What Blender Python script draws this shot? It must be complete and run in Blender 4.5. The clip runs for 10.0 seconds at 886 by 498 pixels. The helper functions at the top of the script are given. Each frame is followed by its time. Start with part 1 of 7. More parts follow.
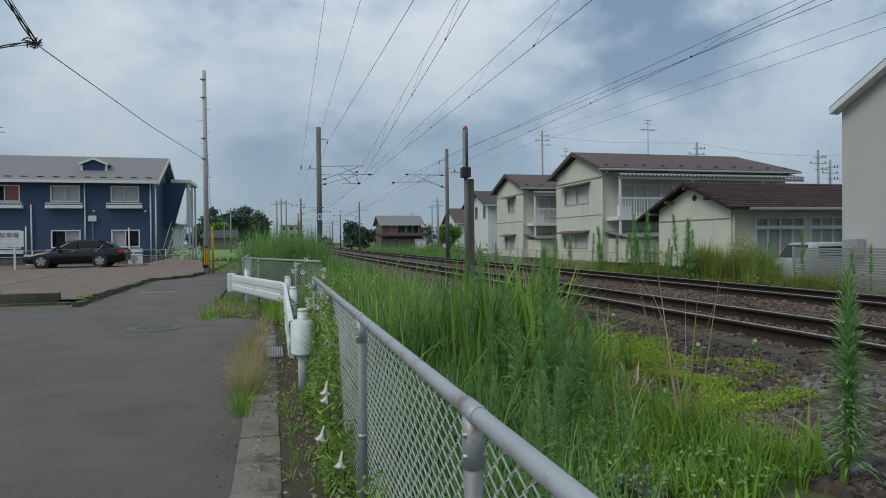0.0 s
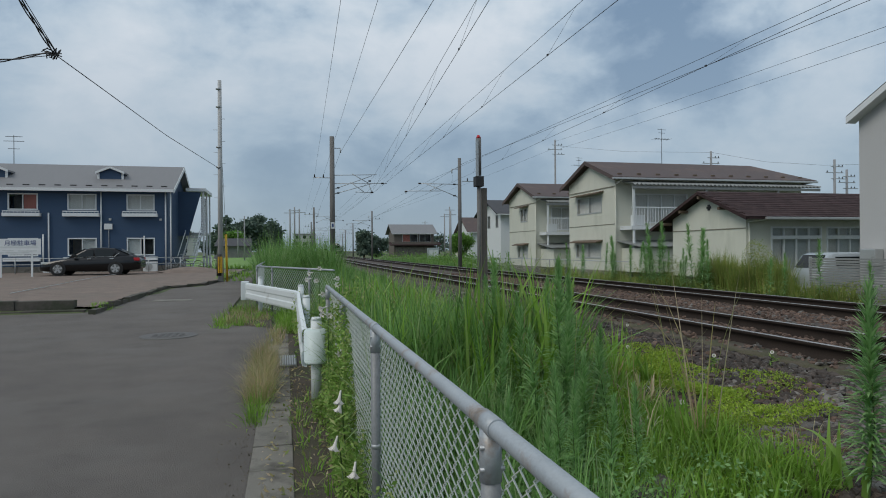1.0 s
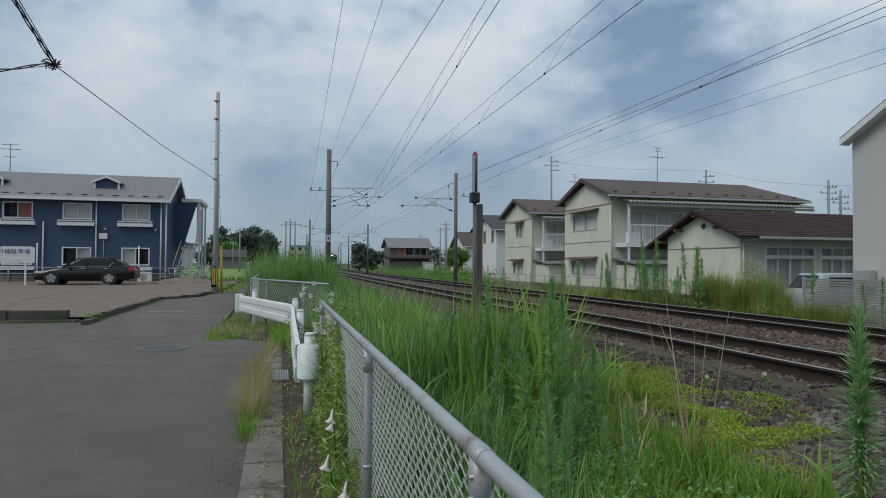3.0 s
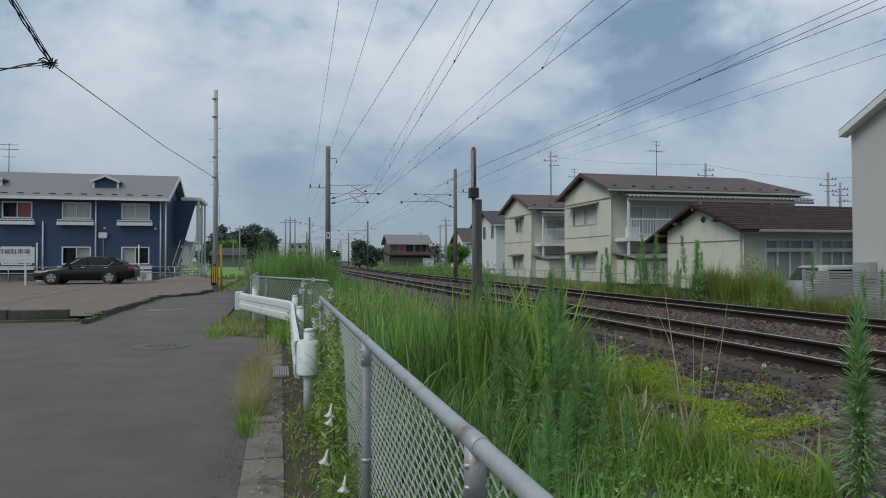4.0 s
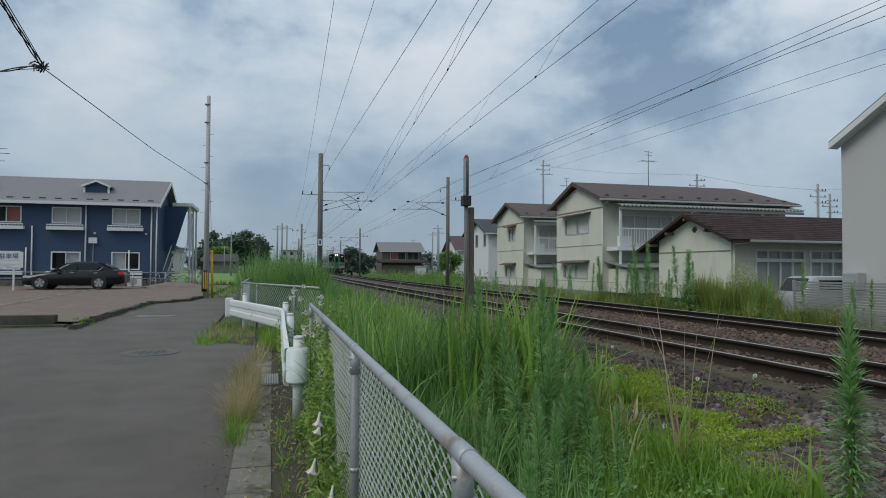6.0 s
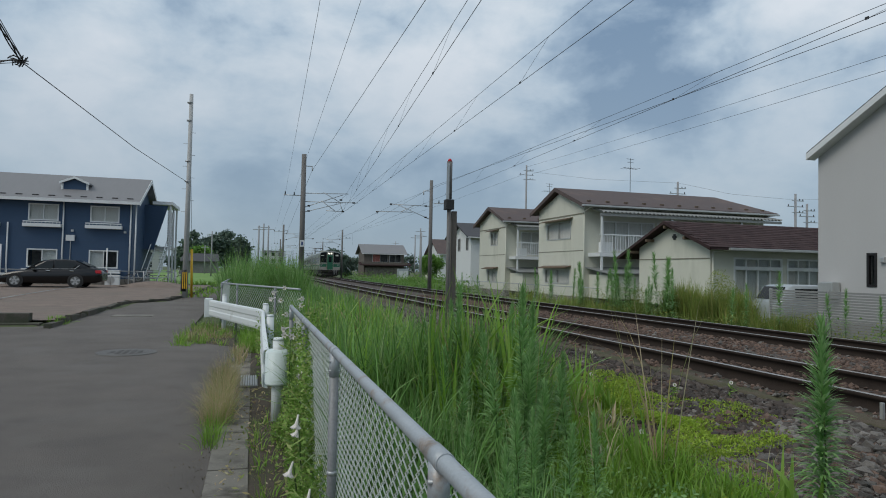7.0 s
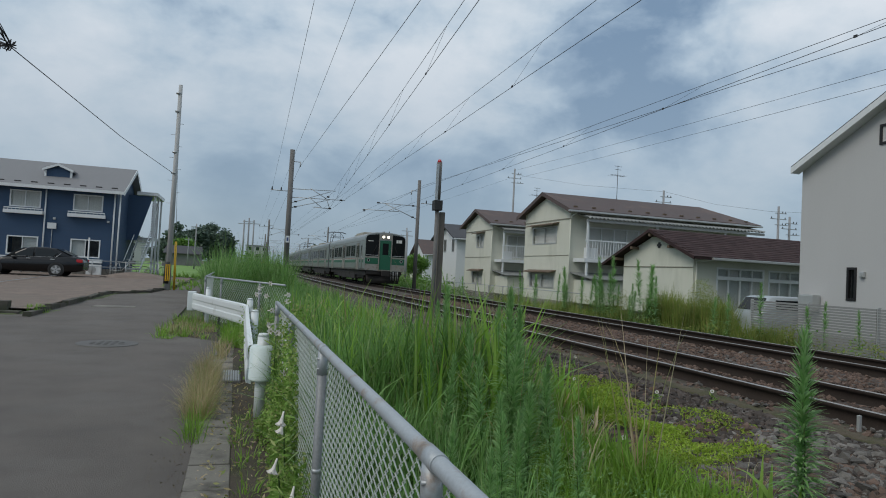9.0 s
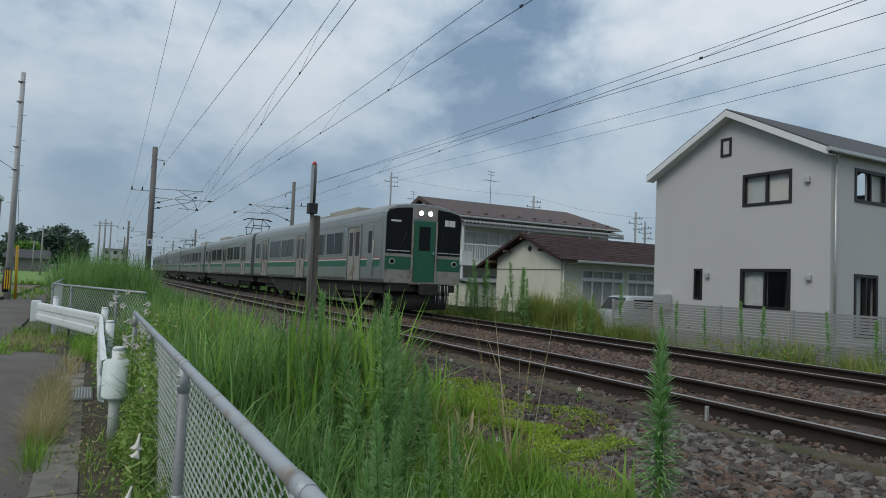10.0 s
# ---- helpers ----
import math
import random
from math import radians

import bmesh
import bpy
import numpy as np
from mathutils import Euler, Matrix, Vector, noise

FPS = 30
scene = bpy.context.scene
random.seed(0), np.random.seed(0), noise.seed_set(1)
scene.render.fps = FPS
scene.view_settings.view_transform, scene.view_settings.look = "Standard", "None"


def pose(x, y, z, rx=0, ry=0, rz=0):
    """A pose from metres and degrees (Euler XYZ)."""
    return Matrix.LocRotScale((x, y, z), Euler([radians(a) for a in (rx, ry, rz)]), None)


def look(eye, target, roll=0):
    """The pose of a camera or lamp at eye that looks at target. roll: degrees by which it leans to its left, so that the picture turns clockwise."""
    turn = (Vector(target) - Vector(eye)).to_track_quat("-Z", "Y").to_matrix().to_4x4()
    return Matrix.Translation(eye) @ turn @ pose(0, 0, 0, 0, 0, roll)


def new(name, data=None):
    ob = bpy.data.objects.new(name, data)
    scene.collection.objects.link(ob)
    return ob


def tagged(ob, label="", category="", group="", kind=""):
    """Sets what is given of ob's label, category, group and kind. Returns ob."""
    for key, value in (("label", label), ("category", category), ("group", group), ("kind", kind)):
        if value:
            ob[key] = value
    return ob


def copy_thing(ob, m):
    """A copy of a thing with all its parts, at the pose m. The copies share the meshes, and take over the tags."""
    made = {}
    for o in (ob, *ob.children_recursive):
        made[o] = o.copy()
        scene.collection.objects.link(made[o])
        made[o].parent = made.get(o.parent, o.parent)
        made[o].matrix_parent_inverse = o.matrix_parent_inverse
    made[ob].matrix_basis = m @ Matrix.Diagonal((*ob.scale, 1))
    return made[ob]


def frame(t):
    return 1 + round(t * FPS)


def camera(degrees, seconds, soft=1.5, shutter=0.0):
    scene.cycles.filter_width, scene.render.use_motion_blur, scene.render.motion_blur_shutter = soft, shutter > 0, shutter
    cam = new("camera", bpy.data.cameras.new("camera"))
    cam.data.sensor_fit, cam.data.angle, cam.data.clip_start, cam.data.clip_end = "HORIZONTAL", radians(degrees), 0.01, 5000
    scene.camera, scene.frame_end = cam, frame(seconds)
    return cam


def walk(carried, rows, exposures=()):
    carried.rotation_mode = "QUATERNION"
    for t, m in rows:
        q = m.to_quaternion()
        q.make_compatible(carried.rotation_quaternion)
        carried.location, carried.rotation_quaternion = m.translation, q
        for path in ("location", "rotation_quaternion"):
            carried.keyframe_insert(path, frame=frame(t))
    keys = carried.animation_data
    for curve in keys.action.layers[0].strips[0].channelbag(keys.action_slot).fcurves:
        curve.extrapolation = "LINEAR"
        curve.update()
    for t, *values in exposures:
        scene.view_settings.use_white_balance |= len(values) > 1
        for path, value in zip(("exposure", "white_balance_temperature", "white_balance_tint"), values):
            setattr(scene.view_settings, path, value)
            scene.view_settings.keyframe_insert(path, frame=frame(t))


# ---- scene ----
# ---- camera: a person stands still at the roadside and turns to follow the train ----
cam = camera(68.4, 10.0, soft=1.0)
TURNS = [  # seconds, yaw, pitch, roll, and the place of the hand-held camera
    (0.0, -14.70, -0.69, 0.61, -0.009, -0.013, 1.561),
    (0.5, -13.33, -1.33, 0.21, -0.010, -0.003, 1.564),
    (1.0, -13.62, 0.10, 0.43, -0.018, -0.000, 1.565),
    (1.5, -13.34, 0.59, -0.53, 0.002, 0.015, 1.569),
    (2.0, -14.76, 0.73, -0.97, -0.008, -0.014, 1.581),
    (2.5, -14.23, 1.44, -0.40, -0.000, 0.003, 1.575),
    (2.7, -14.18, 1.27, -0.62, -0.016, -0.015, 1.601),
    (3.8, -13.38, 1.53, 0.68, -0.005, -0.022, 1.589),
    (4.0, -14.00, 1.00, 0.14, 0.001, -0.017, 1.583),
    (4.5, -14.09, 0.46, 0.50, 0.007, -0.018, 1.585),
    (5.0, -14.06, 0.32, -0.56, -0.003, -0.023, 1.587),
    (5.5, -14.43, 0.91, -1.30, -0.001, -0.004, 1.584),
    (5.7, -14.29, 1.64, 0.05, 0.013, 0.002, 1.581),
    (6.8, -16.39, 1.83, -1.90, 0.018, 0.018, 1.584),
    (7.0, -16.25, 2.00, -1.15, 0.019, -0.003, 1.586),
    (7.5, -16.15, 2.03, -2.30, 0.024, -0.002, 1.584),
    (8.0, -15.39, 2.22, -1.23, 0.008, -0.000, 1.586),
    (8.5, -16.77, 2.33, -1.96, 0.002, -0.008, 1.583),
    (9.0, -17.60, 2.10, -3.00, -0.017, -0.002, 1.589),
    (9.5, -20.27, 1.92, -3.21, -0.034, 0.031, 1.599),
    (9.7, -23.49, 1.70, -3.91, -0.022, 0.074, 1.617),
    (10.0, -28.38, 2.87, -2.41, 0.015, 0.059, 1.614),
]
walk(cam, [(t, pose(ex, ey, ez, 90 + p, r, yw)) for t, yw, p, r, ex, ey, ez in TURNS])

# ---- world: broken overcast, and a weak wide sun behind the clouds ----
SUN_EL, SUN_ROT = 46.0, 248.0
CLOUDS = (0.9, 3.1, 0.3)
world = bpy.data.worlds.new("world")
scene.world = world
world.use_nodes = True
wn, wl = world.node_tree.nodes, world.node_tree.links
wn.clear()


def wnode(kind, **inputs):
    n = wn.new(kind)
    for k, v in inputs.items():
        n.inputs[k].default_value = v
    return n


w_out, w_bg = wn.new("ShaderNodeOutputWorld"), wn.new("ShaderNodeBackground")
w_co = wn.new("ShaderNodeTexCoord")
w_sep = wn.new("ShaderNodeSeparateXYZ")
wl.new(w_co.outputs["Generated"], w_sep.inputs[0])
w_up = wn.new("ShaderNodeMath")
w_up.operation = "MAXIMUM"
w_up.inputs[1].default_value = 0.0
wl.new(w_sep.outputs["Z"], w_up.inputs[0])
w_map = wn.new("ShaderNodeMapping")
w_map.inputs["Scale"].default_value = (1.0, 1.0, 1.7)
w_map.inputs["Location"].default_value = CLOUDS
wl.new(w_co.outputs["Generated"], w_map.inputs["Vector"])
w_big = wnode("ShaderNodeTexNoise", Scale=2.0, Detail=8.0, Roughness=0.52, Distortion=0.15)
w_small = wnode("ShaderNodeTexNoise", Scale=6.0, Detail=7.0, Roughness=0.55, Distortion=0.2)
for n in (w_big, w_small):
    wl.new(w_map.outputs[0], n.inputs["Vector"])
w_mix = wn.new("ShaderNodeMix")
w_mix.inputs["Factor"].default_value = 0.46
wl.new(w_big.outputs["Fac"], w_mix.inputs["A"])
wl.new(w_small.outputs["Fac"], w_mix.inputs["B"])
# the cover thins towards the sun side and thickens away from it
w_dot = wn.new("ShaderNodeVectorMath")
w_dot.operation = "DOT_PRODUCT"
w_dot.inputs[1].default_value = (0.028, 0.0, 0.03)
wl.new(w_co.outputs["Generated"], w_dot.inputs[0])
w_sum = wn.new("ShaderNodeMath")
w_sum.operation = "ADD"
wl.new(w_mix.outputs["Result"], w_sum.inputs[0])
wl.new(w_dot.outputs["Value"], w_sum.inputs[1])
# the larger cloud masses of this sky: bearing and height in degrees, half width in degrees, thin (+) or thick (-)
MASSES = ((34, 16, 5.9, -0.060), (40, 15, 5.0, -0.060), (28, 18, 4.0, -0.050), (21, 14, 2.7, -0.045), (45, 13, 3.5, -0.030), (7, 5, 5.4, -0.025), (18, 6, 4.5, -0.020), (19, 20, 3.5, 0.055), (44, 18, 4.0, 0.060), (48, 15, 3.0, 0.030), (28, 11, 4.0, 0.060), (37, 10, 4.5, 0.060), (43, 11, 3.0, 0.040), (10, 18, 6.4, 0.030), (-10, 15, 6.4, 0.028), (-17, 16, 5.4, 0.022), (-3, 10, 5.4, 0.025), (42, 6, 4.5, 0.020), (15, 11, 3.0, 0.025), (-18, 10, 3.5, -0.020), (-11, 11, 3.0, -0.015), (45, 20, 3.2, 0.050), (57, 17, 5.9, 0.030), (39, 14, 3.0, -0.020))
w_wob = wnode("ShaderNodeTexNoise", Scale=5.0, Detail=5.0, Roughness=0.6)
wl.new(w_co.outputs["Generated"], w_wob.inputs["Vector"])
w_wsh = wn.new("ShaderNodeVectorMath")
w_wsh.operation = "MULTIPLY_ADD"
w_wsh.inputs[1].default_value = (0.34, 0.34, 0.22)
w_wsh.inputs[2].default_value = (-0.17, -0.17, -0.11)
wl.new(w_wob.outputs["Color"], w_wsh.inputs[0])
w_wv = wn.new("ShaderNodeVectorMath")
wl.new(w_co.outputs["Generated"], w_wv.inputs[0])
wl.new(w_wsh.outputs[0], w_wv.inputs[1])
w_dir = wn.new("ShaderNodeVectorMath")
w_dir.operation = "NORMALIZE"
wl.new(w_wv.outputs[0], w_dir.inputs[0])
for az, el, wide, lift in MASSES:
    w_d = wn.new("ShaderNodeVectorMath")
    w_d.operation = "DOT_PRODUCT"
    w_d.inputs[1].default_value = (math.sin(radians(az)) * math.cos(radians(el)), math.cos(radians(az)) * math.cos(radians(el)), math.sin(radians(el)))
    wl.new(w_dir.outputs[0], w_d.inputs[0])
    w_k = wn.new("ShaderNodeMath")
    w_k.operation = "MULTIPLY_ADD"
    k = 1 / radians(wide) ** 2
    w_k.inputs[1].default_value, w_k.inputs[2].default_value = k, -k
    wl.new(w_d.outputs["Value"], w_k.inputs[0])
    w_e = wn.new("ShaderNodeMath")
    w_e.operation = "POWER"
    w_e.inputs[0].default_value = math.e
    wl.new(w_k.outputs[0], w_e.inputs[1])
    w_a = wn.new("ShaderNodeMath")
    w_a.operation = "MULTIPLY_ADD"
    w_a.inputs[1].default_value = lift
    wl.new(w_e.outputs[0], w_a.inputs[0])
    wl.new(w_sum.outputs[0], w_a.inputs[2])
    w_sum = w_a
w_ramp = wn.new("ShaderNodeValToRGB")
cr = w_ramp.color_ramp
cr.elements[0].position, cr.elements[0].color = 0.40, (0.20, 0.30, 0.43, 1)
cr.elements[1].position, cr.elements[1].color = 0.63, (0.765, 0.82, 0.875, 1)
e = cr.elements.new(0.455)
e.color = (0.325, 0.435, 0.56, 1)
e = cr.elements.new(0.505)
e.color = (0.49, 0.60, 0.705, 1)
e = cr.elements.new(0.56)
e.color = (0.635, 0.72, 0.795, 1)
wl.new(w_sum.outputs[0], w_ramp.inputs["Fac"])
# grey-blue distance near the horizon
w_hz = wn.new("ShaderNodeMapRange")
w_hz.inputs["From Min"].default_value, w_hz.inputs["From Max"].default_value = 0.02, 0.36
w_hz.inputs["To Min"].default_value, w_hz.inputs["To Max"].default_value = 0.92, 0.0
wl.new(w_up.outputs[0], w_hz.inputs["Value"])
w_hm = wn.new("ShaderNodeMix")
w_hm.data_type = "RGBA"
wl.new(w_hz.outputs["Result"], w_hm.inputs["Factor"])
wl.new(w_ramp.outputs["Color"], w_hm.inputs["A"])
w_hm.inputs["B"].default_value = (0.29, 0.38, 0.47, 1)
w_sky = wn.new("ShaderNodeTexSky")
w_sky.sky_type, w_sky.sun_disc = "NISHITA", False
w_sky.sun_elevation, w_sky.sun_rotation = radians(SUN_EL), radians(SUN_ROT)
w_dim = wn.new("ShaderNodeMix")
w_dim.data_type, w_dim.blend_type = "RGBA", "ADD"
w_dim.inputs["Factor"].default_value = 0.015
wl.new(w_hm.outputs["Result"], w_dim.inputs["A"])
wl.new(w_sky.outputs["Color"], w_dim.inputs["B"])
wl.new(w_dim.outputs["Result"], w_bg.inputs["Color"])
w_bg.inputs["Strength"].default_value = 1.0
wl.new(w_bg.outputs[0], w_out.inputs[0])

sun = new("sun", bpy.data.lights.new("sun", "SUN"))
sun.data.energy, sun.data.angle, sun.data.color = 1.5, radians(30), (1.0, 0.94, 0.84)
sd = Vector((math.sin(radians(SUN_ROT)) * math.cos(radians(SUN_EL)), math.cos(radians(SUN_ROT)) * math.cos(radians(SUN_EL)), math.sin(radians(SUN_EL))))
sun.matrix_basis = look(sd * 100, (0, 0, 0))
scene.view_settings.exposure = -0.2

# ---- materials ----
def make(name, col, rough=0.7, metal=0.0, var=0.18, scale=6.0, fine=60.0, bump=0.15, dirt=None, dirt_at=0.6, dirt_scale=1.2, spec=0.5, rand=0.0, island=0.0, stretch=(1, 1, 1), trans=0.0, coat=0.0):
    """A principled material: colour varied at two scales, a dirt colour in patches, fine relief."""
    m = bpy.data.materials.new(name)
    m.use_nodes = True
    n, l = m.node_tree.nodes, m.node_tree.links
    b = n["Principled BSDF"]
    b.inputs["Metallic"].default_value = metal
    b.inputs["Specular IOR Level"].default_value = spec
    b.inputs["Coat Weight"].default_value = coat
    co = n.new("ShaderNodeTexCoord")
    mp = n.new("ShaderNodeMapping")
    mp.inputs["Scale"].default_value = stretch
    l.new(co.outputs["Object"], mp.inputs["Vector"])

    def tex(s, d=5.0, r=0.6):
        t = n.new("ShaderNodeTexNoise")
        t.inputs["Scale"].default_value, t.inputs["Detail"].default_value, t.inputs["Roughness"].default_value = s, d, r
        l.new(mp.outputs[0], t.inputs["Vector"])
        return t

    big, small = tex(scale), tex(fine, 3.0)
    add = n.new("ShaderNodeMath")
    add.operation = "ADD"
    l.new(big.outputs["Fac"], add.inputs[0])
    l.new(small.outputs["Fac"], add.inputs[1])
    val = n.new("ShaderNodeMapRange")
    val.inputs["From Min"].default_value, val.inputs["From Max"].default_value = 0.6, 1.4
    val.inputs["To Min"].default_value, val.inputs["To Max"].default_value = 1 - var, 1 + var
    l.new(add.outputs[0], val.inputs["Value"])
    last = val.outputs["Result"]
    for on, amount in (("rand", rand), ("island", island)):
        if amount:
            src = n.new("ShaderNodeObjectInfo").outputs["Random"] if on == "rand" else n.new("ShaderNodeNewGeometry").outputs["Random Per Island"]
            mr = n.new("ShaderNodeMapRange")
            mr.inputs["To Min"].default_value, mr.inputs["To Max"].default_value = 1 - amount, 1 + amount
            l.new(src, mr.inputs["Value"])
            mu = n.new("ShaderNodeMath")
            mu.operation = "MULTIPLY"
            l.new(last, mu.inputs[0])
            l.new(mr.outputs["Result"], mu.inputs[1])
            last = mu.outputs[0]
    hsv = n.new("ShaderNodeHueSaturation")
    hsv.inputs["Color"].default_value = (*col, 1)
    l.new(last, hsv.inputs["Value"])
    colour = hsv.outputs["Color"]
    if dirt:
        dt = tex(dirt_scale, 6.0, 0.65)
        ra = n.new("ShaderNodeMapRange")
        ra.inputs["From Min"].default_value, ra.inputs["From Max"].default_value = dirt_at - 0.06, dirt_at + 0.1
        l.new(dt.outputs["Fac"], ra.inputs["Value"])
        mx = n.new("ShaderNodeMix")
        mx.data_type = "RGBA"
        l.new(ra.outputs["Result"], mx.inputs["Factor"])
        l.new(colour, mx.inputs["A"])
        mx.inputs["B"].default_value = (*dirt, 1)
        colour = mx.outputs["Result"]
    l.new(colour, b.inputs["Base Color"])
    rr = n.new("ShaderNodeMapRange")
    rr.inputs["To Min"].default_value, rr.inputs["To Max"].default_value = max(0.02, rough - 0.12), min(1, rough + 0.12)
    l.new(big.outputs["Fac"], rr.inputs["Value"])
    l.new(rr.outputs["Result"], b.inputs["Roughness"])
    if bump:
        bp = n.new("ShaderNodeBump")
        bp.inputs["Strength"].default_value, bp.inputs["Distance"].default_value = bump, 0.02
        l.new(small.outputs["Fac"], bp.inputs["Height"])
        l.new(bp.outputs[0], b.inputs["Normal"])
    if trans:
        tr = n.new("ShaderNodeBsdfTranslucent")
        l.new(colour, tr.inputs["Color"])
        ms = n.new("ShaderNodeMixShader")
        ms.inputs[0].default_value = trans
        l.new(b.outputs[0], ms.inputs[1])
        l.new(tr.outputs[0], ms.inputs[2])
        l.new(ms.outputs[0], n["Material Output"].inputs[0])
    return m


def leafy(name, cols, rough=0.55, trans=0.3):
    """Foliage: each blade or leaf takes its own colour between the given ones."""
    m = bpy.data.materials.new(name)
    m.use_nodes = True
    n, l = m.node_tree.nodes, m.node_tree.links
    b = n["Principled BSDF"]
    g = n.new("ShaderNodeNewGeometry")
    r = n.new("ShaderNodeValToRGB")
    for i, c in enumerate(cols):
        el = r.color_ramp.elements[i] if i < 2 else r.color_ramp.elements.new(i / (len(cols) - 1))
        el.position, el.color = i / (len(cols) - 1), (*c, 1)
    l.new(g.outputs["Random Per Island"], r.inputs["Fac"])
    co = n.new("ShaderNodeTexCoord")
    t = n.new("ShaderNodeTexNoise")
    t.inputs["Scale"].default_value = 0.9
    l.new(co.outputs["Object"], t.inputs["Vector"])
    v = n.new("ShaderNodeMapRange")
    v.inputs["To Min"].default_value, v.inputs["To Max"].default_value = 0.55, 1.45
    l.new(t.outputs["Fac"], v.inputs["Value"])
    h = n.new("ShaderNodeHueSaturation")
    l.new(r.outputs["Color"], h.inputs["Color"])
    l.new(v.outputs["Result"], h.inputs["Value"])
    l.new(h.outputs[0], b.inputs["Base Color"])
    b.inputs["Roughness"].default_value = rough
    b.inputs["Specular IOR Level"].default_value = 0.3
    tr = n.new("ShaderNodeBsdfTranslucent")
    l.new(h.outputs[0], tr.inputs["Color"])
    ms = n.new("ShaderNodeMixShader")
    ms.inputs[0].default_value = trans
    l.new(b.outputs[0], ms.inputs[1])
    l.new(tr.outputs[0], ms.inputs[2])
    l.new(ms.outputs[0], n["Material Output"].inputs[0])
    return m


def glow(name, col, strength):
    m = bpy.data.materials.new(name)
    m.use_nodes = True
    b = m.node_tree.nodes["Principled BSDF"]
    b.inputs["Base Color"].default_value = (*col, 1)
    b.inputs["Emission Color"].default_value = (*col, 1)
    b.inputs["Emission Strength"].default_value = strength
    return m


def glassy(name, tint=(0.96, 0.97, 0.97), alpha=0.9, rough=0.04):
    """Window glass: part clear, part mirror."""
    m = bpy.data.materials.new(name)
    m.use_nodes = True
    n, l = m.node_tree.nodes, m.node_tree.links
    b = n["Principled BSDF"]
    b.inputs["Base Color"].default_value = (0.02, 0.025, 0.03, 1)
    b.inputs["Roughness"].default_value = rough
    b.inputs["Specular IOR Level"].default_value = 0.6
    t = n.new("ShaderNodeBsdfTransparent")
    t.inputs[0].default_value = (*tint, 1)
    ms = n.new("ShaderNodeMixShader")
    ms.inputs[0].default_value = 1 - alpha
    l.new(b.outputs[0], ms.inputs[2])
    l.new(t.outputs[0], ms.inputs[1])
    l.new(ms.outputs[0], n["Material Output"].inputs[0])
    return m


M = {}
M["asphalt"] = make("asphalt", (0.130, 0.115, 0.102), 0.85, var=0.4, scale=1.1, fine=120, bump=0.8, dirt=(0.155, 0.141, 0.127), dirt_at=0.55, dirt_scale=0.5)
M["patch"] = make("asphalt_repair", (0.055, 0.055, 0.057), 0.85, var=0.12, scale=3, fine=200, bump=0.4)
M["gravel"] = make("gravel_lot", (0.19, 0.148, 0.122), 0.95, var=0.42, scale=2.2, fine=45, bump=0.6, dirt=(0.17, 0.14, 0.115), dirt_at=0.56, dirt_scale=0.6)
M["soil"] = make("soil", (0.075, 0.06, 0.045), 0.95, var=0.35, scale=3, fine=70, bump=0.6, dirt=(0.05, 0.055, 0.028), dirt_at=0.55, dirt_scale=0.9)
M["grassground"] = make("grass_ground", (0.075, 0.095, 0.035), 0.95, var=0.35, scale=0.6, fine=25, bump=0.6, dirt=(0.12, 0.13, 0.05), dirt_at=0.6, dirt_scale=0.15)
M["field"] = make("rice_field", (0.13, 0.24, 0.045), 0.9, var=0.15, scale=0.3, fine=8, bump=0.4, dirt=(0.17, 0.28, 0.06), dirt_at=0.55, dirt_scale=0.12)
M["concrete"] = make("concrete", (0.205, 0.192, 0.166), 0.85, var=0.2, scale=4, fine=90, bump=0.3, dirt=(0.09, 0.083, 0.07), dirt_at=0.54, dirt_scale=2.4, rand=0.14)
M["oldconcrete"] = make("mossy_old_concrete", (0.09, 0.08, 0.068), 0.9, var=0.5, scale=5, fine=60, bump=0.5, dirt=(0.05, 0.055, 0.035), dirt_at=0.5, dirt_scale=2.0)
M["poledusk"] = make("grey_pole_concrete", (0.38, 0.385, 0.38), 0.8, var=0.2, scale=2, fine=70, bump=0.2, stretch=(1, 1, 0.2))
M["poledark"] = make("weathered_pole_concrete", (0.145, 0.14, 0.134), 0.85, var=0.3, scale=2, fine=60, bump=0.3, stretch=(1, 1, 0.25))
M["polebrown"] = make("weathered_brown_concrete", (0.135, 0.118, 0.10), 0.85, var=0.25, scale=3, fine=60, bump=0.3, stretch=(1, 1, 0.3))
M["yellow"] = make("yellow_guard", (0.68, 0.40, 0.02), 0.5, var=0.08)
M["black"] = make("black_paint", (0.02, 0.02, 0.02), 0.6, var=0.1)
M["galv"] = make("galvanised_steel", (0.42, 0.44, 0.45), 0.48, metal=0.55, var=0.12, scale=5, fine=80, bump=0.08, dirt=(0.30, 0.26, 0.2), dirt_at=0.66, dirt_scale=3.5)
M["fencerail"] = make("weathered_grey_pipe", (0.36, 0.39, 0.41), 0.5, metal=0.25, var=0.12, scale=5, fine=90, bump=0.1, dirt=(0.26, 0.17, 0.10), dirt_at=0.61, dirt_scale=6.0)
M["fencepost"] = make("dark_weathered_pipe", (0.17, 0.175, 0.17), 0.6, metal=0.3, var=0.2, scale=5, fine=80, bump=0.15)
M["postgrey"] = make("weathered_grey_post", (0.24, 0.25, 0.255), 0.6, metal=0.3, var=0.2, scale=5, fine=80, bump=0.15)
M["mesh"] = make("mesh_wire", (0.74, 0.78, 0.72), 0.5, metal=0.2, var=0.2, scale=8, fine=40, bump=0.0)
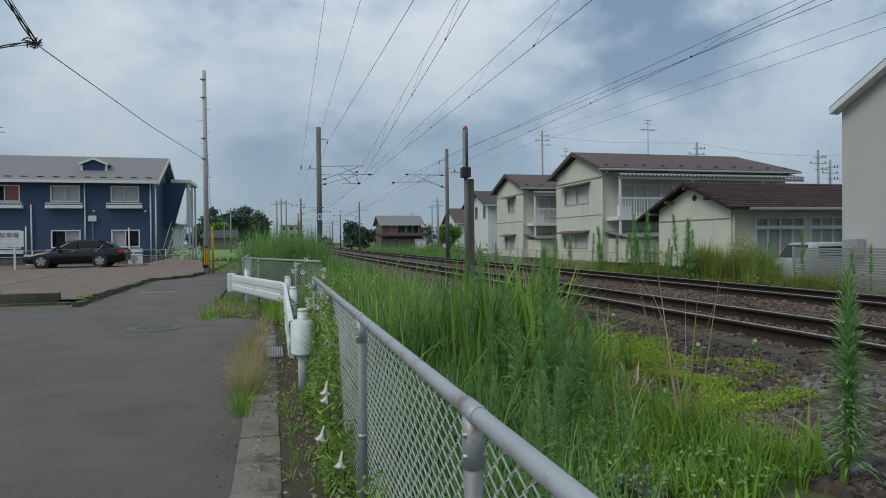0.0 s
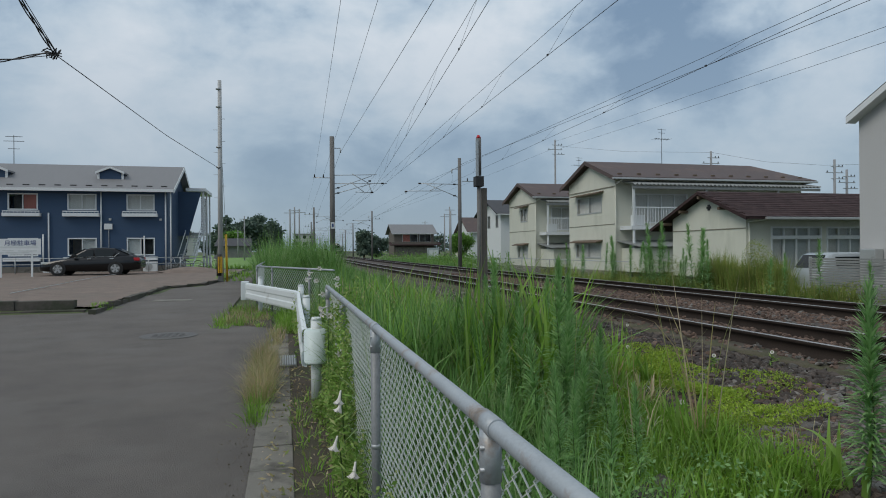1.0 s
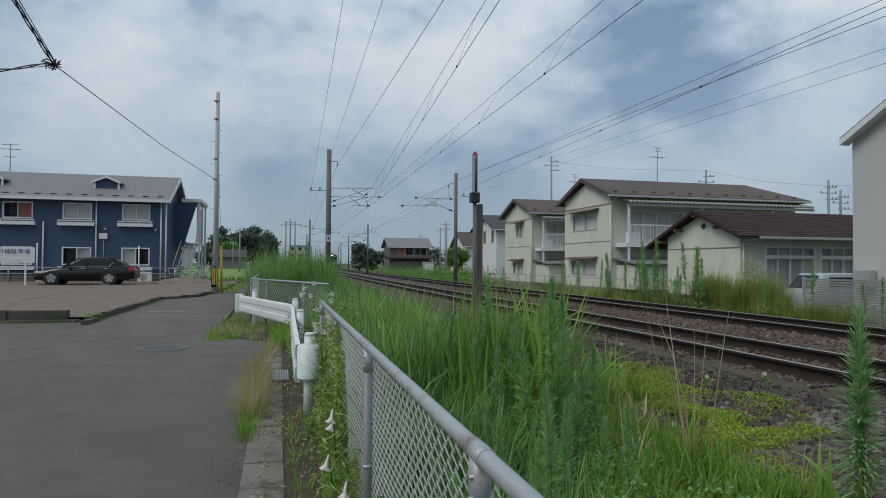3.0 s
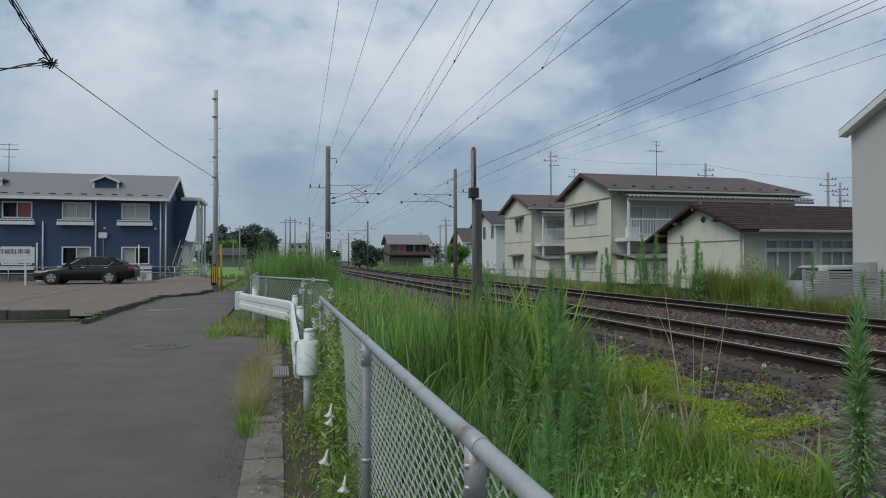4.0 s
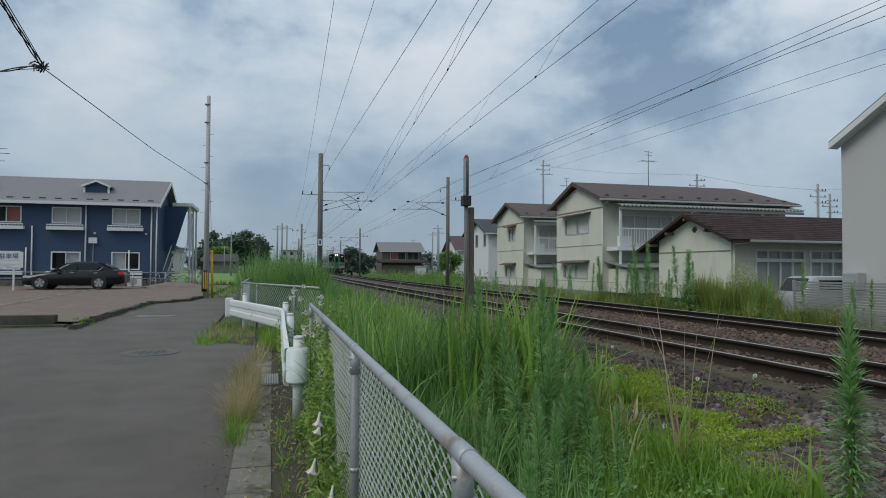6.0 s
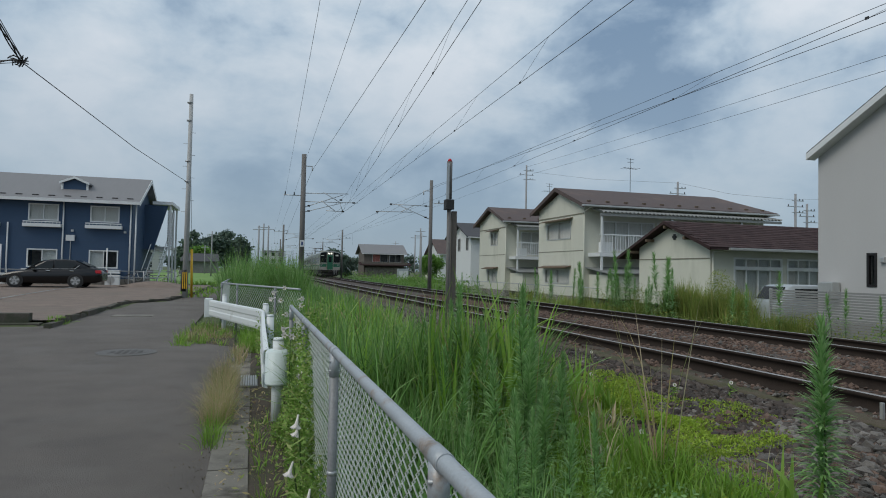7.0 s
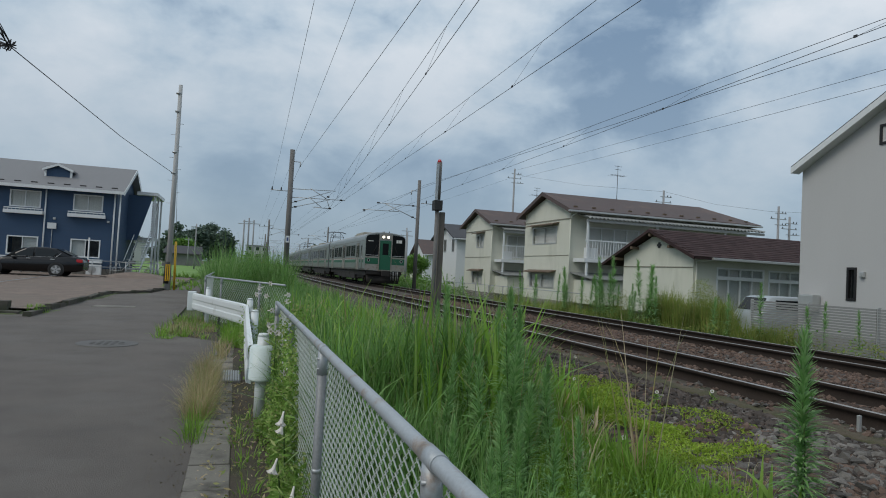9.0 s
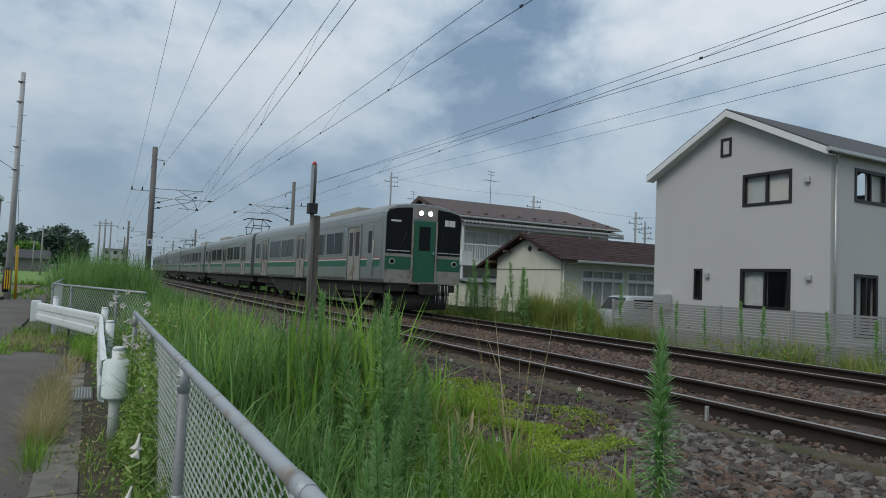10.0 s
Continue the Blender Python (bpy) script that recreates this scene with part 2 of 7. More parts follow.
M["whitesteel"] = make("white_painted_steel", (0.66, 0.70, 0.70), 0.45, var=0.06, scale=4, fine=60, bump=0.05, dirt=(0.42, 0.43, 0.40), dirt_at=0.64, dirt_scale=3.0)
M["sleeve"] = make("pale_green_sleeve", (0.60, 0.68, 0.66), 0.5, var=0.06, scale=4, fine=60, bump=0.04)
M["rail"] = make("rusty_rail", (0.036, 0.027, 0.022), 0.85, spec=0.2, metal=0.2, var=0.3, scale=4, fine=60, bump=0.2)
M["railtop"] = make("polished_rail_head", (0.45, 0.43, 0.41), 0.3, metal=0.85, var=0.1, scale=3, fine=50, bump=0.03)
M["sleeper"] = make("concrete_sleeper", (0.20, 0.18, 0.15), 0.9, var=0.2)
M["ballastbed"] = make("ballast_bed", (0.075, 0.056, 0.045), 0.95, var=0.5, scale=9, fine=30, bump=1.0, dirt=(0.06, 0.05, 0.045), dirt_at=0.52, dirt_scale=5)
M["moss"] = make("mossy_ballast", (0.062, 0.06, 0.026), 0.95, var=0.4, scale=5, fine=40, bump=0.7, dirt=(0.09, 0.07, 0.05), dirt_at=0.5, dirt_scale=2.5)
M["navy"] = make("navy_siding", (0.030, 0.066, 0.128), 0.65, var=0.14, scale=1.5, fine=20, bump=0.15, stretch=(0.4, 0.4, 6))
M["white"] = make("white_trim", (0.68, 0.70, 0.70), 0.5, var=0.06)
M["sash"] = make("aluminium_sash", (0.48, 0.49, 0.48), 0.4, metal=0.5, var=0.06)
M["darksash"] = make("dark_bronze_sash", (0.022, 0.020, 0.02), 0.45, metal=0.3, var=0.1)
M["greyroof"] = make("grey_sheet_roof", (0.20, 0.20, 0.205), 0.7, var=0.15, scale=2, fine=30, bump=0.2, stretch=(6, 0.5, 0.5))
M["brownroof"] = make("brown_sheet_roof", (0.088, 0.063, 0.058), 0.7, var=0.2, scale=1.2, fine=30, bump=0.15, dirt=(0.14, 0.09, 0.07), dirt_at=0.6, dirt_scale=0.8)
M["tileroof"] = make("brown_shingle", (0.052, 0.034, 0.034), 0.9, spec=0.15, var=0.25, scale=2, fine=30, bump=0.3, rand=0.2, island=0.18)
M["cream"] = make("cream_stucco", (0.60, 0.605, 0.52), 0.9, var=0.06, scale=1.2, fine=60, bump=0.25, dirt=(0.52, 0.53, 0.45), dirt_at=0.62, dirt_scale=0.7, stretch=(1, 1, 0.4))
M["creamband"] = make("dull_cream_band", (0.20, 0.19, 0.145), 0.8, var=0.15)
M["greystucco"] = make("pale_grey_siding", (0.47, 0.47, 0.465), 0.85, var=0.04, scale=1.0, fine=50, bump=0.15, stretch=(1, 1, 0.3))
M["darkroof"] = make("dark_slate_roof", (0.055, 0.055, 0.06), 0.7, var=0.2, scale=2, fine=40, bump=0.2)
M["curtain"] = make("pale_curtain", (0.78, 0.77, 0.73), 0.9, var=0.16, scale=1.5, fine=12, bump=0.0, stretch=(9, 9, 0.3))
# room dimness put into the colour; the far barn wall uses this grey too
M["curtaindark"] = make("dim_room_shade", (0.17, 0.17, 0.165), 0.9, var=0.3, scale=1.5, fine=6)
M["curtainred"] = make("salmon_curtain", (0.55, 0.20, 0.16), 0.9, var=0.16, scale=1.5, fine=12, stretch=(9, 9, 0.3))
M["glass"] = glassy("window_glass")
M["frosted"] = make("frosted_glass", (0.62, 0.65, 0.64), 0.25, var=0.1, bump=0.1)
M["corrugated"] = make("corrugated_plastic", (0.22, 0.23, 0.225), 0.5, var=0.15)
M["wood"] = make("weathered_wood", (0.13, 0.095, 0.065), 0.8, var=0.3, scale=3, fine=30, bump=0.2)
M["greywood"] = make("grey_weathered_boards", (0.125, 0.108, 0.092), 0.85, var=0.3, scale=3, fine=30, bump=0.2)
M["wire"] = make("black_cable", (0.025, 0.025, 0.027), 0.6, var=0.1, bump=0.0)
M["wiregrey"] = make("grey_wire", (0.06, 0.065, 0.07), 0.6, var=0.1, bump=0.0)
M["steel"] = make("stainless_train_side", (0.30, 0.315, 0.305), 0.34, metal=0.7, var=0.1, scale=1.2, fine=20, bump=0.05, dirt=(0.24, 0.235, 0.21), dirt_at=0.56, dirt_scale=0.9, stretch=(1, 0.3, 1))
M["traingreen"] = make("train_green", (0.012, 0.105, 0.055), 0.42, var=0.08, scale=2, fine=40, bump=0.03)
M["trainred"] = make("train_red", (0.36, 0.09, 0.09), 0.45, var=0.06)
M["trainwhite"] = make("train_white", (0.6, 0.6, 0.57), 0.45, var=0.06)
M["trainface"] = make("train_grey_face", (0.30, 0.29, 0.26), 0.5, metal=0.2, var=0.12, scale=3, fine=40, bump=0.05, dirt=(0.19, 0.15, 0.115), dirt_at=0.55, dirt_scale=3)
M["trainroof"] = make("train_roof_grey", (0.27, 0.27, 0.26), 0.7, var=0.15, scale=1.5, fine=30)
M["trainac"] = make("train_roof_unit", (0.30, 0.285, 0.24), 0.7, var=0.15)
M["trainglass"] = make("dark_train_glass", (0.010, 0.012, 0.013), 0.12, var=0.1, bump=0.0, spec=0.1)
M["under"] = make("dirty_underframe", (0.020, 0.018, 0.016), 0.85, var=0.35, scale=5, fine=40, bump=0.3)
M["lamp"] = glow("headlight", (1.0, 0.93, 0.72), 5.0)
M["carpaint"] = make("black_car_paint", (0.006, 0.006, 0.007), 0.22, metal=0.3, var=0.06, bump=0.0, coat=0.25)
M["vanpaint"] = make("silver_blue_van_paint", (0.38, 0.42, 0.44), 0.4, metal=0.2, var=0.05, bump=0.0, coat=0.15)
M["carglass"] = make("car_glass", (0.012, 0.015, 0.016), 0.06, var=0.05, bump=0.0, spec=0.35)
M["rubber"] = make("tyre_rubber", (0.02, 0.02, 0.02), 0.85, var=0.15)
M["alloy"] = make("alloy_wheel", (0.5, 0.5, 0.5), 0.3, metal=0.8, var=0.05)
M["chrome"] = make("chrome_trim", (0.7, 0.7, 0.7), 0.15, metal=1.0, var=0.03, bump=0)
M["taillight"] = make("red_tail_lamp", (0.5, 0.02, 0.03), 0.2, var=0.05, bump=0)
M["signblue"] = make("sign_lettering", (0.05, 0.08, 0.2), 0.6, var=0.05, bump=0)
M["grass"] = leafy("tall_grass", [(0.08, 0.175, 0.04), (0.145, 0.305, 0.07), (0.23, 0.405, 0.125), (0.12, 0.25, 0.06), (0.32, 0.43, 0.19)], trans=0.32)
M["grasslow"] = leafy("bright_low_grass", [(0.14, 0.27, 0.03), (0.25, 0.44, 0.065), (0.19, 0.36, 0.05), (0.36, 0.50, 0.14)], trans=0.4)
M["grit"] = make("dry_grit", (0.13, 0.11, 0.075), 0.95, var=0.4, scale=30, fine=60, bump=0.0)
M["distpole"] = make("distant_pole_concrete", (0.27, 0.275, 0.28), 0.8, var=0.15, scale=2, fine=70, bump=0.1)
M["vine"] = leafy("yellow_green_creeper", [(0.15, 0.26, 0.025), (0.31, 0.43, 0.05), (0.22, 0.34, 0.035), (0.38, 0.46, 0.08)])
M["drygrass"] = leafy("dry_grass", [(0.48, 0.36, 0.23), (0.34, 0.31, 0.12), (0.58, 0.46, 0.33), (0.20, 0.29, 0.07), (0.44, 0.35, 0.20)])
M["weed"] = leafy("goldenrod_leaves", [(0.16, 0.33, 0.10), (0.26, 0.46, 0.16), (0.37, 0.55, 0.25)], trans=0.42)
M["weedyellow"] = leafy("yellowing_weeds", [(0.22, 0.29, 0.06), (0.31, 0.35, 0.09), (0.17, 0.28, 0.06), (0.38, 0.36, 0.13)])
M["fenceleaf"] = leafy("fence_climbers", [(0.10, 0.20, 0.03), (0.19, 0.34, 0.06), (0.28, 0.41, 0.10), (0.33, 0.36, 0.14)])
# far trees: distance haze is put into these leaf colours, paler and bluer
M["treeleaf"] = leafy("dark_hazed_tree_leaves", [(0.085, 0.125, 0.10), (0.11, 0.16, 0.12), (0.135, 0.19, 0.135)], trans=0.25)
M["bushleaf"] = leafy("bush_leaves", [(0.10, 0.20, 0.035), (0.15, 0.30, 0.055), (0.20, 0.36, 0.08)])
M["stone"] = make("ballast_stones", (0.125, 0.115, 0.103), 0.9, var=0.35, scale=14, fine=60, bump=0.4, island=0.55)
M["stonebrown"] = make("rusty_ballast_stones", (0.112, 0.074, 0.056), 0.9, var=0.3, scale=14, fine=60, bump=0.4, island=0.5)
M["stonedark"] = make("dark_ballast_stones", (0.062, 0.05, 0.043), 0.9, var=0.3, scale=14, fine=60, bump=0.4, island=0.5)
M["petal"] = make("lily_petal", (0.86, 0.82, 0.77), 0.6, var=0.1, scale=20, fine=60, bump=0, trans=0.3)
M["stem"] = make("green_stem", (0.07, 0.13, 0.03), 0.7, var=0.2)
M["fencegrey"] = make("pale_grey_aluminium", (0.24, 0.245, 0.24), 0.5, var=0.08)
M["castiron"] = make("worn_cast_iron", (0.12, 0.115, 0.108), 0.6, metal=0.3, var=0.3, scale=20, fine=60, bump=0.6)
M["deadleaf"] = make("pale_dead_leaf", (0.42, 0.40, 0.30), 0.8, var=0.2, trans=0.2)


# ---- mesh helpers ----
BASE = {}


def thing(name, at, label, category, group="", kind=""):
    o = new(name)
    o.location = at
    o.empty_display_size = 0.1
    BASE[o] = Vector(at)
    return tagged(o, label, category, group, kind)


def part(name, bm, material, parent=None, label="", smooth=False):
    """Links a bmesh, given in world space, as one mesh object under a thing or a part."""
    me = bpy.data.meshes.new(name)
    base = BASE.get(parent, Vector())
    if base.length:
        bmesh.ops.translate(bm, verts=bm.verts, vec=-base)
    bm.to_mesh(me)
    bm.free()
    if smooth:
        me.shade_smooth()
    me.materials.append(material)
    o = new(name, me)
    if parent:
        o.parent = parent
        BASE[o] = base
    if label:
        o["label"] = label
    return o


def solid(name, bm, material, label, category, kind="", group="", smooth=False):
    o = part(name, bm, material, smooth=smooth)
    return tagged(o, label, category, group, kind)


def box(bm, x0, x1, y0, y1, z0, z1, bevel=0.0):
    vs = [bm.verts.new((x, y, z)) for x in (x0, x1) for y in (y0, y1) for z in (z0, z1)]
    fs = [bm.faces.new([vs[i] for i in q]) for q in ((0, 1, 3, 2), (4, 6, 7, 5), (0, 4, 5, 1), (2, 3, 7, 6), (0, 2, 6, 4), (1, 5, 7, 3))]
    if bevel:
        es = list({e for f in fs for e in f.edges})
        bmesh.ops.bevel(bm, geom=es, offset=bevel, segments=2, affect="EDGES", profile=0.7)
    return bm


def boxed(*a, **k):
    return box(bmesh.new(), *a, **k)


def tube(bm, p0, p1, r0, r1=None, n=8, caps=True):
    r1 = r0 if r1 is None else r1
    p0, p1 = Vector(p0), Vector(p1)
    q = (p1 - p0).to_track_quat("Z", "Y")
    rings = []
    for p, r in ((p0, r0), (p1, r1)):
        rings.append([bm.verts.new(p + q @ Vector((r * math.cos(a), r * math.sin(a), 0))) for a in (2 * math.pi * i / n for i in range(n))])
    for i in range(n):
        f = bm.faces.new((rings[0][i], rings[0][(i + 1) % n], rings[1][(i + 1) % n], rings[1][i]))
        f.smooth = True
    if caps:
        bm.faces.new(rings[0][::-1])
        bm.faces.new(rings[1])
    return bm


def pipe(bm, pts, r, n=6):
    for a, b in zip(pts, pts[1:]):
        tube(bm, a, b, r, r, n)
    return bm


def slab(bm, pts, d):
    """A flat polygon given by points, thickened along the vector d."""
    d = Vector(d)
    a = [bm.verts.new(p) for p in pts]
    b = [bm.verts.new(Vector(p) + d) for p in pts]
    bm.faces.new(a[::-1])
    bm.faces.new(b)
    for i in range(len(a)):
        j = (i + 1) % len(a)
        bm.faces.new((a[i], a[j], b[j], b[i]))
    return bm


def fix(bm):
    bmesh.ops.recalc_face_normals(bm, faces=bm.faces)
    return bm


def arrays(name, co, quads, material, parent=None, smooth=True):
    """A mesh object from numpy vertices (n, 3) and faces (m, 3 or 4)."""
    me = bpy.data.meshes.new(name)
    k = quads.shape[1]
    me.vertices.add(len(co))
    me.vertices.foreach_set("co", co.astype(np.float32).ravel())
    me.loops.add(quads.size)
    me.loops.foreach_set("vertex_index", quads.astype(np.int32).ravel())
    me.polygons.add(len(quads))
    me.polygons.foreach_set("loop_start", np.arange(0, quads.size, k, dtype=np.int32))
    me.polygons.foreach_set("use_smooth", np.full(len(quads), smooth, dtype=bool))
    me.update(calc_edges=True)
    me.materials.append(material)
    o = new(name, me)
    if parent:
        o.parent = parent
        BASE[o] = BASE.get(parent, Vector())
    return o

# ---- the lie of the land ----
RAIL_Z, NEAR_X, FAR_X, GAUGE = 0.50, 6.30, 9.95, 1.15


def bend(y):
    """The line is straight here and curves gently away in the distance."""
    return 0.00018 * max(0.0, y - 30.0) ** 2


def road_z(y):
    return 0.0105 * min(max(y - 10.0, 0.0), 26.0)


def lot_z(y):
    return 0.20 + 0.008 * min(max(y - 18.0, 0.0), 24.0)


def kerb_x(y):
    pts = ((17.0, -4.5), (20.0, -4.53), (23.5, -4.45), (26.8, -4.28), (28.1, -3.2), (33.5, -2.6), (60.0, -2.3))
    for (a, p), (b, q) in zip(pts, pts[1:]):
        if y <= b:
            return p + (q - p) * max(0, y - a) / (b - a)
    return pts[-1][1]


def ramp(v, a, b, p, q):
    k = min(max((v - a) / (b - a), 0), 1)
    return p + (q - p) * k * k * (3 - 2 * k)


def ground_z(x, y):
    xt = x - bend(y)
    if xt < 0.2:
        z = road_z(y) - 0.05
        if y > 17.9 and x < kerb_x(y):
            z = lot_z(y) - 0.05
        if y > 46:
            z = ramp(y, 46, 52, z, 0.22)
    elif xt < 4.6:
        z = ramp(xt, 0.2, 4.6, road_z(y) - 0.02, 0.16)
    elif xt < 12.0:
        z = 0.14
    else:
        z = ramp(xt, 13.8, 16.2, 0.14, -0.12)
    return z + 0.02 * noise.noise((x * 0.9, y * 0.9, 0))


def steps(*runs):
    out = []
    for a, b, n in runs:
        out += [a + (b - a) * i / n for i in range(n)]
    return out + [runs[-1][1]]


def sheet(xs, ys, zf):
    bm = bmesh.new()
    g = [[bm.verts.new((x, y, zf(x, y))) for x in xs] for y in ys]
    for j in range(len(ys) - 1):
        for i in range(len(xs) - 1):
            bm.faces.new((g[j][i], g[j][i + 1], g[j + 1][i + 1], g[j + 1][i])).smooth = True
    return bm


gx = steps((-1500, -120, 6), (-120, -26, 8), (-26, -6, 14), (-6, 0.2, 12), (0.2, 4.6, 14), (4.6, 14, 12), (14, 60, 12), (60, 1500, 8))
gy = steps((-400, -20, 5), (-20, 0, 6), (0, 20, 30), (20, 60, 30), (60, 200, 14), (200, 3000, 10))
solid("ground", sheet(gx, gy, ground_z), M["grassground"], "uneven ground with grass and bare soil", "ground", "structure")
solid("rice_field", sheet(steps((-170, -34, 5), (-34, 0, 8)), steps((53, 240, 12)), lambda x, y: 0.27 + 0.03 * noise.noise((x * .2, y * .2, 3))), M["field"], "bright green rice field beyond the road", "field", "structure")


def strip(rows, zf, nx=10):
    """A surface between a left and a right edge, row by row along y."""
    bm = bmesh.new()
    g = []
    for y, a, b in rows:
        g.append([bm.verts.new((a + (b - a) * i / nx, y, zf(a + (b - a) * i / nx, y))) for i in range(nx + 1)])
    for p, q in zip(g, g[1:]):
        for i in range(nx):
            bm.faces.new((p[i], p[i + 1], q[i + 1], q[i])).smooth = True
    return bm


road_rows = [(y, -26.0, -0.279) for y in (-14, -5, 0, 4, 8, 11, 13.4)] + [(14.5, -26, -1.35), (16.5, -26, -1.35), (17.2, -26, -1.38)]
solid("road", strip(road_rows, lambda x, y: road_z(y) + 0.006 * noise.noise((x * .7, y * .7, 1)), 26), M["asphalt"], "worn grey asphalt road, patched and cracked", "road", "structure")
solid("road_margin", strip([(17.2, -26, -4.52), (17.6, -26, -4.54), (18.05, -26, -4.56)], lambda x, y: road_z(y) + 0.004, 12), M["asphalt"], "asphalt verge below the car park wall", "road", "structure")
solid("road_beyond", strip([(y, kerb_x(y) + 0.02, -1.4 - 0.004 * (y - 18)) for y in steps((17.2, 48, 22))], lambda x, y: road_z(y) + 0.001, 6), M["asphalt"], "narrow asphalt lane beside the car park", "road", "structure")
solid("parking_lot", strip([(y, -60.0, kerb_x(y) - 0.14) for y in steps((18.12, 46, 26))], lambda x, y: lot_z(y) + 0.025 * noise.noise((x * .5, y * .5, 7)), 40), M["gravel"], "brown gravel car park raised above the road", "car park", "structure")

# broken kerb of the car park: dark concrete lengths
kerb = thing("kerb", (-4.5, 24, 0), "dark weathered concrete kerb along the gravel car park", "kerb", kind="structure")
ky = 17.3
while ky < 40:
    L = random.uniform(0.5, 1.2)
    jx = random.uniform(-.05, .05)
    x0, x1 = kerb_x(ky) + jx, kerb_x(ky + L) + jx
    h0, h1 = lot_z(ky) + random.uniform(-.06, .05), lot_z(ky + L) + random.uniform(-.06, .05)
    b = slab(bmesh.new(), [(x0, ky, road_z(ky) - .05), (x1, ky + L - .03, road_z(ky) - .05), (x1, ky + L - .03, h1), (x0, ky, h0)], (-0.17, 0, 0))
    part("kerb_stone", fix(b), M["oldconcrete"], kerb)
    ky += L
low_wall = thing("low_wall", (-6, 18.2, 0), "low stained concrete wall of two courses at the car park corner", "wall", kind="structure")
for c, (z0, z1, dy, xe) in enumerate(((-.1, .145, -.22, -4.85), (.145, .385, 0, -5.15))):
    x = xe
    while x > -16:
        L = random.uniform(1.3, 2.2)
        part("wall_block", boxed(x - L, x - .012, 18.0 + dy + random.uniform(-.02, .02), 18.3 + dy, z0, z1 + random.uniform(-.012, .012), bevel=.012), M["oldconcrete"], low_wall)
        x -= L
edging = thing("parking_edge_rope", (-10, 33, .4), "pale rope line marking the parking bays", "marking", kind="structure")
part("line", pipe(bmesh.new(), [(-8.54, 23.41, lot_z(23.4) + .05), (-8.59, 26.49, lot_z(26.5) + .05), (-8.82, 31.21, lot_z(31.2) + .05), (-8.94, 36.37, lot_z(36.4) + .05), (-8.70, 39.21, lot_z(39.2) + .05)], .014, 6), M["sash"], edging)

# gutter along the road: concrete blocks laid end to end, then soil up to the fence
gutter = thing("gutter", (-0.13, 5, 0), "weathered concrete gutter blocks along the road edge", "gutter", kind="structure")
y = -6.0
while y < 13.2:
    part("gutter_block", boxed(-0.277, 0.028 + random.uniform(-.006, .006), y, y + 0.585, -.12, 0.012 + random.uniform(-.008, .008), bevel=.008), M["concrete"], gutter)
    y += 0.6
solid("gutter_soil", strip([(yy, 0.024, 0.5) for yy in steps((-6, 13, 40))], lambda x, y: 0.004 + 0.025 * noise.noise((x * 4, y * 3, 2)) + .03 * max(x, 0), 5), M["soil"], "dark soil strip with dry litter beside the gutter", "soil", "structure")
drain = thing("drain_grate", (-0.02, 9.6, .02), "flat steel drain grate set in the gutter", "drain")
part("drain_frame", boxed(-.115, .13, 9.0, 9.87, .0, .03, bevel=.005), M["fencepost"], drain)
for i in range(7):
    part("bar", boxed(-.098 + i * .032, -.08 + i * .032, 9.04, 9.83, .028, .042), M["galv"], drain)
hole = thing("manhole_cover", (-2.1, 12.8, .03), "worn cast-iron manhole cover ringed with pale concrete", "manhole")
b = bmesh.new()
tube(b, (-2.1, 12.8, -.05), (-2.1, 12.8, road_z(12.8) + .012), .5, .5, 28)
part("concrete_ring", b, M["castiron"], hole)
b = bmesh.new()
tube(b, (-2.1, 12.8, 0), (-2.1, 12.8, road_z(12.8) + .017), .34, .34, 28)
part("cover", b, M["castiron"], hole)
for i in range(5):
    for j in range(5):
        if (i - 2) ** 2 + (j - 2) ** 2 < 6.5:
            part("stud", boxed(-2.1 + (i - 2) * .115 - .035, -2.1 + (i - 2) * .115 + .035, 12.8 + (j - 2) * .115 - .035, 12.8 + (j - 2) * .115 + .035, road_z(12.8) + .015, road_z(12.8) + .023), M["castiron"], hole)
for sx, sy, w, l in ((-3.3, 20.6, 1.1, .7),):
    solid("road_patch", boxed(sx - w / 2, sx + w / 2, sy, sy + l, 0, road_z(sy) + .014), M["concrete"], "pale concrete repair patch in the road", "patch", "structure")
solid("road_seam", strip([(13.42, -1.35, -0.26), (17, -1.38, -.4)], lambda x, y: road_z(y) - .012, 4), M["soil"], "soil pocket where the road edge steps back", "soil", "structure")

# ---- railway: ballast, sleepers, rails ----
ty = steps((-60, 0, 8), (0, 30, 40), (30, 120, 24), (120, 700, 30))


def along(profile, jig=0.0):
    bm = bmesh.new()
    g = []
    for y in ty:
        g.append([bm.verts.new((x + bend(y), y, z + (jig * noise.noise((x * 2, y * 2, 5)) if -5 < y < 40 else 0))) for x, z in profile])
    for p, q in zip(g, g[1:]):
        for i in range(len(profile) - 1):
            bm.faces.new((p[i], p[i + 1], q[i + 1], q[i])).smooth = True
    return bm


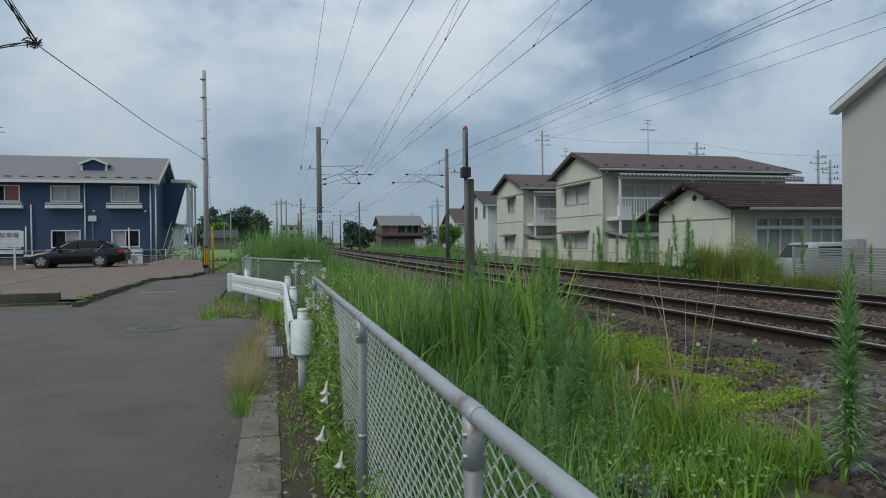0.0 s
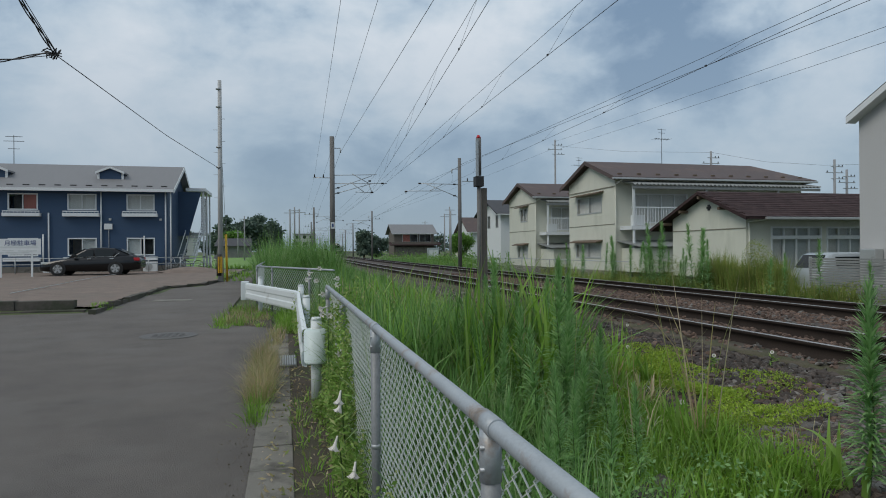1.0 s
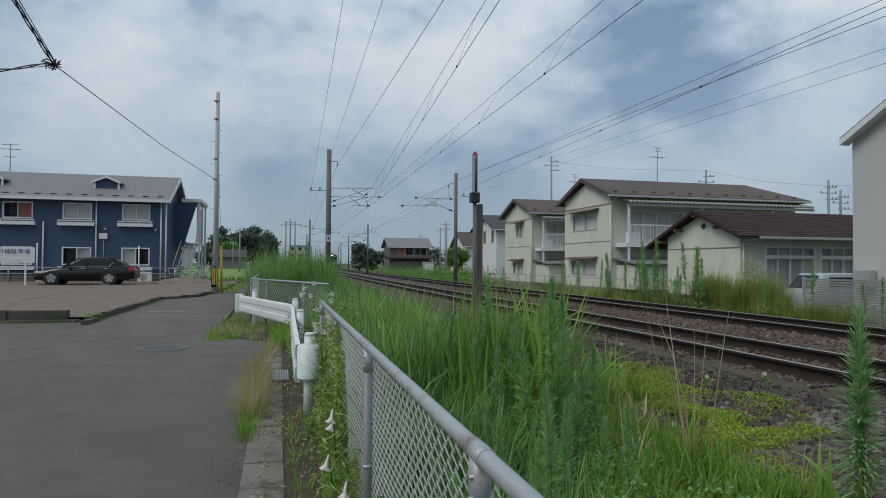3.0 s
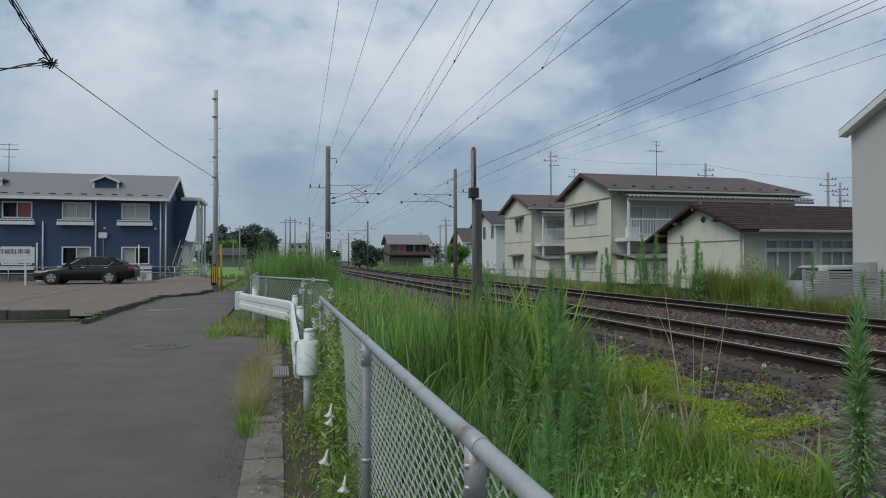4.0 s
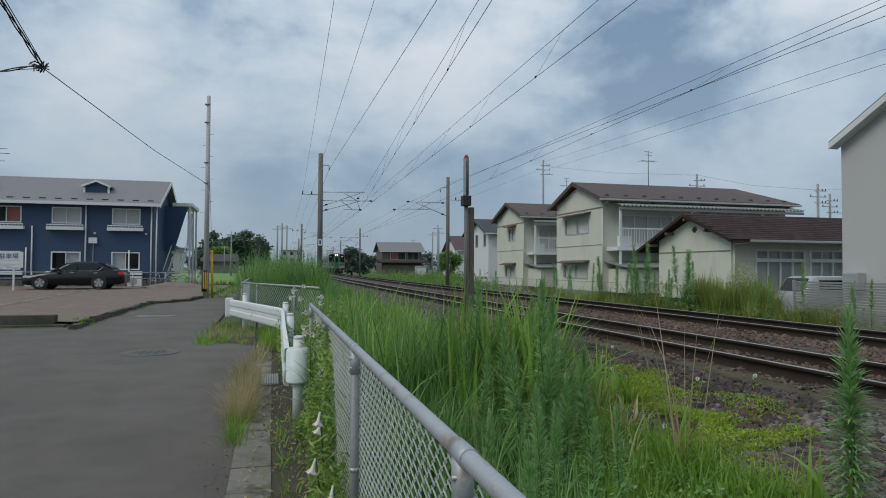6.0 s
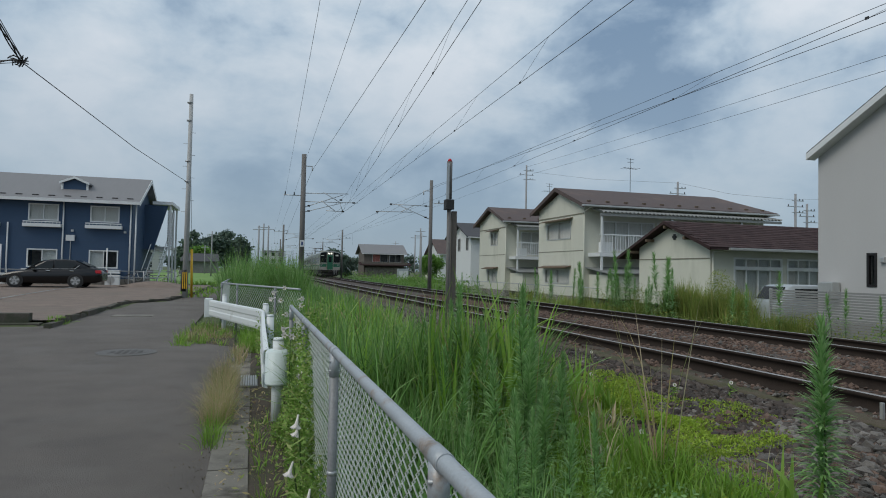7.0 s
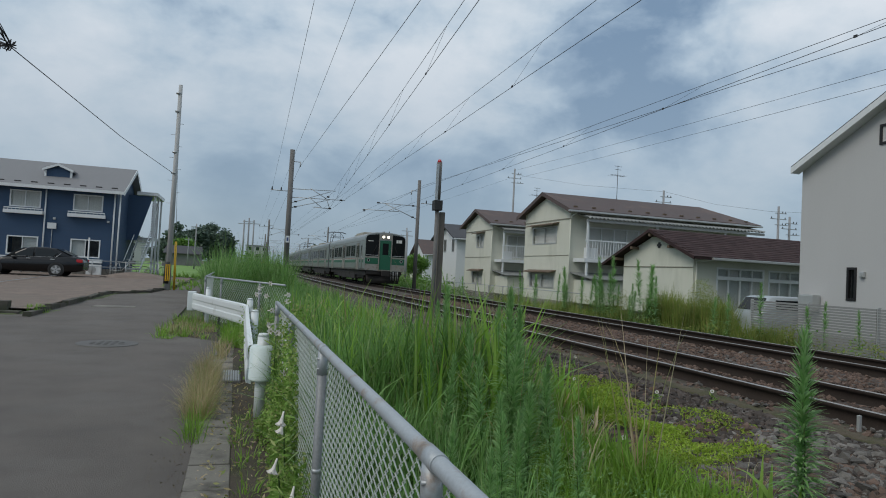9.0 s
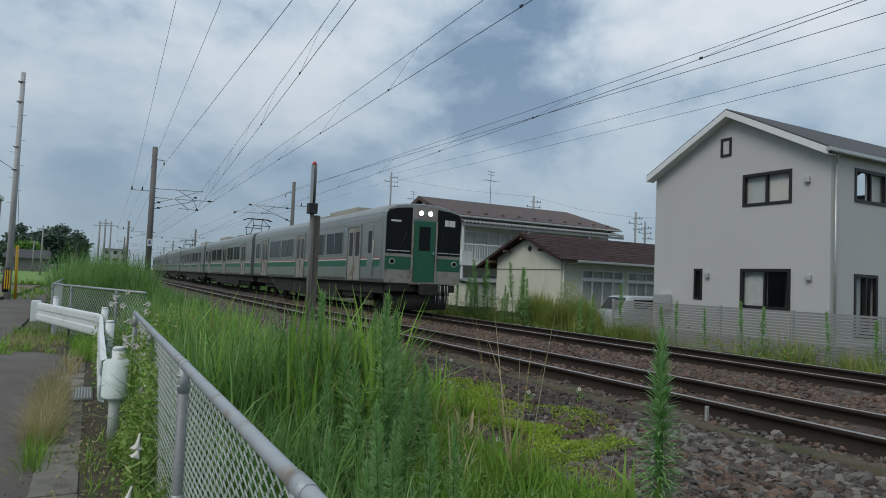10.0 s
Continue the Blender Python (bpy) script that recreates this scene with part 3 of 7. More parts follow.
prof = [(3.3, 0.02), (3.9, .10), (4.6, .25), (5.2, .32)] + [(5.6 + .35 * i, .345) for i in range(15)] + [(11.3, .32), (12.0, .22), (12.8, .15)]
solid("ballast_bed", along(prof, .05), M["ballastbed"], "rust-brown stone ballast bed under two tracks", "ballast", "structure")
for tx in (NEAR_X, FAR_X):
    track = thing("railway_track", (tx, 10, .4), "pair of rusty steel rails with polished heads on ballast", "track", "tracks", "structure")
    for s in (-1, 1):
        x = tx + s * GAUGE / 2
        part("rail", along([(x - .065, .33), (x - .065, .35), (x - .012, .37), (x - .012, .455), (x - .034, .462), (x - .034, .492), (x - .026, .5), (x + .026, .5), (x + .034, .492), (x + .034, .462), (x + .012, .455), (x + .012, .37), (x + .065, .35), (x + .065, .33)]), M["rail"], track)
        part("rail_head", along([(x - .027, .4965), (x - .024, .5035), (x + .024, .5035), (x + .027, .4965)]), M["railtop"], track)
    sl = boxed(tx - 1.0, tx + 1.0, -.11, .11, .19, .325, bevel=.01)
    first = part("sleeper", sl, M["sleeper"], track)
    for i in range(1, 110):
        o = new("sleeper", first.data)
        o.parent = track
        yy = -5 + i * .62
        o.location = (bend(yy), yy, random.uniform(-.008, .006))
    first.location = (0, -5, 0)
# mossy cable trough along the near track
trough = thing("cable_trough", (5.1, 10, .3), "mossy concrete cable trough along the track", "trough", kind="structure")
part("cover", along([(5.14, .2), (5.17, .335), (5.60, .35), (5.64, .27)], .05), M["moss"], trough)

# ---- buildings ----
def wall(bm, axis, pos, inward, u0, u1, z0, z1, holes=(), t=0.16):
    """A wall with openings through it. axis x: it stands at x = pos and runs along y; axis y: the other way."""
    us = sorted({u0, u1, *(h[0] for h in holes), *(h[1] for h in holes)})
    zs = sorted({z0, z1, *(h[2] for h in holes), *(h[3] for h in holes)})
    a, b = sorted((pos, pos + inward * t))
    for p, q in zip(us, us[1:]):
        for r, s in zip(zs, zs[1:]):
            if any(h[0] <= (p + q) / 2 <= h[1] and h[2] <= (r + s) / 2 <= h[3] for h in holes):
                continue
            if axis == "x":
                box(bm, a, b, p, q, r, s)
            else:
                box(bm, p, q, a, b, r, s)
    bmesh.ops.remove_doubles(bm, verts=bm.verts, dist=0.0005)
    return bm


def obox(axis, p0, p1, u0, u1, z0, z1, **k):
    p0, p1 = min(p0, p1), max(p0, p1)
    return boxed(p0, p1, u0, u1, z0, z1, **k) if axis == "x" else boxed(u0, u1, p0, p1, z0, z1, **k)


def window(parent, axis, pos, inward, u0, u1, z0, z1, sash="sash", leaves=2, drapes=None, label="", glass="glass", f=0.05, rails=True):
    """A sliding window in an opening: frame, one pane a leaf, and what hangs or lies behind each."""
    bm = bmesh.new()
    o, i = pos - inward * 0.025, pos + inward * 0.07

    g = f * .4
    outer = [(u0 - g, z0 - g), (u1 + g, z0 - g), (u1 + g, z1 + g), (u0 - g, z1 + g)]
    inner = [(u0 + f, z0 + f), (u1 - f, z0 + f), (u1 - f, z1 - f), (u0 + f, z1 - f)]
    ring = [[[bm.verts.new((d, u, z) if axis == "x" else (u, d, z)) for u, z in loop] for loop in (outer, inner)] for d in (o, i)]
    for k in range(4):
        j = (k + 1) % 4
        for p, q in ((ring[0][0], ring[0][1]), (ring[0][1], ring[1][1]), (ring[1][1], ring[1][0]), (ring[1][0], ring[0][0])):
            bm.faces.new((p[k], p[j], q[j], q[k]))
    win = part("window", fix(bm), M[sash], parent, label)
    w = (u1 - u0) / leaves
    for k in range(1, leaves):
        part("mullion", obox(axis, o + inward * .004, i, u0 + k * w - f * .45, u0 + k * w + f * .45, z0 + f + .002, z1 - f - .002), M[sash], win)
    drapes = drapes or ["curtain"] * leaves
    for k in range(leaves):
        a, b = u0 + k * w + .01, u0 + (k + 1) * w - .01
        p = pos + inward * .035
        pane = part("pane", obox(axis, p, p + inward * .008, a, b, z0 + .01, z1 - .01), M[glass], win)
        pane.visible_shadow = False
        d = drapes[k % len(drapes)]
        # a dark-coloured sheet set deeper stands in for the unlit room
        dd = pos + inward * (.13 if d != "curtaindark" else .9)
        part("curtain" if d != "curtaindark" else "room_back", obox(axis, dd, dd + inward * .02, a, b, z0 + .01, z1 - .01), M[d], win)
    return win


def roof_slab(bm, x0, x1, ye, yr, ze, zr, t=0.12):
    """One slope of a roof whose ridge runs along x."""
    return slab(bm, [(x0, ye, ze), (x1, ye, ze), (x1, yr, zr), (x0, yr, zr)], (0, 0, t))


def gutter_run(bm, x0, x1, y, z):
    return box(bm, x0, x1, y - .06, y + .06, z - .05, z + .05, bevel=.02)


def gable(bm, x, y0, y1, z0, za, t=0.16):
    slab(bm, [(x, y0, z0), (x, y1, z0), (x, (y0 + y1) / 2, za)], (t, 0, 0))
    bmesh.ops.remove_doubles(bm, verts=bm.verts, dist=0.0005)
    return bm


def snow_guards(parent, x0, x1, y, z, step, mat, s=.5):
    me = None
    x = x0
    while x < x1:
        if me is None:
            o = part("snow_guard", boxed(x - .13 * s - .04, x + .13 * s + .04, y - .05, y + .05, z, z + .14 * s), mat, parent)
            me, px = o.data, x
        else:
            o = new("snow_guard", me)
            o.parent = parent
            o.location = (x - px, 0, 0)
        x += step


# the two-storey flats on the other side of the line: gable to the track, long side with a balcony
def flats(x0, x1, y0, y1, zb, ze, za, label, win_up, win_low, balcony):
    h = thing("house", (x0, y0, zb), label, "house")
    up, low = win_up, win_low
    bm = wall(bmesh.new(), "x", x0, 1, y0, y1, zb, ze, (up, low))
    gable(bm, x0, y0, y1, ze, za - .16)
    part("gable_wall", fix(bm), M["cream"], h)
    d0, d1 = x0 + 1.15, x0 + 4.4
    d2, d3 = (x0 + 4.6, x0 + 7.4)
    holes = [(d0, d1, zb + 2.62, zb + 4.2), (d2, d3, zb + 2.62, zb + 4.2)]
    part("side_wall", wall(bmesh.new(), "y", y0, 1, x0 + .16, x1, zb, ze, holes), M["cream"], h)
    part("back_wall", wall(bmesh.new(), "y", y1, -1, x0 + .16, x1, zb, ze), M["cream"], h)
    part("far_wall", wall(bmesh.new(), "x", x1, -1, y0 + .16, y1 - .16, zb, ze), M["cream"], h)
    part("string_course", boxed(x0 - .03, x0 - .002, y0 - .02, y1 + .02, ze - .58, ze - .52), M["creamband"], h)
    part("string_course", boxed(x0 - .02, x0 - .002, y0, y1, zb + 2.55, zb + 2.58), M["creamband"], h)
    for w in (up, low):
        window(h, "x", x0, 1, *w, leaves=2, drapes=["curtain", "curtain"], sash="sash", glass="glass")
        part("window_hood", fix(slab(bmesh.new(), [(x0, w[0] - .25, w[3] + .16), (x0, w[1] + .25, w[3] + .16), (x0 - .42, w[1] + .25, w[3] + .04), (x0 - .42, w[0] - .25, w[3] + .04)], (0, 0, .05))), M["wood"], h)
    for a in holes:
        window(h, "y", y0, 1, *a, leaves=4, drapes=["curtain", "curtain", "curtain", "curtain"], sash="white")
    ym = (y0 + y1) / 2
    k = (za - ze) / (ym - y0)
    oh = .62
    xr = x1 - 1.1
    zl = ze - oh * k
    bm = slab(bmesh.new(), [(x0 - .35, y0 - oh, zl), (x1 + .5, y0 - oh, zl), (xr, ym, za), (x0 - .35, ym, za)], (0, 0, .12))
    part("roof", fix(bm), M["brownroof"], h)
    part("roof_hip", fix(slab(bmesh.new(), [(x1 + .5, y0 - oh, zl - .004), (x1 + .5, y1 + oh, zl - .004), (xr, ym, za - .004)], (0, 0, .12))), M["brownroof"], h)
    part("roof_back", fix(slab(bmesh.new(), [(x0 - .35, y1 + oh, zl), (x1 + .5, y1 + oh, zl), (xr, ym, za), (x0 - .35, ym, za)], (0, 0, .12))), M["brownroof"], h)
    for s, ye in ((-1, y0 - oh), (1, y1 + oh)):
        part("barge_board", fix(slab(bmesh.new(), [(x0 - .38, ye, ze - oh * k - .1), (x0 - .38, ym, za - .1), (x0 - .38, ym, za + .13), (x0 - .38, ye, ze - oh * k + .12)], (.03, 0, 0))), M["brownroof"], h)
    part("gutter", gutter_run(bmesh.new(), x0 - .5, x1 + .5, y0 - oh - .06, ze - oh * k + .02), M["sash"], h)
    snow_guards(h, x0 + .2, x1, y0 - oh + .5, ze - oh * k + .12 + .5 * k, 1.15, M["wood"])
    # corrugated canopy over the balcony
    can = bmesh.new()
    n = 96
    L = x1 - x0 - .2
    za0, za1 = ze - .33, ze - .58
    g = []
    for i in range(n + 1):
        x = x0 + .3 + L * i / n
        w = .05 * math.cos(i * math.pi * .5 * 2)
        g.append([can.verts.new((x, y0 - .1, za0 + w)), can.verts.new((x, y0 - 1.35, za1 + w)), can.verts.new((x, y0 - 1.35, za1 + w + .02)), can.verts.new((x, y0 - .1, za0 + w + .02))])
    for p, q in zip(g, g[1:]):
        for i in range(4):
            can.faces.new((p[i], q[i], q[(i + 1) % 4], p[(i + 1) % 4]))
    part("canopy", fix(can), M["corrugated"], h)
    part("canopy_beam", boxed(x0 + .3, x0 + .3 + L, y0 - 1.3, y0 - 1.2, za1 - .2, za1 - .06), M["corrugated"], h)
    bl = balcony
    part("balcony_floor", boxed(x0 + .25, x0 + .25 + bl, y0 - 1.25, y0 - .002, zb + 2.22, zb + 2.42), M["white"], h)
    for px in (x0 + .42, x0 + bl * .5, x0 + bl * .98):
        part("balcony_post", boxed(px - .05, px + .05, y0 - 1.22, y0 - 1.12, zb, za1 - .1), M["white"], h)
    rail = part("balcony_rail", boxed(x0 + .3, x0 + .25 + bl, y0 - 1.2, y0 - 1.14, zb + 3.35, zb + 3.42), M["white"], h)
    me = None
    for i in range(int(bl / .16)):
        px = x0 + .42 + i * .16
        if me is None:
            o = part("baluster", boxed(px - .012, px + .012, y0 - 1.185, y0 - 1.155, zb + 2.4, zb + 3.35), M["white"], rail)
            me, p0 = o.data, px
        else:
            o = new("baluster", me)
            o.parent = rail
            o.location.x = px - p0
    part("downpipe", pipe(bmesh.new(), [(x0 + .1, y0 - oh - .06, ze - oh * k), (x0 - .04, y0 - .2, ze - .45), (x0 - .04, y0 - .09, ze - .6), (x0 - .04, y0 - .09, zb)], .035), M["cream"], h)
    part("air_conditioner", boxed(x0 + .55, x0 + 1.25, y0 - .9, y0 - .6, zb + 2.45, zb + 3.0, bevel=.02), M["white"], h)
    # lean-to under the balcony
    part("lean_to_wall", boxed(x0 + .35, x0 + 4.1, y0 - 2.3, y0 - .01, zb, zb + 1.25), M["cream"], h)
    part("lean_to_roof", fix(slab(bmesh.new(), [(x0 + .1, y0 - 2.5, zb + 1.28), (x0 + 4.3, y0 - 2.5, zb + 1.34), (x0 + 4.3, y0 - .01, zb + 1.66), (x0 + .1, y0 - .01, zb + 1.6)], (0, 0, .05))), M["corrugated"], h)
    part("foundation", boxed(x0 - .02, x1, y0 - .02, y1 + .02, zb - .6, zb + .02), M["concrete"], h)
    b = bmesh.new()
    ax = x0 + 4.67
    tube(b, (ax, ym, za), (ax, ym, za + 2.2), .02, .015, 5)
    for zz, L in ((2.15, .3), (1.95, .25), (1.58, .55)):
        tube(b, (ax - L, ym - .2 * L, za + zz), (ax + L, ym + .2 * L, za + zz), .012, .012, 4)
    for i in range(6):
        tube(b, (ax - .5 + i * .2, ym - .3, za + 1.58), (ax - .5 + i * .2, ym + .3, za + 1.58), .008, .008, 4)
    part("aerial", b, M["wiregrey"], h, "thin television aerial")
    return h


flats(17.3, 29.2, 31.95, 37.8, 0.35, 5.5, 6.54, "two-storey cream stucco flats with brown metal roof and balcony", (33.5, 36.62, 3.62, 4.62), (33.65, 36.8, 1.04, 1.88), 9.5)
flats(17.3, 26.5, 43.4, 49.0, 0.35, 5.42, 6.42, "smaller cream stucco flats with brown roof and white balcony", (45.05, 46.45, 3.62, 4.6), (45.1, 47.1, .93, 1.82), 6.5)

# single-storey house with a shingle roof
h = thing("bungalow", (17, 21.2, .35), "single-storey cream house with dark brown shingle roof and glazed porch", "house")
x0, x1, y0, y1, zb, ze, za = 17.0, 27.0, 21.35, 26.15, .35, 2.86, 3.82
bm = wall(bmesh.new(), "x", x0, 1, y0, y1, zb, ze)
gable(bm, x0, y0, y1, ze, za - .1)
part("gable_wall", fix(bm), M["cream"], h)
wh = [(18.12, 20.42, .5, 2.36), (20.68, 22.9, .5, 2.36)]
part("side_wall", wall(bmesh.new(), "y", y0, 1, x0 + .16, x1, zb, ze, wh), M["cream"], h)
part("back_wall", wall(bmesh.new(), "y", y1, -1, x0 + .16, x1, zb, ze), M["cream"], h)
part("far_wall", wall(bmesh.new(), "x", x1, -1, y0 + .16, y1 - .16, zb, ze), M["cream"], h)
part("string_course", boxed(x0 - .02, x0 - .002, y0, y1, 2.3, 2.34), M["creamband"], h)
for a in wh:
    window(h, "y", y0, 1, a[0], a[1], 1.98, 2.36, leaves=4, sash="white", drapes=["frosted", "curtain", "frosted", "frosted"])
    window(h, "y", y0, 1, a[0], a[1], .5, 1.94, leaves=4, sash="white", drapes=["curtain", "frosted", "frosted", "curtain"], glass="glass")
ym, oh = (y0 + y1) / 2, .55
k = (za - ze) / (ym - y0)
rf = part("roof", fix(roof_slab(bmesh.new(), x0 - .42, x1 + .4, y0 - oh, ym, ze - oh * k, za, .08)), M["tileroof"], h)
part("roof_back", fix(roof_slab(bmesh.new(), x0 - .42, x1 + .4, y1 + oh + .7, ym, ze - (oh + .7) * k, za, .08)), M["tileroof"], h)
vent = bmesh.new()
box(vent, x0 - .03, x0 - .002, 23.48, 23.62, 3.12, 3.36)
box(vent, x0 - .028, x0 - .003, 23.41, 23.69, 3.19, 3.29)
part("gable_vent", vent, M["black"], h)
for vy, vz in ((ym, za - .14), (ym - 1.3, za - .14 - 1.3 * k), (ym + 1.3, za - .14 - 1.3 * k), (ym + 2.5, za - .14 - 2.5 * k)):
    part("purlin_end", boxed(x0 - .4, x0 - .002, vy - .05, vy + .05, vz - .08, vz + .04), M["wood"], h)
# shingles: courses laid over one another, in staggered rows
rows_n, L = 13, x1 - x0 + .8
slope = math.atan(k)
sm = boxed(0, .32, -.015, .27, 0, .022)
bmesh.ops.rotate(sm, verts=sm.verts, cent=(0, 0, 0), matrix=Matrix.Rotation(slope - .06, 3, "X"))
first = part("shingle", sm, M["tileroof"], rf)
first.data.transform(Matrix.Translation(BASE[rf]))
first.location = (0, 0, -50)
count = 0
for r in range(rows_n):
    yy = y0 - oh + (ym - y0 + oh) * r / rows_n
    zz = ze - oh * k + .08 + (yy - y0 + oh) * k + .012
    for i in range(int(L / .33)):
        o = first if count == 0 else new("shingle", first.data)
        o.parent = rf
        o.location = Vector((x0 - .42 + i * .33 + (.165 if r % 2 else 0), yy, zz)) - BASE[rf]
        count += 1
for s, ye in ((-1, y0 - oh), (1, y1 + oh + .7)):
    zz = ze - abs(ye - (y0 if s < 0 else y1)) * k
    part("barge_board", fix(slab(bmesh.new(), [(x0 - .43, ye, zz - .04), (x0 - .43, ym, za - .04), (x0 - .43, ym, za + .09), (x0 - .43, ye, zz + .09)], (.03, 0, 0))), M["tileroof"], h)
part("gutter", gutter_run(bmesh.new(), x0 + .4, x1, y0 - oh - .06, ze - oh * k + .03), M["sash"], h)
part("downpipe", pipe(bmesh.new(), [(x0 + .5, y0 - oh, ze - oh * k), (x0 + .1, y0 - .06, ze - .3), (x0 + .1, y0 - .06, zb)], .035), M["cream"], h)

# the pale two-storey house with a white fence before it
h = thing("house", (16.6, 10.1, .35), "pale grey two-storey house with dark roof and dark window frames", "house")
x0, x1, y0, y1, zb, ze, za = 16.6, 25.0, 10.02, 15.92, .35, 5.44, 6.98
ym = (y0 + y1) / 2
gh = [(11.1, 12.6, 1.25, 2.33), (11.1, 12.57, 4.17, 5.06), (13.98, 14.25, 1.42, 2.33)]
bm = wall(bmesh.new(), "x", x0, 1, y0, y1, zb, ze, gh)
bmw = part("gable_wall", fix(gable(bm, x0, y0, y1, ze, za - .12)), M["greystucco"], h)
sh = [(17.66, 19.1, 4.2, 5.06), (17.68, 18.72, .6, 2.25)]
part("side_wall", wall(bmesh.new(), "y", y0, 1, x0 + .16, x1, zb, ze, sh), M["greystucco"], h)
part("back_wall", wall(bmesh.new(), "y", y1, -1, x0 + .16, x1, zb, ze), M["greystucco"], h)
part("far_wall", wall(bmesh.new(), "x", x1, -1, y0 + .16, y1 - .16, zb, ze), M["greystucco"], h)
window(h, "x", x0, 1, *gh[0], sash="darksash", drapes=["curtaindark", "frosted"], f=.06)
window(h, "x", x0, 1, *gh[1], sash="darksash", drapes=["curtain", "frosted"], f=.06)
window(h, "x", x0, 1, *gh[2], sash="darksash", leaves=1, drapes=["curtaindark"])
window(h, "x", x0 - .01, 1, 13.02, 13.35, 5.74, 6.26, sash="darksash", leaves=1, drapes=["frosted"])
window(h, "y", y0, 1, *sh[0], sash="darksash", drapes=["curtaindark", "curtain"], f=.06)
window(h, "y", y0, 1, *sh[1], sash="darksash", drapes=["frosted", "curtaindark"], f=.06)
oh = .13
k = (za - ze) / (ym - y0)
part("roof", fix(roof_slab(bmesh.new(), x0 - .33, x1 + .4, y0 - oh, ym, ze - oh * k, za, .1)), M["darkroof"], h)
part("roof_back", fix(roof_slab(bmesh.new(), x0 - .33, x1 + .4, y1 + oh, ym, ze - oh * k, za, .1)), M["darkroof"], h)
for ye in (y0 - oh, y1 + oh):
    part("barge_board", fix(slab(bmesh.new(), [(x0 - .345, ye, ze - oh * k - .13), (x0 - .345, ym, za - .13), (x0 - .345, ym, za + .06), (x0 - .345, ye, ze - oh * k + .06)], (.03, 0, 0))), M["white"], h)
    part("soffit", fix(slab(bmesh.new(), [(x0 - .315, ye, ze - oh * k - .12), (x0 - .315, ym, za - .12), (x0, ym, za - .12), (x0, ye, ze - oh * k - .12)], (0, 0, .03))), M["white"], h)
part("gutter", gutter_run(bmesh.new(), x0 - .45, x1 + .3, y0 - oh - .06, ze - oh * k), M["sash"], h)
for px in (x0 + .12,):
    part("downpipe", pipe(bmesh.new(), [(px, y0 - oh, ze - oh * k), (px, y0 - .06, ze - .35), (px, y0 - .06, zb)], .03), M["sash"], h)
for vy, vz in ((10.62, 4.72), (10.55, 2.12), (13.75, 2.15)):
    part("vent_hood", boxed(x0 - .1, x0 - .001, vy - .07, vy + .07, vz - .08, vz + .08, bevel=.03), M["sash"], h)
part("outdoor_unit", boxed(x0 - .34, x0 - .04, 15.1, 15.62, zb + .66, zb + 1.16, bevel=.03), M["sash"], h)
part("foundation", boxed(x0 - .02, x1, y0 - .02, y1 + .02, zb - .6, zb + .02), M["concrete"], h)

# white slatted fence, panel by panel
fence = thing("slat_fence", (14.6, 8, .35), "white slatted aluminium garden fence along the railway", "fence")
slat = post = None
for i in range(12):
    ya = 15.7 - 2 * i
    for j in range(17):
        z = .11 + j * .069
        if slat is None:
            slat = part("slat", boxed(14.58, 14.6, ya - 1.98, ya - .02, z, z + .052), M["fencegrey"], fence)
            s0 = Vector((0, ya, z))
        else:
            o = new("slat", slat.data)
            o.parent, o.location = fence, Vector((0, ya, z)) - s0
    if post is None:
        post = part("post", boxed(14.6, 14.66, ya - .03, ya + .03, .0, 1.3), M["sash"], fence)
        p0 = ya
    else:
        o = new("post", post.data)
        o.parent, o.location = fence, (0, ya - p0, 0)

# white house farther up the line, and the dark timber house beyond the curve
def plain_house(x0, x1, y0, y1, zb, ze, za, wallm, roofm, label, wins, ridge="x"):
    h = thing("house", (x0, y0, zb), label, "house")
    holes = [w for w in wins if w[4] == "x"]
    bm = wall(bmesh.new(), "x", x0, 1, y0, y1, zb, ze, [w[:4] for w in holes])
    gable(bm, x0, y0, y1, ze, za - .1)
    part("gable_wall", fix(bm), wallm, h)
    hy = [w for w in wins if w[4] == "y"]
    part("side_wall", wall(bmesh.new(), "y", y0, 1, x0 + .16, x1, zb, ze, [w[:4] for w in hy]), wallm, h)
    part("back_wall", wall(bmesh.new(), "y", y1, -1, x0 + .16, x1, zb, ze), wallm, h)
    part("far_wall", wall(bmesh.new(), "x", x1, -1, y0 + .16, y1 - .16, zb, ze), wallm, h)
    for w in wins:
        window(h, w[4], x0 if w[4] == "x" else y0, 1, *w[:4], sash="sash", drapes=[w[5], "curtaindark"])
    ym = (y0 + y1) / 2
    k = (za - ze) / (ym - y0)
    part("roof", fix(roof_slab(bmesh.new(), x0 - .6, x1 + .6, y0 - .6, ym, ze - .6 * k, za)), roofm, h)
    part("roof_back", fix(roof_slab(bmesh.new(), x0 - .6, x1 + .6, y1 + .6, ym, ze - .6 * k, za)), roofm, h)
    part("gutter", gutter_run(bmesh.new(), x0 - .5, x1 + .5, y0 - .65, ze - .6 * k), M["white"], h)
    return h


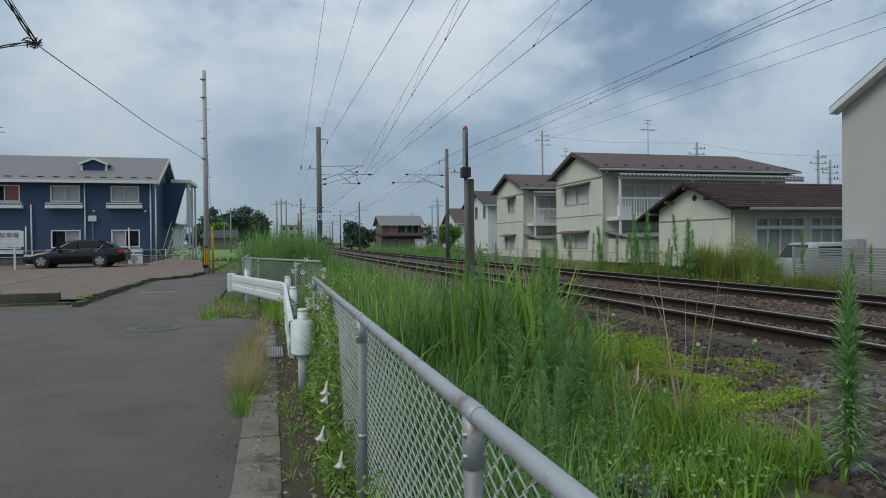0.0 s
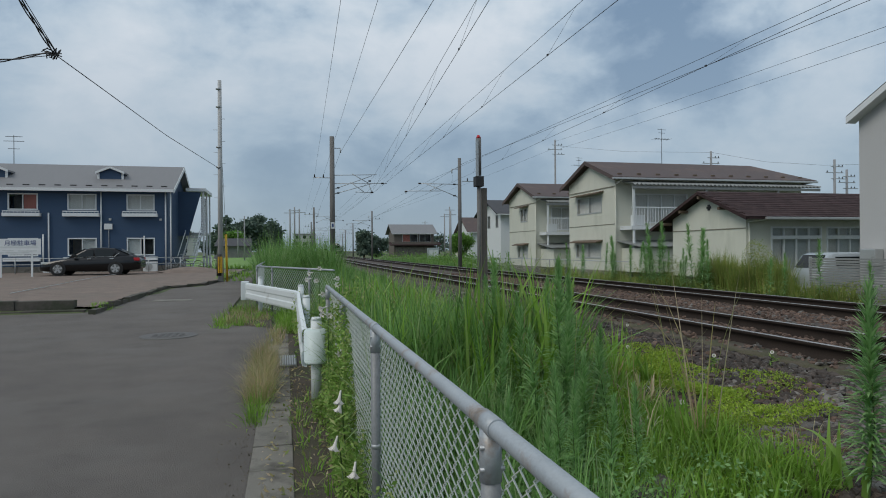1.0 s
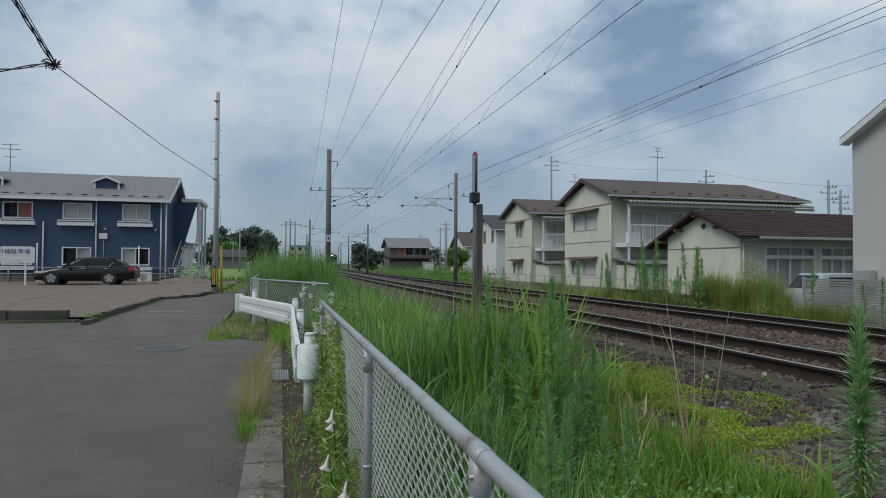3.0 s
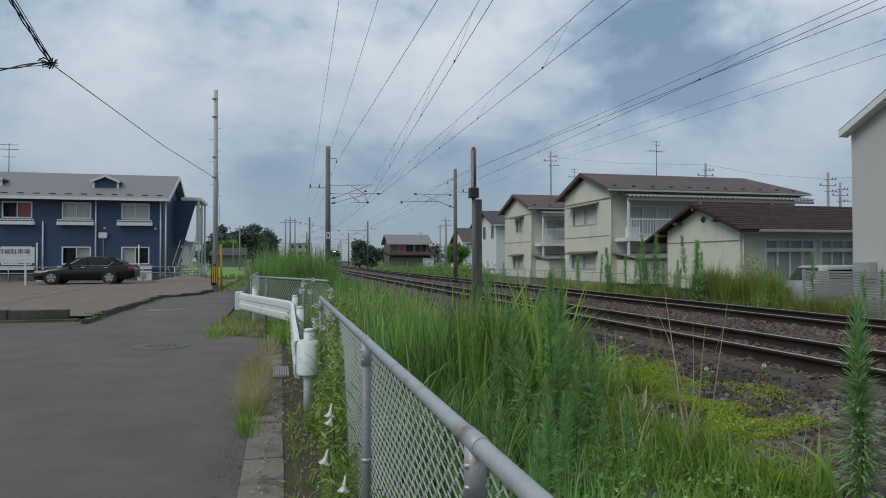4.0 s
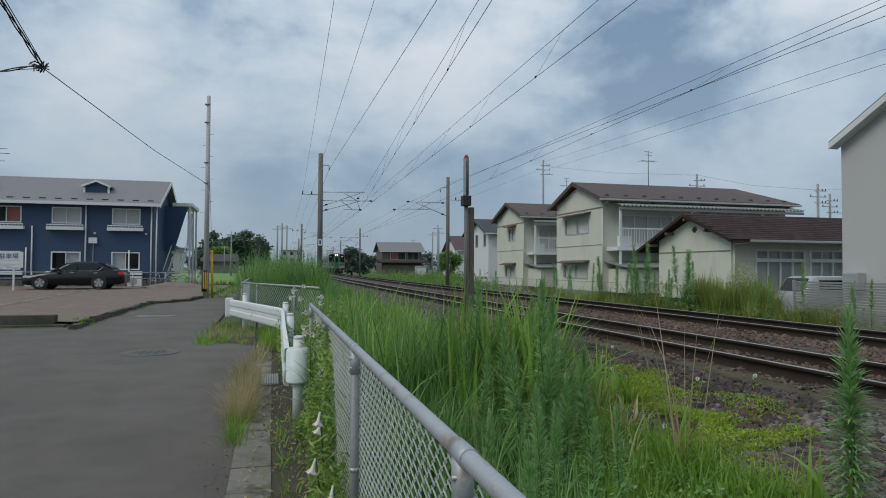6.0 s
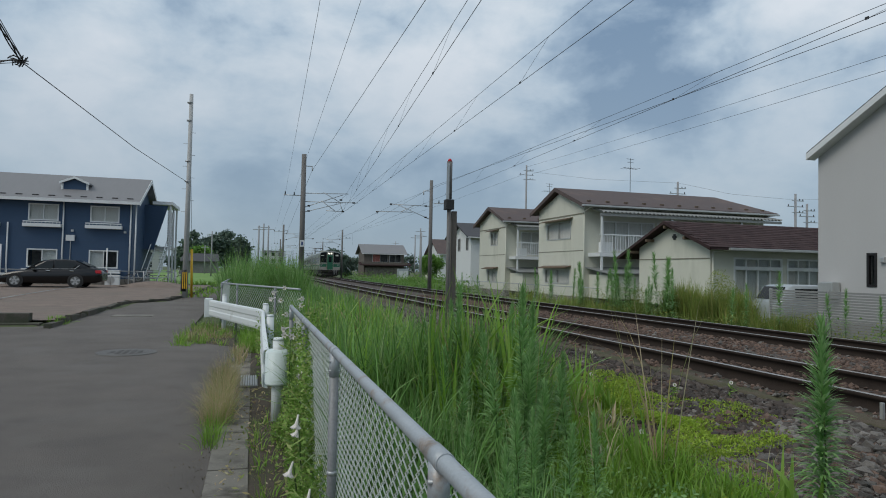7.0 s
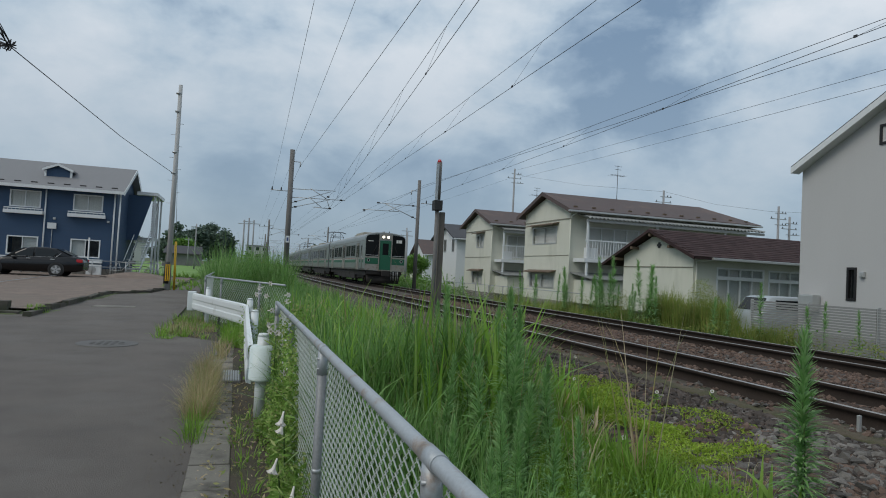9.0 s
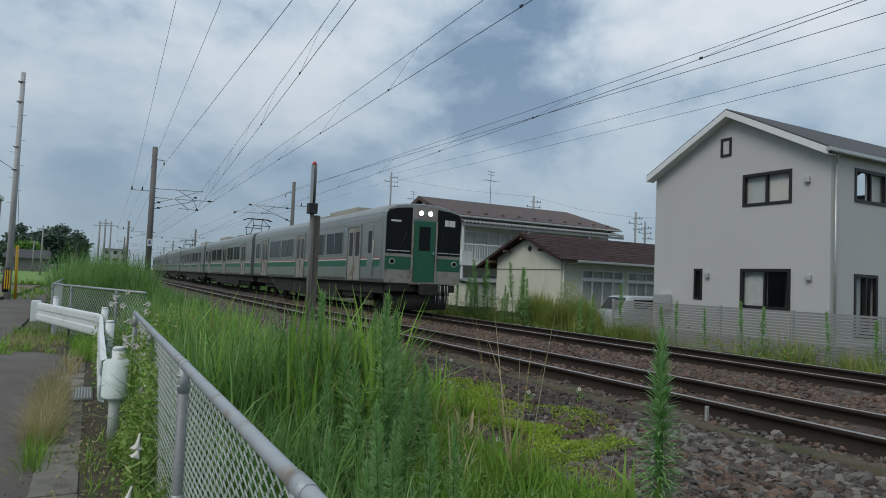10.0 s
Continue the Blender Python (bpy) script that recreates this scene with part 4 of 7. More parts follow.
plain_house(19.1, 28, 56.5, 62.5, .35, 5.0, 6.2, M["white"], M["darkroof"], "white two-storey house beside the railway", [(59.6, 60.4, 3.6, 4.8, "x", "curtaindark"), (57.2, 57.9, 3.6, 4.8, "x", "curtaindark")])
plain_house(27.5, 36, 96, 103, .3, 4.6, 6.6, M["white"], M["brownroof"], "far white house with a reddish roof", [(97.5, 99, 1.2, 2.4, "x", "curtain")])
plain_house(31.0, 39, 112, 118, .3, 3.0, 5.0, M["cream"], M["brownroof"], "far low house with reddish brown roof", [])
th = plain_house(20.4, 28.2, 124, 131, .3, 5.0, 6.6, M["greywood"], M["greyroof"], "far dark timber house with a long balcony", [(22.0, 25.0, 3.2, 4.7, "y", "curtainred"), (25.3, 27.6, 3.2, 4.7, "y", "curtaindark")])
part("lower_roof", fix(slab(bmesh.new(), [(19.3, 122.2, 2.5), (29.3, 122.2, 2.5), (29.3, 124, 3.0), (19.3, 124, 3.0)], (0, 0, .14))), M["tileroof"], th)
part("balcony", boxed(19.8, 28.6, 122.6, 123.9, 2.5, 3.2), M["greywood"], th)
part("porch_wall", boxed(20.6, 28, 123.2, 123.9, .3, 2.2), M["concrete"], th)

# navy block of flats by the car park
h = thing("apartment_building", (-7.2, 44, .4), "two-storey navy blue block of flats with grey roof and white trim", "apartment building")
x0, x1, y0, y1, zb, ze, za = -34.0, -7.2, 44.0, 51.8, .4, 5.60, 7.30
ups = [(c, c + 1.58, 4.2, 5.16) for c in (-9.55, -12.87, -16.1, -19.4, -22.7, -26.0)]
lows = [(c, c + 1.58, 1.4, 2.46) for c in (-9.55, -12.87, -16.1, -19.4, -22.7, -26.0)]
part("front_wall", wall(bmesh.new(), "y", y0, 1, x0, x1, zb, ze, ups + lows), M["navy"], h)
part("back_wall", wall(bmesh.new(), "y", y1, -1, x0, x1, zb, ze), M["navy"], h)
bm = wall(bmesh.new(), "x", x1, -1, y0 + .16, y1 - .16, zb, ze)
slab(bm, [(x1, y0, ze), (x1, y1, ze), (x1, 47.9, za - .12)], (-.16, 0, 0))
bmesh.ops.remove_doubles(bm, verts=bm.verts, dist=0.0005)
part("gable_wall", fix(bm), M["navy"], h)
part("far_wall", wall(bmesh.new(), "x", x0, 1, y0 + .16, y1 - .16, zb, ze), M["navy"], h)
for i, w in enumerate(ups):
    window(h, "y", y0, 1, *w, sash="white", drapes=[["curtain", "curtain"], ["curtain", "curtain"], ["curtaindark", "curtainred"]][i % 3])
    rail = part("window_rail", boxed(w[0] - .2, w[1] + .2, y0 - .34, y0 - .30, 4.06, 4.12), M["white"], h, "white railing box below the window")
    part("box_front", boxed(w[0] - .22, w[1] + .22, y0 - .36, y0 - .02, 3.78, 3.98, bevel=.01), M["white"], rail)
    for j in range(11):
        xx = w[0] - .18 + j * (w[1] - w[0] + .36) / 10
        part("bar", boxed(xx - .01, xx + .01, y0 - .33, y0 - .31, 3.98, 4.06), M["white"], rail)
for i, w in enumerate(lows):
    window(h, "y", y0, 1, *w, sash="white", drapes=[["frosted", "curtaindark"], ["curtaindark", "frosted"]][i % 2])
    part("sill", boxed(w[0] - .2, w[1] + .2, y0 - .3, y0 - .02, 1.08, 1.3), M["white"], h)
k = (za - ze) / (47.9 - y0)
part("roof", fix(roof_slab(bmesh.new(), x0 - .4, x1 + .45, y0 - .55, 47.9, ze - .55 * k, za)), M["greyroof"], h)
part("roof_back", fix(roof_slab(bmesh.new(), x0 - .4, x1 + .45, y1 + .4, 47.9, ze - .1, za)), M["greyroof"], h)
part("fascia", boxed(x0 - .4, x1 + .45, y0 - .62, y0 - .56, ze - .55 * k - .06, ze - .55 * k + .12), M["white"], h)
part("barge_board", fix(slab(bmesh.new(), [(x1 + .46, y0 - .6, ze - .6 * k - .12), (x1 + .46, 47.9, za - .14), (x1 + .46, 47.9, za + .13), (x1 + .46, y0 - .6, ze - .6 * k + .13)], (.03, 0, 0))), M["white"], h)
part("barge_board", fix(slab(bmesh.new(), [(x1 + .46, y1 + .4, ze - .22), (x1 + .46, 47.9, za - .14), (x1 + .46, 47.9, za + .13), (x1 + .46, y1 + .4, ze + .03)], (.03, 0, 0))), M["white"], h)
snow_guards(h, -28, x1, y0 - .1, ze - .15 + .13, .86, M["black"], 1.0)
ab = bmesh.new()
tube(ab, (-17.2, 48, 7.3), (-17.2, 48, 9.3), .025, .02, 5)
for zz, L in ((9.2, .5), (8.9, .6), (8.4, .35)):
    tube(ab, (-17.2 - L, 48, zz), (-17.2 + L, 48, zz), .018, n=4)
part("aerial", ab, M["wiregrey"], h, "thin television aerial")
for dx in (-10.75, -17.3, -23.9):
    dm = bmesh.new()
    slab(dm, [(dx - .68, 45.2, 5.95), (dx + .68, 45.2, 5.95), (dx + .68, 45.2, 6.62), (dx, 45.2, 6.9), (dx - .68, 45.2, 6.62)], (0, 2.2, 0))
    dormer = part("dormer", fix(dm), M["navy"], h)
    for s in (-1, 1):
        part("dormer_roof", fix(slab(bmesh.new(), [(dx, 45.0, 6.92), (dx + s * .82, 45.0, 6.58), (dx + s * .82, 47.4, 6.58), (dx, 47.4, 6.92)], (0, 0, .1))), M["greyroof"], dormer)
        part("dormer_trim", fix(slab(bmesh.new(), [(dx, 44.97, 6.9), (dx + s * .84, 44.97, 6.54), (dx + s * .84, 44.97, 6.68), (dx, 44.97, 7.04)], (0, .04, 0))), M["white"], dormer)
        part("dormer_trim", boxed(dx + s * .7 - .06, dx + s * .7 + .06, 45.14, 45.22, 5.95, 6.6), M["white"], dormer)
for px, zt in ((-7.3, 5.4), (-7.0, 5.5), (-11.0, 5.3), (-8.55, 2.6), (-14.2, 2.7), (-13.9, 4.0), (-20.5, 5.3)):
    part("downpipe", pipe(bmesh.new(), [(px, y0 - .09, zt), (px, y0 - .09, zb)], .045), M["white"], h)
part("meter_box", boxed(-10.82, -10.36, y0 - .16, y0 - .01, 3.0, 3.35), M["white"], h)
part("meter_pipe", boxed(-10.6, -10.57, y0 - .05, y0 - .01, 1.2, 3.0), M["sash"], h)
for vx in (-10.5, -7.6):
    part("vent_hood", boxed(vx - .07, vx + .07, y0 - .1, y0 - .001, 3.55, 3.68, bevel=.02), M["sash"], h)
# stair wing
part("stair_canopy", boxed(x1 + .5, -5.4, 48.2, 52.6, 5.78, 6.02, bevel=.03), M["white"], h)
part("stair_screen", fix(slab(bmesh.new(), [(-7.2, 48.3, 2.7), (-6.55, 48.3, 2.7), (-5.7, 48.3, 5.75), (-7.2, 48.3, 5.75)], (0, .1, 0))), M["navy"], h)
for yy in (48.4, 50.3, 52.2):
    part("stair_post", boxed(-5.62, -5.5, yy - .06, yy + .06, zb, 5.8), M["white"], h)
lo = bmesh.new()
for i in range(22):
    z = 3.0 + i * .115
    box(lo, -5.75, -5.71, 48.6, 52.2, z, z + .07)
part("louvre_screen", lo, M["greyroof"], h)
stair = part("stair_stringer", fix(slab(bmesh.new(), [(-6.85, 45.8, zb), (-6.85, 46.15, zb), (-6.6, 49.5, 2.9), (-6.6, 49.15, 2.9)], (.06, 0, 0))), M["white"], h)
part("stair_stringer", fix(slab(bmesh.new(), [(-6.05, 45.8, zb), (-6.05, 46.15, zb), (-5.8, 49.5, 2.9), (-5.8, 49.15, 2.9)], (.06, 0, 0))), M["white"], h)
for i in range(13):
    f = i / 13
    part("stair_tread", boxed(-6.8 + .25 * f, -6.05 + .25 * f, 45.95 + 3.3 * f, 46.2 + 3.3 * f, zb + .16 + 2.35 * f, zb + .22 + 2.35 * f), M["sash"], h)
part("hand_rail", pipe(bmesh.new(), [(-5.95, 45.9, 1.3), (-5.7, 49.3, 3.8), (-5.5, 50.2, 5.6)], .03), M["white"], h)
part("hand_rail", pipe(bmesh.new(), [(-6.9, 45.9, 1.3), (-6.65, 49.3, 3.8)], .03), M["white"], h)
part("landing", boxed(-7.1, -5.6, 49.3, 52.2, 2.8, 2.95), M["sash"], h)
part("foundation", boxed(x0, x1 + .01, y0 - .03, y1, zb - .3, zb + .35), M["concrete"], h)
for ax in (-8.1, -13.6):
    ac = thing("outdoor_unit", (ax, 43.4, lot_z(43)), "white air conditioner outdoor unit against the flats", "air conditioner", "outdoor units")
    part("casing", boxed(ax - .4, ax + .4, 43.25, 43.55, lot_z(43), lot_z(43) + .6, bevel=.02), M["white"], ac)
    fb = bmesh.new()
    tube(fb, (ax - .08, 43.25, lot_z(43) + .3), (ax - .08, 43.235, lot_z(43) + .3), .23, .23, 20)
    part("fan_grille", fb, M["sash"], ac)
    for s in (-.3, .3):
        part("foot", boxed(ax + s - .05, ax + s + .05, 43.2, 43.6, lot_z(43) - .04, lot_z(43)), M["concrete"], ac)

# low pipe railing before the flats
pr = thing("pipe_railing", (-8, 42, .4), "low galvanised pipe railing before the flats", "railing")
for z in (.85, .5):
    part("rail", pipe(bmesh.new(), [(-24, 42.2, lot_z(42) + z), (-4.4, 42.2, lot_z(42) + z)], .025), M["galv"], pr)
for i in range(12):
    part("post", pipe(bmesh.new(), [(-24 + i * 1.78, 42.2, lot_z(42) - .1), (-24 + i * 1.78, 42.2, lot_z(42) + .88)], .03), M["galv"], pr)

# ---- train ----
def loft(sections):
    """Joins closed rings of points."""
    bm = bmesh.new()
    rings = [[bm.verts.new(p) for p in s] for s in sections]
    for p, q in zip(rings, rings[1:]):
        for i in range(len(p)):
            j = (i + 1) % len(p)
            bm.faces.new((p[i], p[j], q[j], q[i])).smooth = True
    bm.faces.new(rings[0])
    bm.faces.new(rings[-1][::-1])
    return fix(bm)


def prism_y(bm, pts, y0, y1):
    return slab(bm, [(x, y0, z) for x, z in pts], (0, y1 - y0, 0))


def body_profile(s=1.0):
    half = [(1.36, .98), (1.4, 1.1), (1.4, 3.14), (1.385, 3.3), (1.3, 3.44), (1.0, 3.56), (.55, 3.63), (0, 3.66)]
    return [(x * s, z) for x, z in half] + [(-x * s, z) for x, z in half[-2::-1]]


CAR_L = 19.5
DOOR_Y = (2.75, 9.75, 16.75)


def side_face(bm, s, y0, y1, z0, z1, d=0.012, base=1.4):
    a, b = sorted((s * base, s * (base + d)))
    return box(bm, a, b, y0, y1, z0, z1)


def train_car(front, panto):
    car = thing("train_car", (0, 0, 0), "stainless electric train car with green waist band" + (", green cab front" if front else ""), "train car", "cars of the train")
    body = bmesh.new()
    prof = body_profile()
    n = len(prof)
    ys = [(0.0, .965, -.04), (.10, .99, -.01), (.22, 1, 0)] if front else [(0.25, 1, 0)]
    ys += [(CAR_L - .1, 1, 0)]
    rings = [[body.verts.new((x * s, y, z + (dz if z > 3 else 0))) for x, z in prof] for y, s, dz in ys]
    for p, q in zip(rings, rings[1:]):
        for i in range(n):
            f = body.faces.new((p[i], p[(i + 1) % n], q[(i + 1) % n], q[i]))
    body.faces.new(rings[0])
    body.faces.new(rings[-1][::-1])
    part("body", fix(body), M["steel"], car)
    rf = bmesh.new()
    prism_y(rf, [(1.29, 3.44), (1.0, 3.57), (.55, 3.645), (0, 3.675), (-.55, 3.645), (-1.0, 3.57), (-1.29, 3.44)], .35, CAR_L - .15)
    part("roof", fix(rf), M["trainroof"], car)
    for s in (-1, 1):
        segs = [(.3, DOOR_Y[0] - .68), (DOOR_Y[0] + .68, DOOR_Y[1] - .68), (DOOR_Y[1] + .68, DOOR_Y[2] - .68), (DOOR_Y[2] + .68, CAR_L - .2)]
        for a, b in segs:
            part("green_band", side_face(bmesh.new(), s, a, b, 1.50, 1.72, .006), M["traingreen"], car)
            part("white_band", side_face(bmesh.new(), s, a, b, 1.73, 1.765, .006), M["trainwhite"], car)
            part("red_band", side_face(bmesh.new(), s, a, b, 1.77, 1.805, .006), M["trainred"], car)
        for y in DOOR_Y:
            for l in (-1, 1):
                leaf = side_face(bmesh.new(), s, y + (0 if l > 0 else -.64) + .01, y + (.64 if l > 0 else 0) - .01, 1.02, 2.9, .008, 1.4)
                dr = part("door", leaf, M["trainface"], car)
                part("door_window", side_face(bmesh.new(), s, y + (.14 if l > 0 else -.5), y + (.5 if l > 0 else -.14), 1.88, 2.72, .006, 1.409), M["trainglass"], dr)
                part("door_edge", side_face(bmesh.new(), s, y - .012 if l > 0 else y - .64, y + .012 if l > 0 else y - .62, 1.02, 2.9, .014), M["under"], dr)
            fr = bmesh.new()
            side_face(fr, s, y - .7, y - .645, 1.0, 2.97, .03)
            side_face(fr, s, y + .645, y + .7, 1.0, 2.97, .03)
            side_face(fr, s, y - .64, y + .64, 2.91, 2.97, .03)
            part("door_frame", fr, M["steel"], car)
        for a, b in ((4.0, 5.9), (6.3, 8.4), (11.0, 13.1), (13.5, 15.5), (18.0, 18.9)):
            fr = bmesh.new()
            side_face(fr, s, a - .05, b + .05, 1.92, 1.97, .02)
            side_face(fr, s, a - .05, b + .05, 2.78, 2.83, .02)
            side_face(fr, s, a - .05, a, 1.97, 2.78, .02)
            side_face(fr, s, b, b + .05, 1.97, 2.78, .02)
            side_face(fr, s, (a + b) / 2 - .03, (a + b) / 2 + .03, 1.97, 2.78, .02)
            wi = part("window", fr, M["steel"], car)
            part("pane", side_face(bmesh.new(), s, a + .001, b - .001, 1.971, 2.779, .008), M["trainglass"], wi)
        if front:
            part("crew_door", side_face(bmesh.new(), s, .95, 1.45, 1.15, 2.85, .01), M["steel"], car)
            part("crew_window", side_face(bmesh.new(), s, 1.05, 1.35, 1.95, 2.7, .016), M["trainglass"], car)
            part("grab_rail", pipe(bmesh.new(), [(s * 1.43, .85, 1.2), (s * 1.43, .85, 2.4)], .015, 5), M["sash"], car)
        part("cant_rail", side_face(bmesh.new(), s, .3, CAR_L - .2, 3.0, 3.04, .025, 1.385), M["trainroof"], car)
    for y, L in ((4.2, 3.4),) if not panto else ((12.5, 3.4),):
        part("air_conditioner", boxed(-.85, .85, y, y + L, 3.5, 3.82, bevel=.12), M["trainac"], car)
    part("roof_box", boxed(-.5, .5, 9.0, 10.6, 3.62, 3.82, bevel=.05), M["trainroof"], car)
    if panto:
        pg = bmesh.new()
        for s in (-.55, .55):
            tube(pg, (s, 5.2, 3.72), (s, 6.9, 3.72), .035, n=5)
            tube(pg, (s, 5.4, 3.72), (s * .9, 4.7, 4.25), .025, n=5)
            tube(pg, (s * .9, 4.7, 4.25), (s * .6, 6.0, 4.75), .02, n=5)
            tube(pg, (s, 6.7, 3.72), (s * .9, 7.3, 4.25), .025, n=5)
            tube(pg, (s * .9, 7.3, 4.25), (s * .6, 6.1, 4.75), .02, n=5)
        for y in (5.2, 6.9, 4.7, 7.3):
            z = 3.72 if y in (5.2, 6.9) else 4.25
            tube(pg, (-.55, y, z), (.55, y, z), .025, n=5)
        for y in (5.9, 6.2):
            pipe(pg, [(-.9, y, 4.68), (-.6, y, 4.78), (.6, y, 4.78), (.9, y, 4.68)], .03, 5)
        part("pantograph", pg, M["under"], car)
        for s in (-.55, .55):
            for y in (5.3, 6.8):
                part("insulator", tube(bmesh.new(), (s, y, 3.5), (s, y, 3.72), .06, .05, 8), M["trainwhite"], car)
    # underframe
    un = bmesh.new()
    box(un, -1.2, 1.2, .4, CAR_L - .3, .62, .985)
    part("underframe", un, M["under"], car)
    for a, b, zb in ((4.9, 7.4, .3), (7.45, 9.3, .34), (9.35, 11.6, .28), (11.65, 14.4, .34)):
        part("equipment_box", boxed(-1.22, 1.22, a, b, zb, .87, bevel=.03), M["under"], car)
    for yb in (3.2, 16.2):
        bg = part("bogie", boxed(-1.0, 1.0, yb - 1.3, yb + 1.3, .46, .8, bevel=.03), M["under"], car)
        for s in (-1, 1):
            part("bogie_frame", boxed(s * 1.02 - .08, s * 1.02 + .08, yb - 1.5, yb + 1.5, .42, .66, bevel=.03), M["under"], bg)
            for dy in (-1.05, 1.05):
                wb = tube(bmesh.new(), (s * .52, yb + dy, .43), (s * .64, yb + dy, .43), .43, .43, 20)
                tube(wb, (s * .64, yb + dy, .43), (s * 1.1, yb + dy, .43), .12, .1, 10)
                part("wheel", wb, M["under"], bg)
    part("coupler", boxed(-.18, .18, CAR_L - .3, CAR_L + .5, .72, 1.0), M["under"], car)
    part("gangway", boxed(-.55, .55, CAR_L - .1, CAR_L + .48, 1.0, 3.1), M["under"], car)
    if not front:
        return car
    # cab end: dark windscreens either side of a green gangway door
    yf = -.003
    part("face_panel", boxed(-1.345, 1.345, yf - .02, yf - .001, 1.0, 1.42), M["trainface"], car)
    for s in (-1, 1):
        a, b = sorted((s * .46, s * 1.34))
        ws = bmesh.new()
        pts = [(s * .46, 1.95), (s * 1.335, 1.95), (s * 1.335, 3.16), (s * 1.31, 3.28), (s * 1.24, 3.37), (s * .95, 3.44), (s * .46, 3.49)]
        slab(ws, [(x, yf - .03, z) for x, z in pts], (0, .028, 0))
        wsp = part("windscreen", fix(ws), M["trainglass"], car, "black glazed windscreen panel")
        part("wiper", pipe(bmesh.new(), [(s * .9, yf - .05, 2.02), (s * .62, yf - .05, 2.7)], .012, 4), M["under"], wsp)
        part("screen_edge", boxed(min(s * .5, s * 1.3), max(s * .5, s * 1.3), yf - .045, yf - .028, 2.02, 2.05), M["sash"], wsp)
        part("green_panel", boxed(a, b, yf - .028, yf - .001, 1.43, 1.84), M["traingreen"], car)
        part("white_strip", boxed(a, b, yf - .03, yf - .001, 1.85, 1.94), M["trainface"], car)
        tl = tube(bmesh.new(), (s * 1.12, yf - .05, 1.68), (s * 1.12, yf - .02, 1.68), .1, .1, 16)
        tlo = part("marker_lamp", tl, M["sash"], car)
        part("marker_lens", tube(bmesh.new(), (s * 1.12, yf - .06, 1.68), (s * 1.12, yf - .05, 1.68), .07, .07, 14), M["trainglass"], tlo)
        hl = tube(bmesh.new(), (s * .165, yf - .07, 3.32), (s * .165, yf - .02, 3.32), .095, .095, 16)
        hlo = part("headlight", hl, M["sash"], car)
        part("lens", tube(bmesh.new(), (s * .165, yf - .078, 3.32), (s * .165, yf - .07, 3.32), .078, .078, 16), M["lamp"], hlo, "lit headlight lens")
        part("door_post", boxed(min(s * .40, s * .455), max(s * .40, s * .455), yf - .07, yf - .001, .98, 3.08, bevel=.01), M["trainface"], car)
    part("headlight_panel", fix(slab(bmesh.new(), [(x, yf - .032, z) for x, z in ((-.455, 3.12), (.455, 3.12), (.455, 3.5), (0, 3.57), (-.455, 3.5))], (0, .03, 0))), M["trainface"], car)
    gd = part("gangway_door", boxed(-.385, .385, yf - .05, yf - .001, 1.05, 3.07, bevel=.01), M["traingreen"], car, "green gangway door")
    part("door_window", boxed(-.2, .2, yf - .056, yf - .045, 2.08, 2.88), M["trainglass"], gd)
    part("door_handle", boxed(.29, .33, yf - .09, yf - .05, 1.98, 2.04), M["chrome"], gd)
    part("door_sill", boxed(-.5, .5, yf - .14, yf - .001, .96, 1.02), M["trainface"], car)
    for ex, ew in ((.80, .07), (1.0, .11)):
        part("emblem_bar", boxed(ex - ew, ex + ew, yf - .036, yf - .031, 2.95, 3.16, bevel=.002), M["trainwhite"], car, "pale painted emblem shape")
    part("number_bar", boxed(-1.2, -.85, yf - .036, yf - .031, 2.98, 3.04), M["trainwhite"], car)
    part("coupler", boxed(-.16, .16, -.55, .1, .68, .98, bevel=.03), M["under"], car)
    part("coupler_head", boxed(-.28, .28, -.66, -.36, .62, 1.0, bevel=.05), M["under"], car)
    part("snow_plough", fix(loft([[(-1.1, .42, .12), (0, .0, .1), (1.1, .42, .12), (1.1, .52, .12), (0, .1, .1), (-1.1, .52, .12)], [(-1.15, .4, .62), (0, .06, .62), (1.15, .4, .62), (1.15, .5, .62), (0, .16, .62), (-1.15, .5, .62)]])), M["under"], car)
    part("buffer_beam", boxed(-1.2, 1.2, .02, .3, .72, .97), M["under"], car)
    hs = bmesh.new()
    for i in range(5):
        x = .45 + i * .11 + .03 * math.sin(i * 2.3)
        pipe(hs, [(x, -.06, .95), (x, -.12, .6), (x + .03, -.04, .35)], .014, 5)
    part("air_hoses", hs, M["galv"], car)
    part("horn", boxed(-.1, .02, .5, .8, 3.66, 3.72), M["under"], car)
    part("antenna", boxed(.3, .36, .6, .66, 3.64, 3.76), M["under"], car)
    return car


def loading_gauge(car):
    """Widens a car to the track's own scale."""
    grow = Matrix.Diagonal((1.055, 1, 1.025, 1))
    for o in car.children_recursive:
        o.data.transform(grow)
    return car


cars = [loading_gauge(train_car(True, False))]
second = loading_gauge(train_car(False, True))
third = loading_gauge(train_car(False, False))
cars += [second, third, copy_thing(second, Matrix.Identity(4)), copy_thing(third, Matrix.Identity(4)), copy_thing(third, Matrix.Identity(4))]
TRAIN = [(0.0, 269.5), (2.5, 207.0), (5.0, 145.0), (7.0, 95.2), (8.0, 70.3), (9.0, 45.3), (10.0, 19.93)]

# ---- roadside: chain-link fence, guard rail, poles, wires ----
FX, FZ = 0.437, 1.165


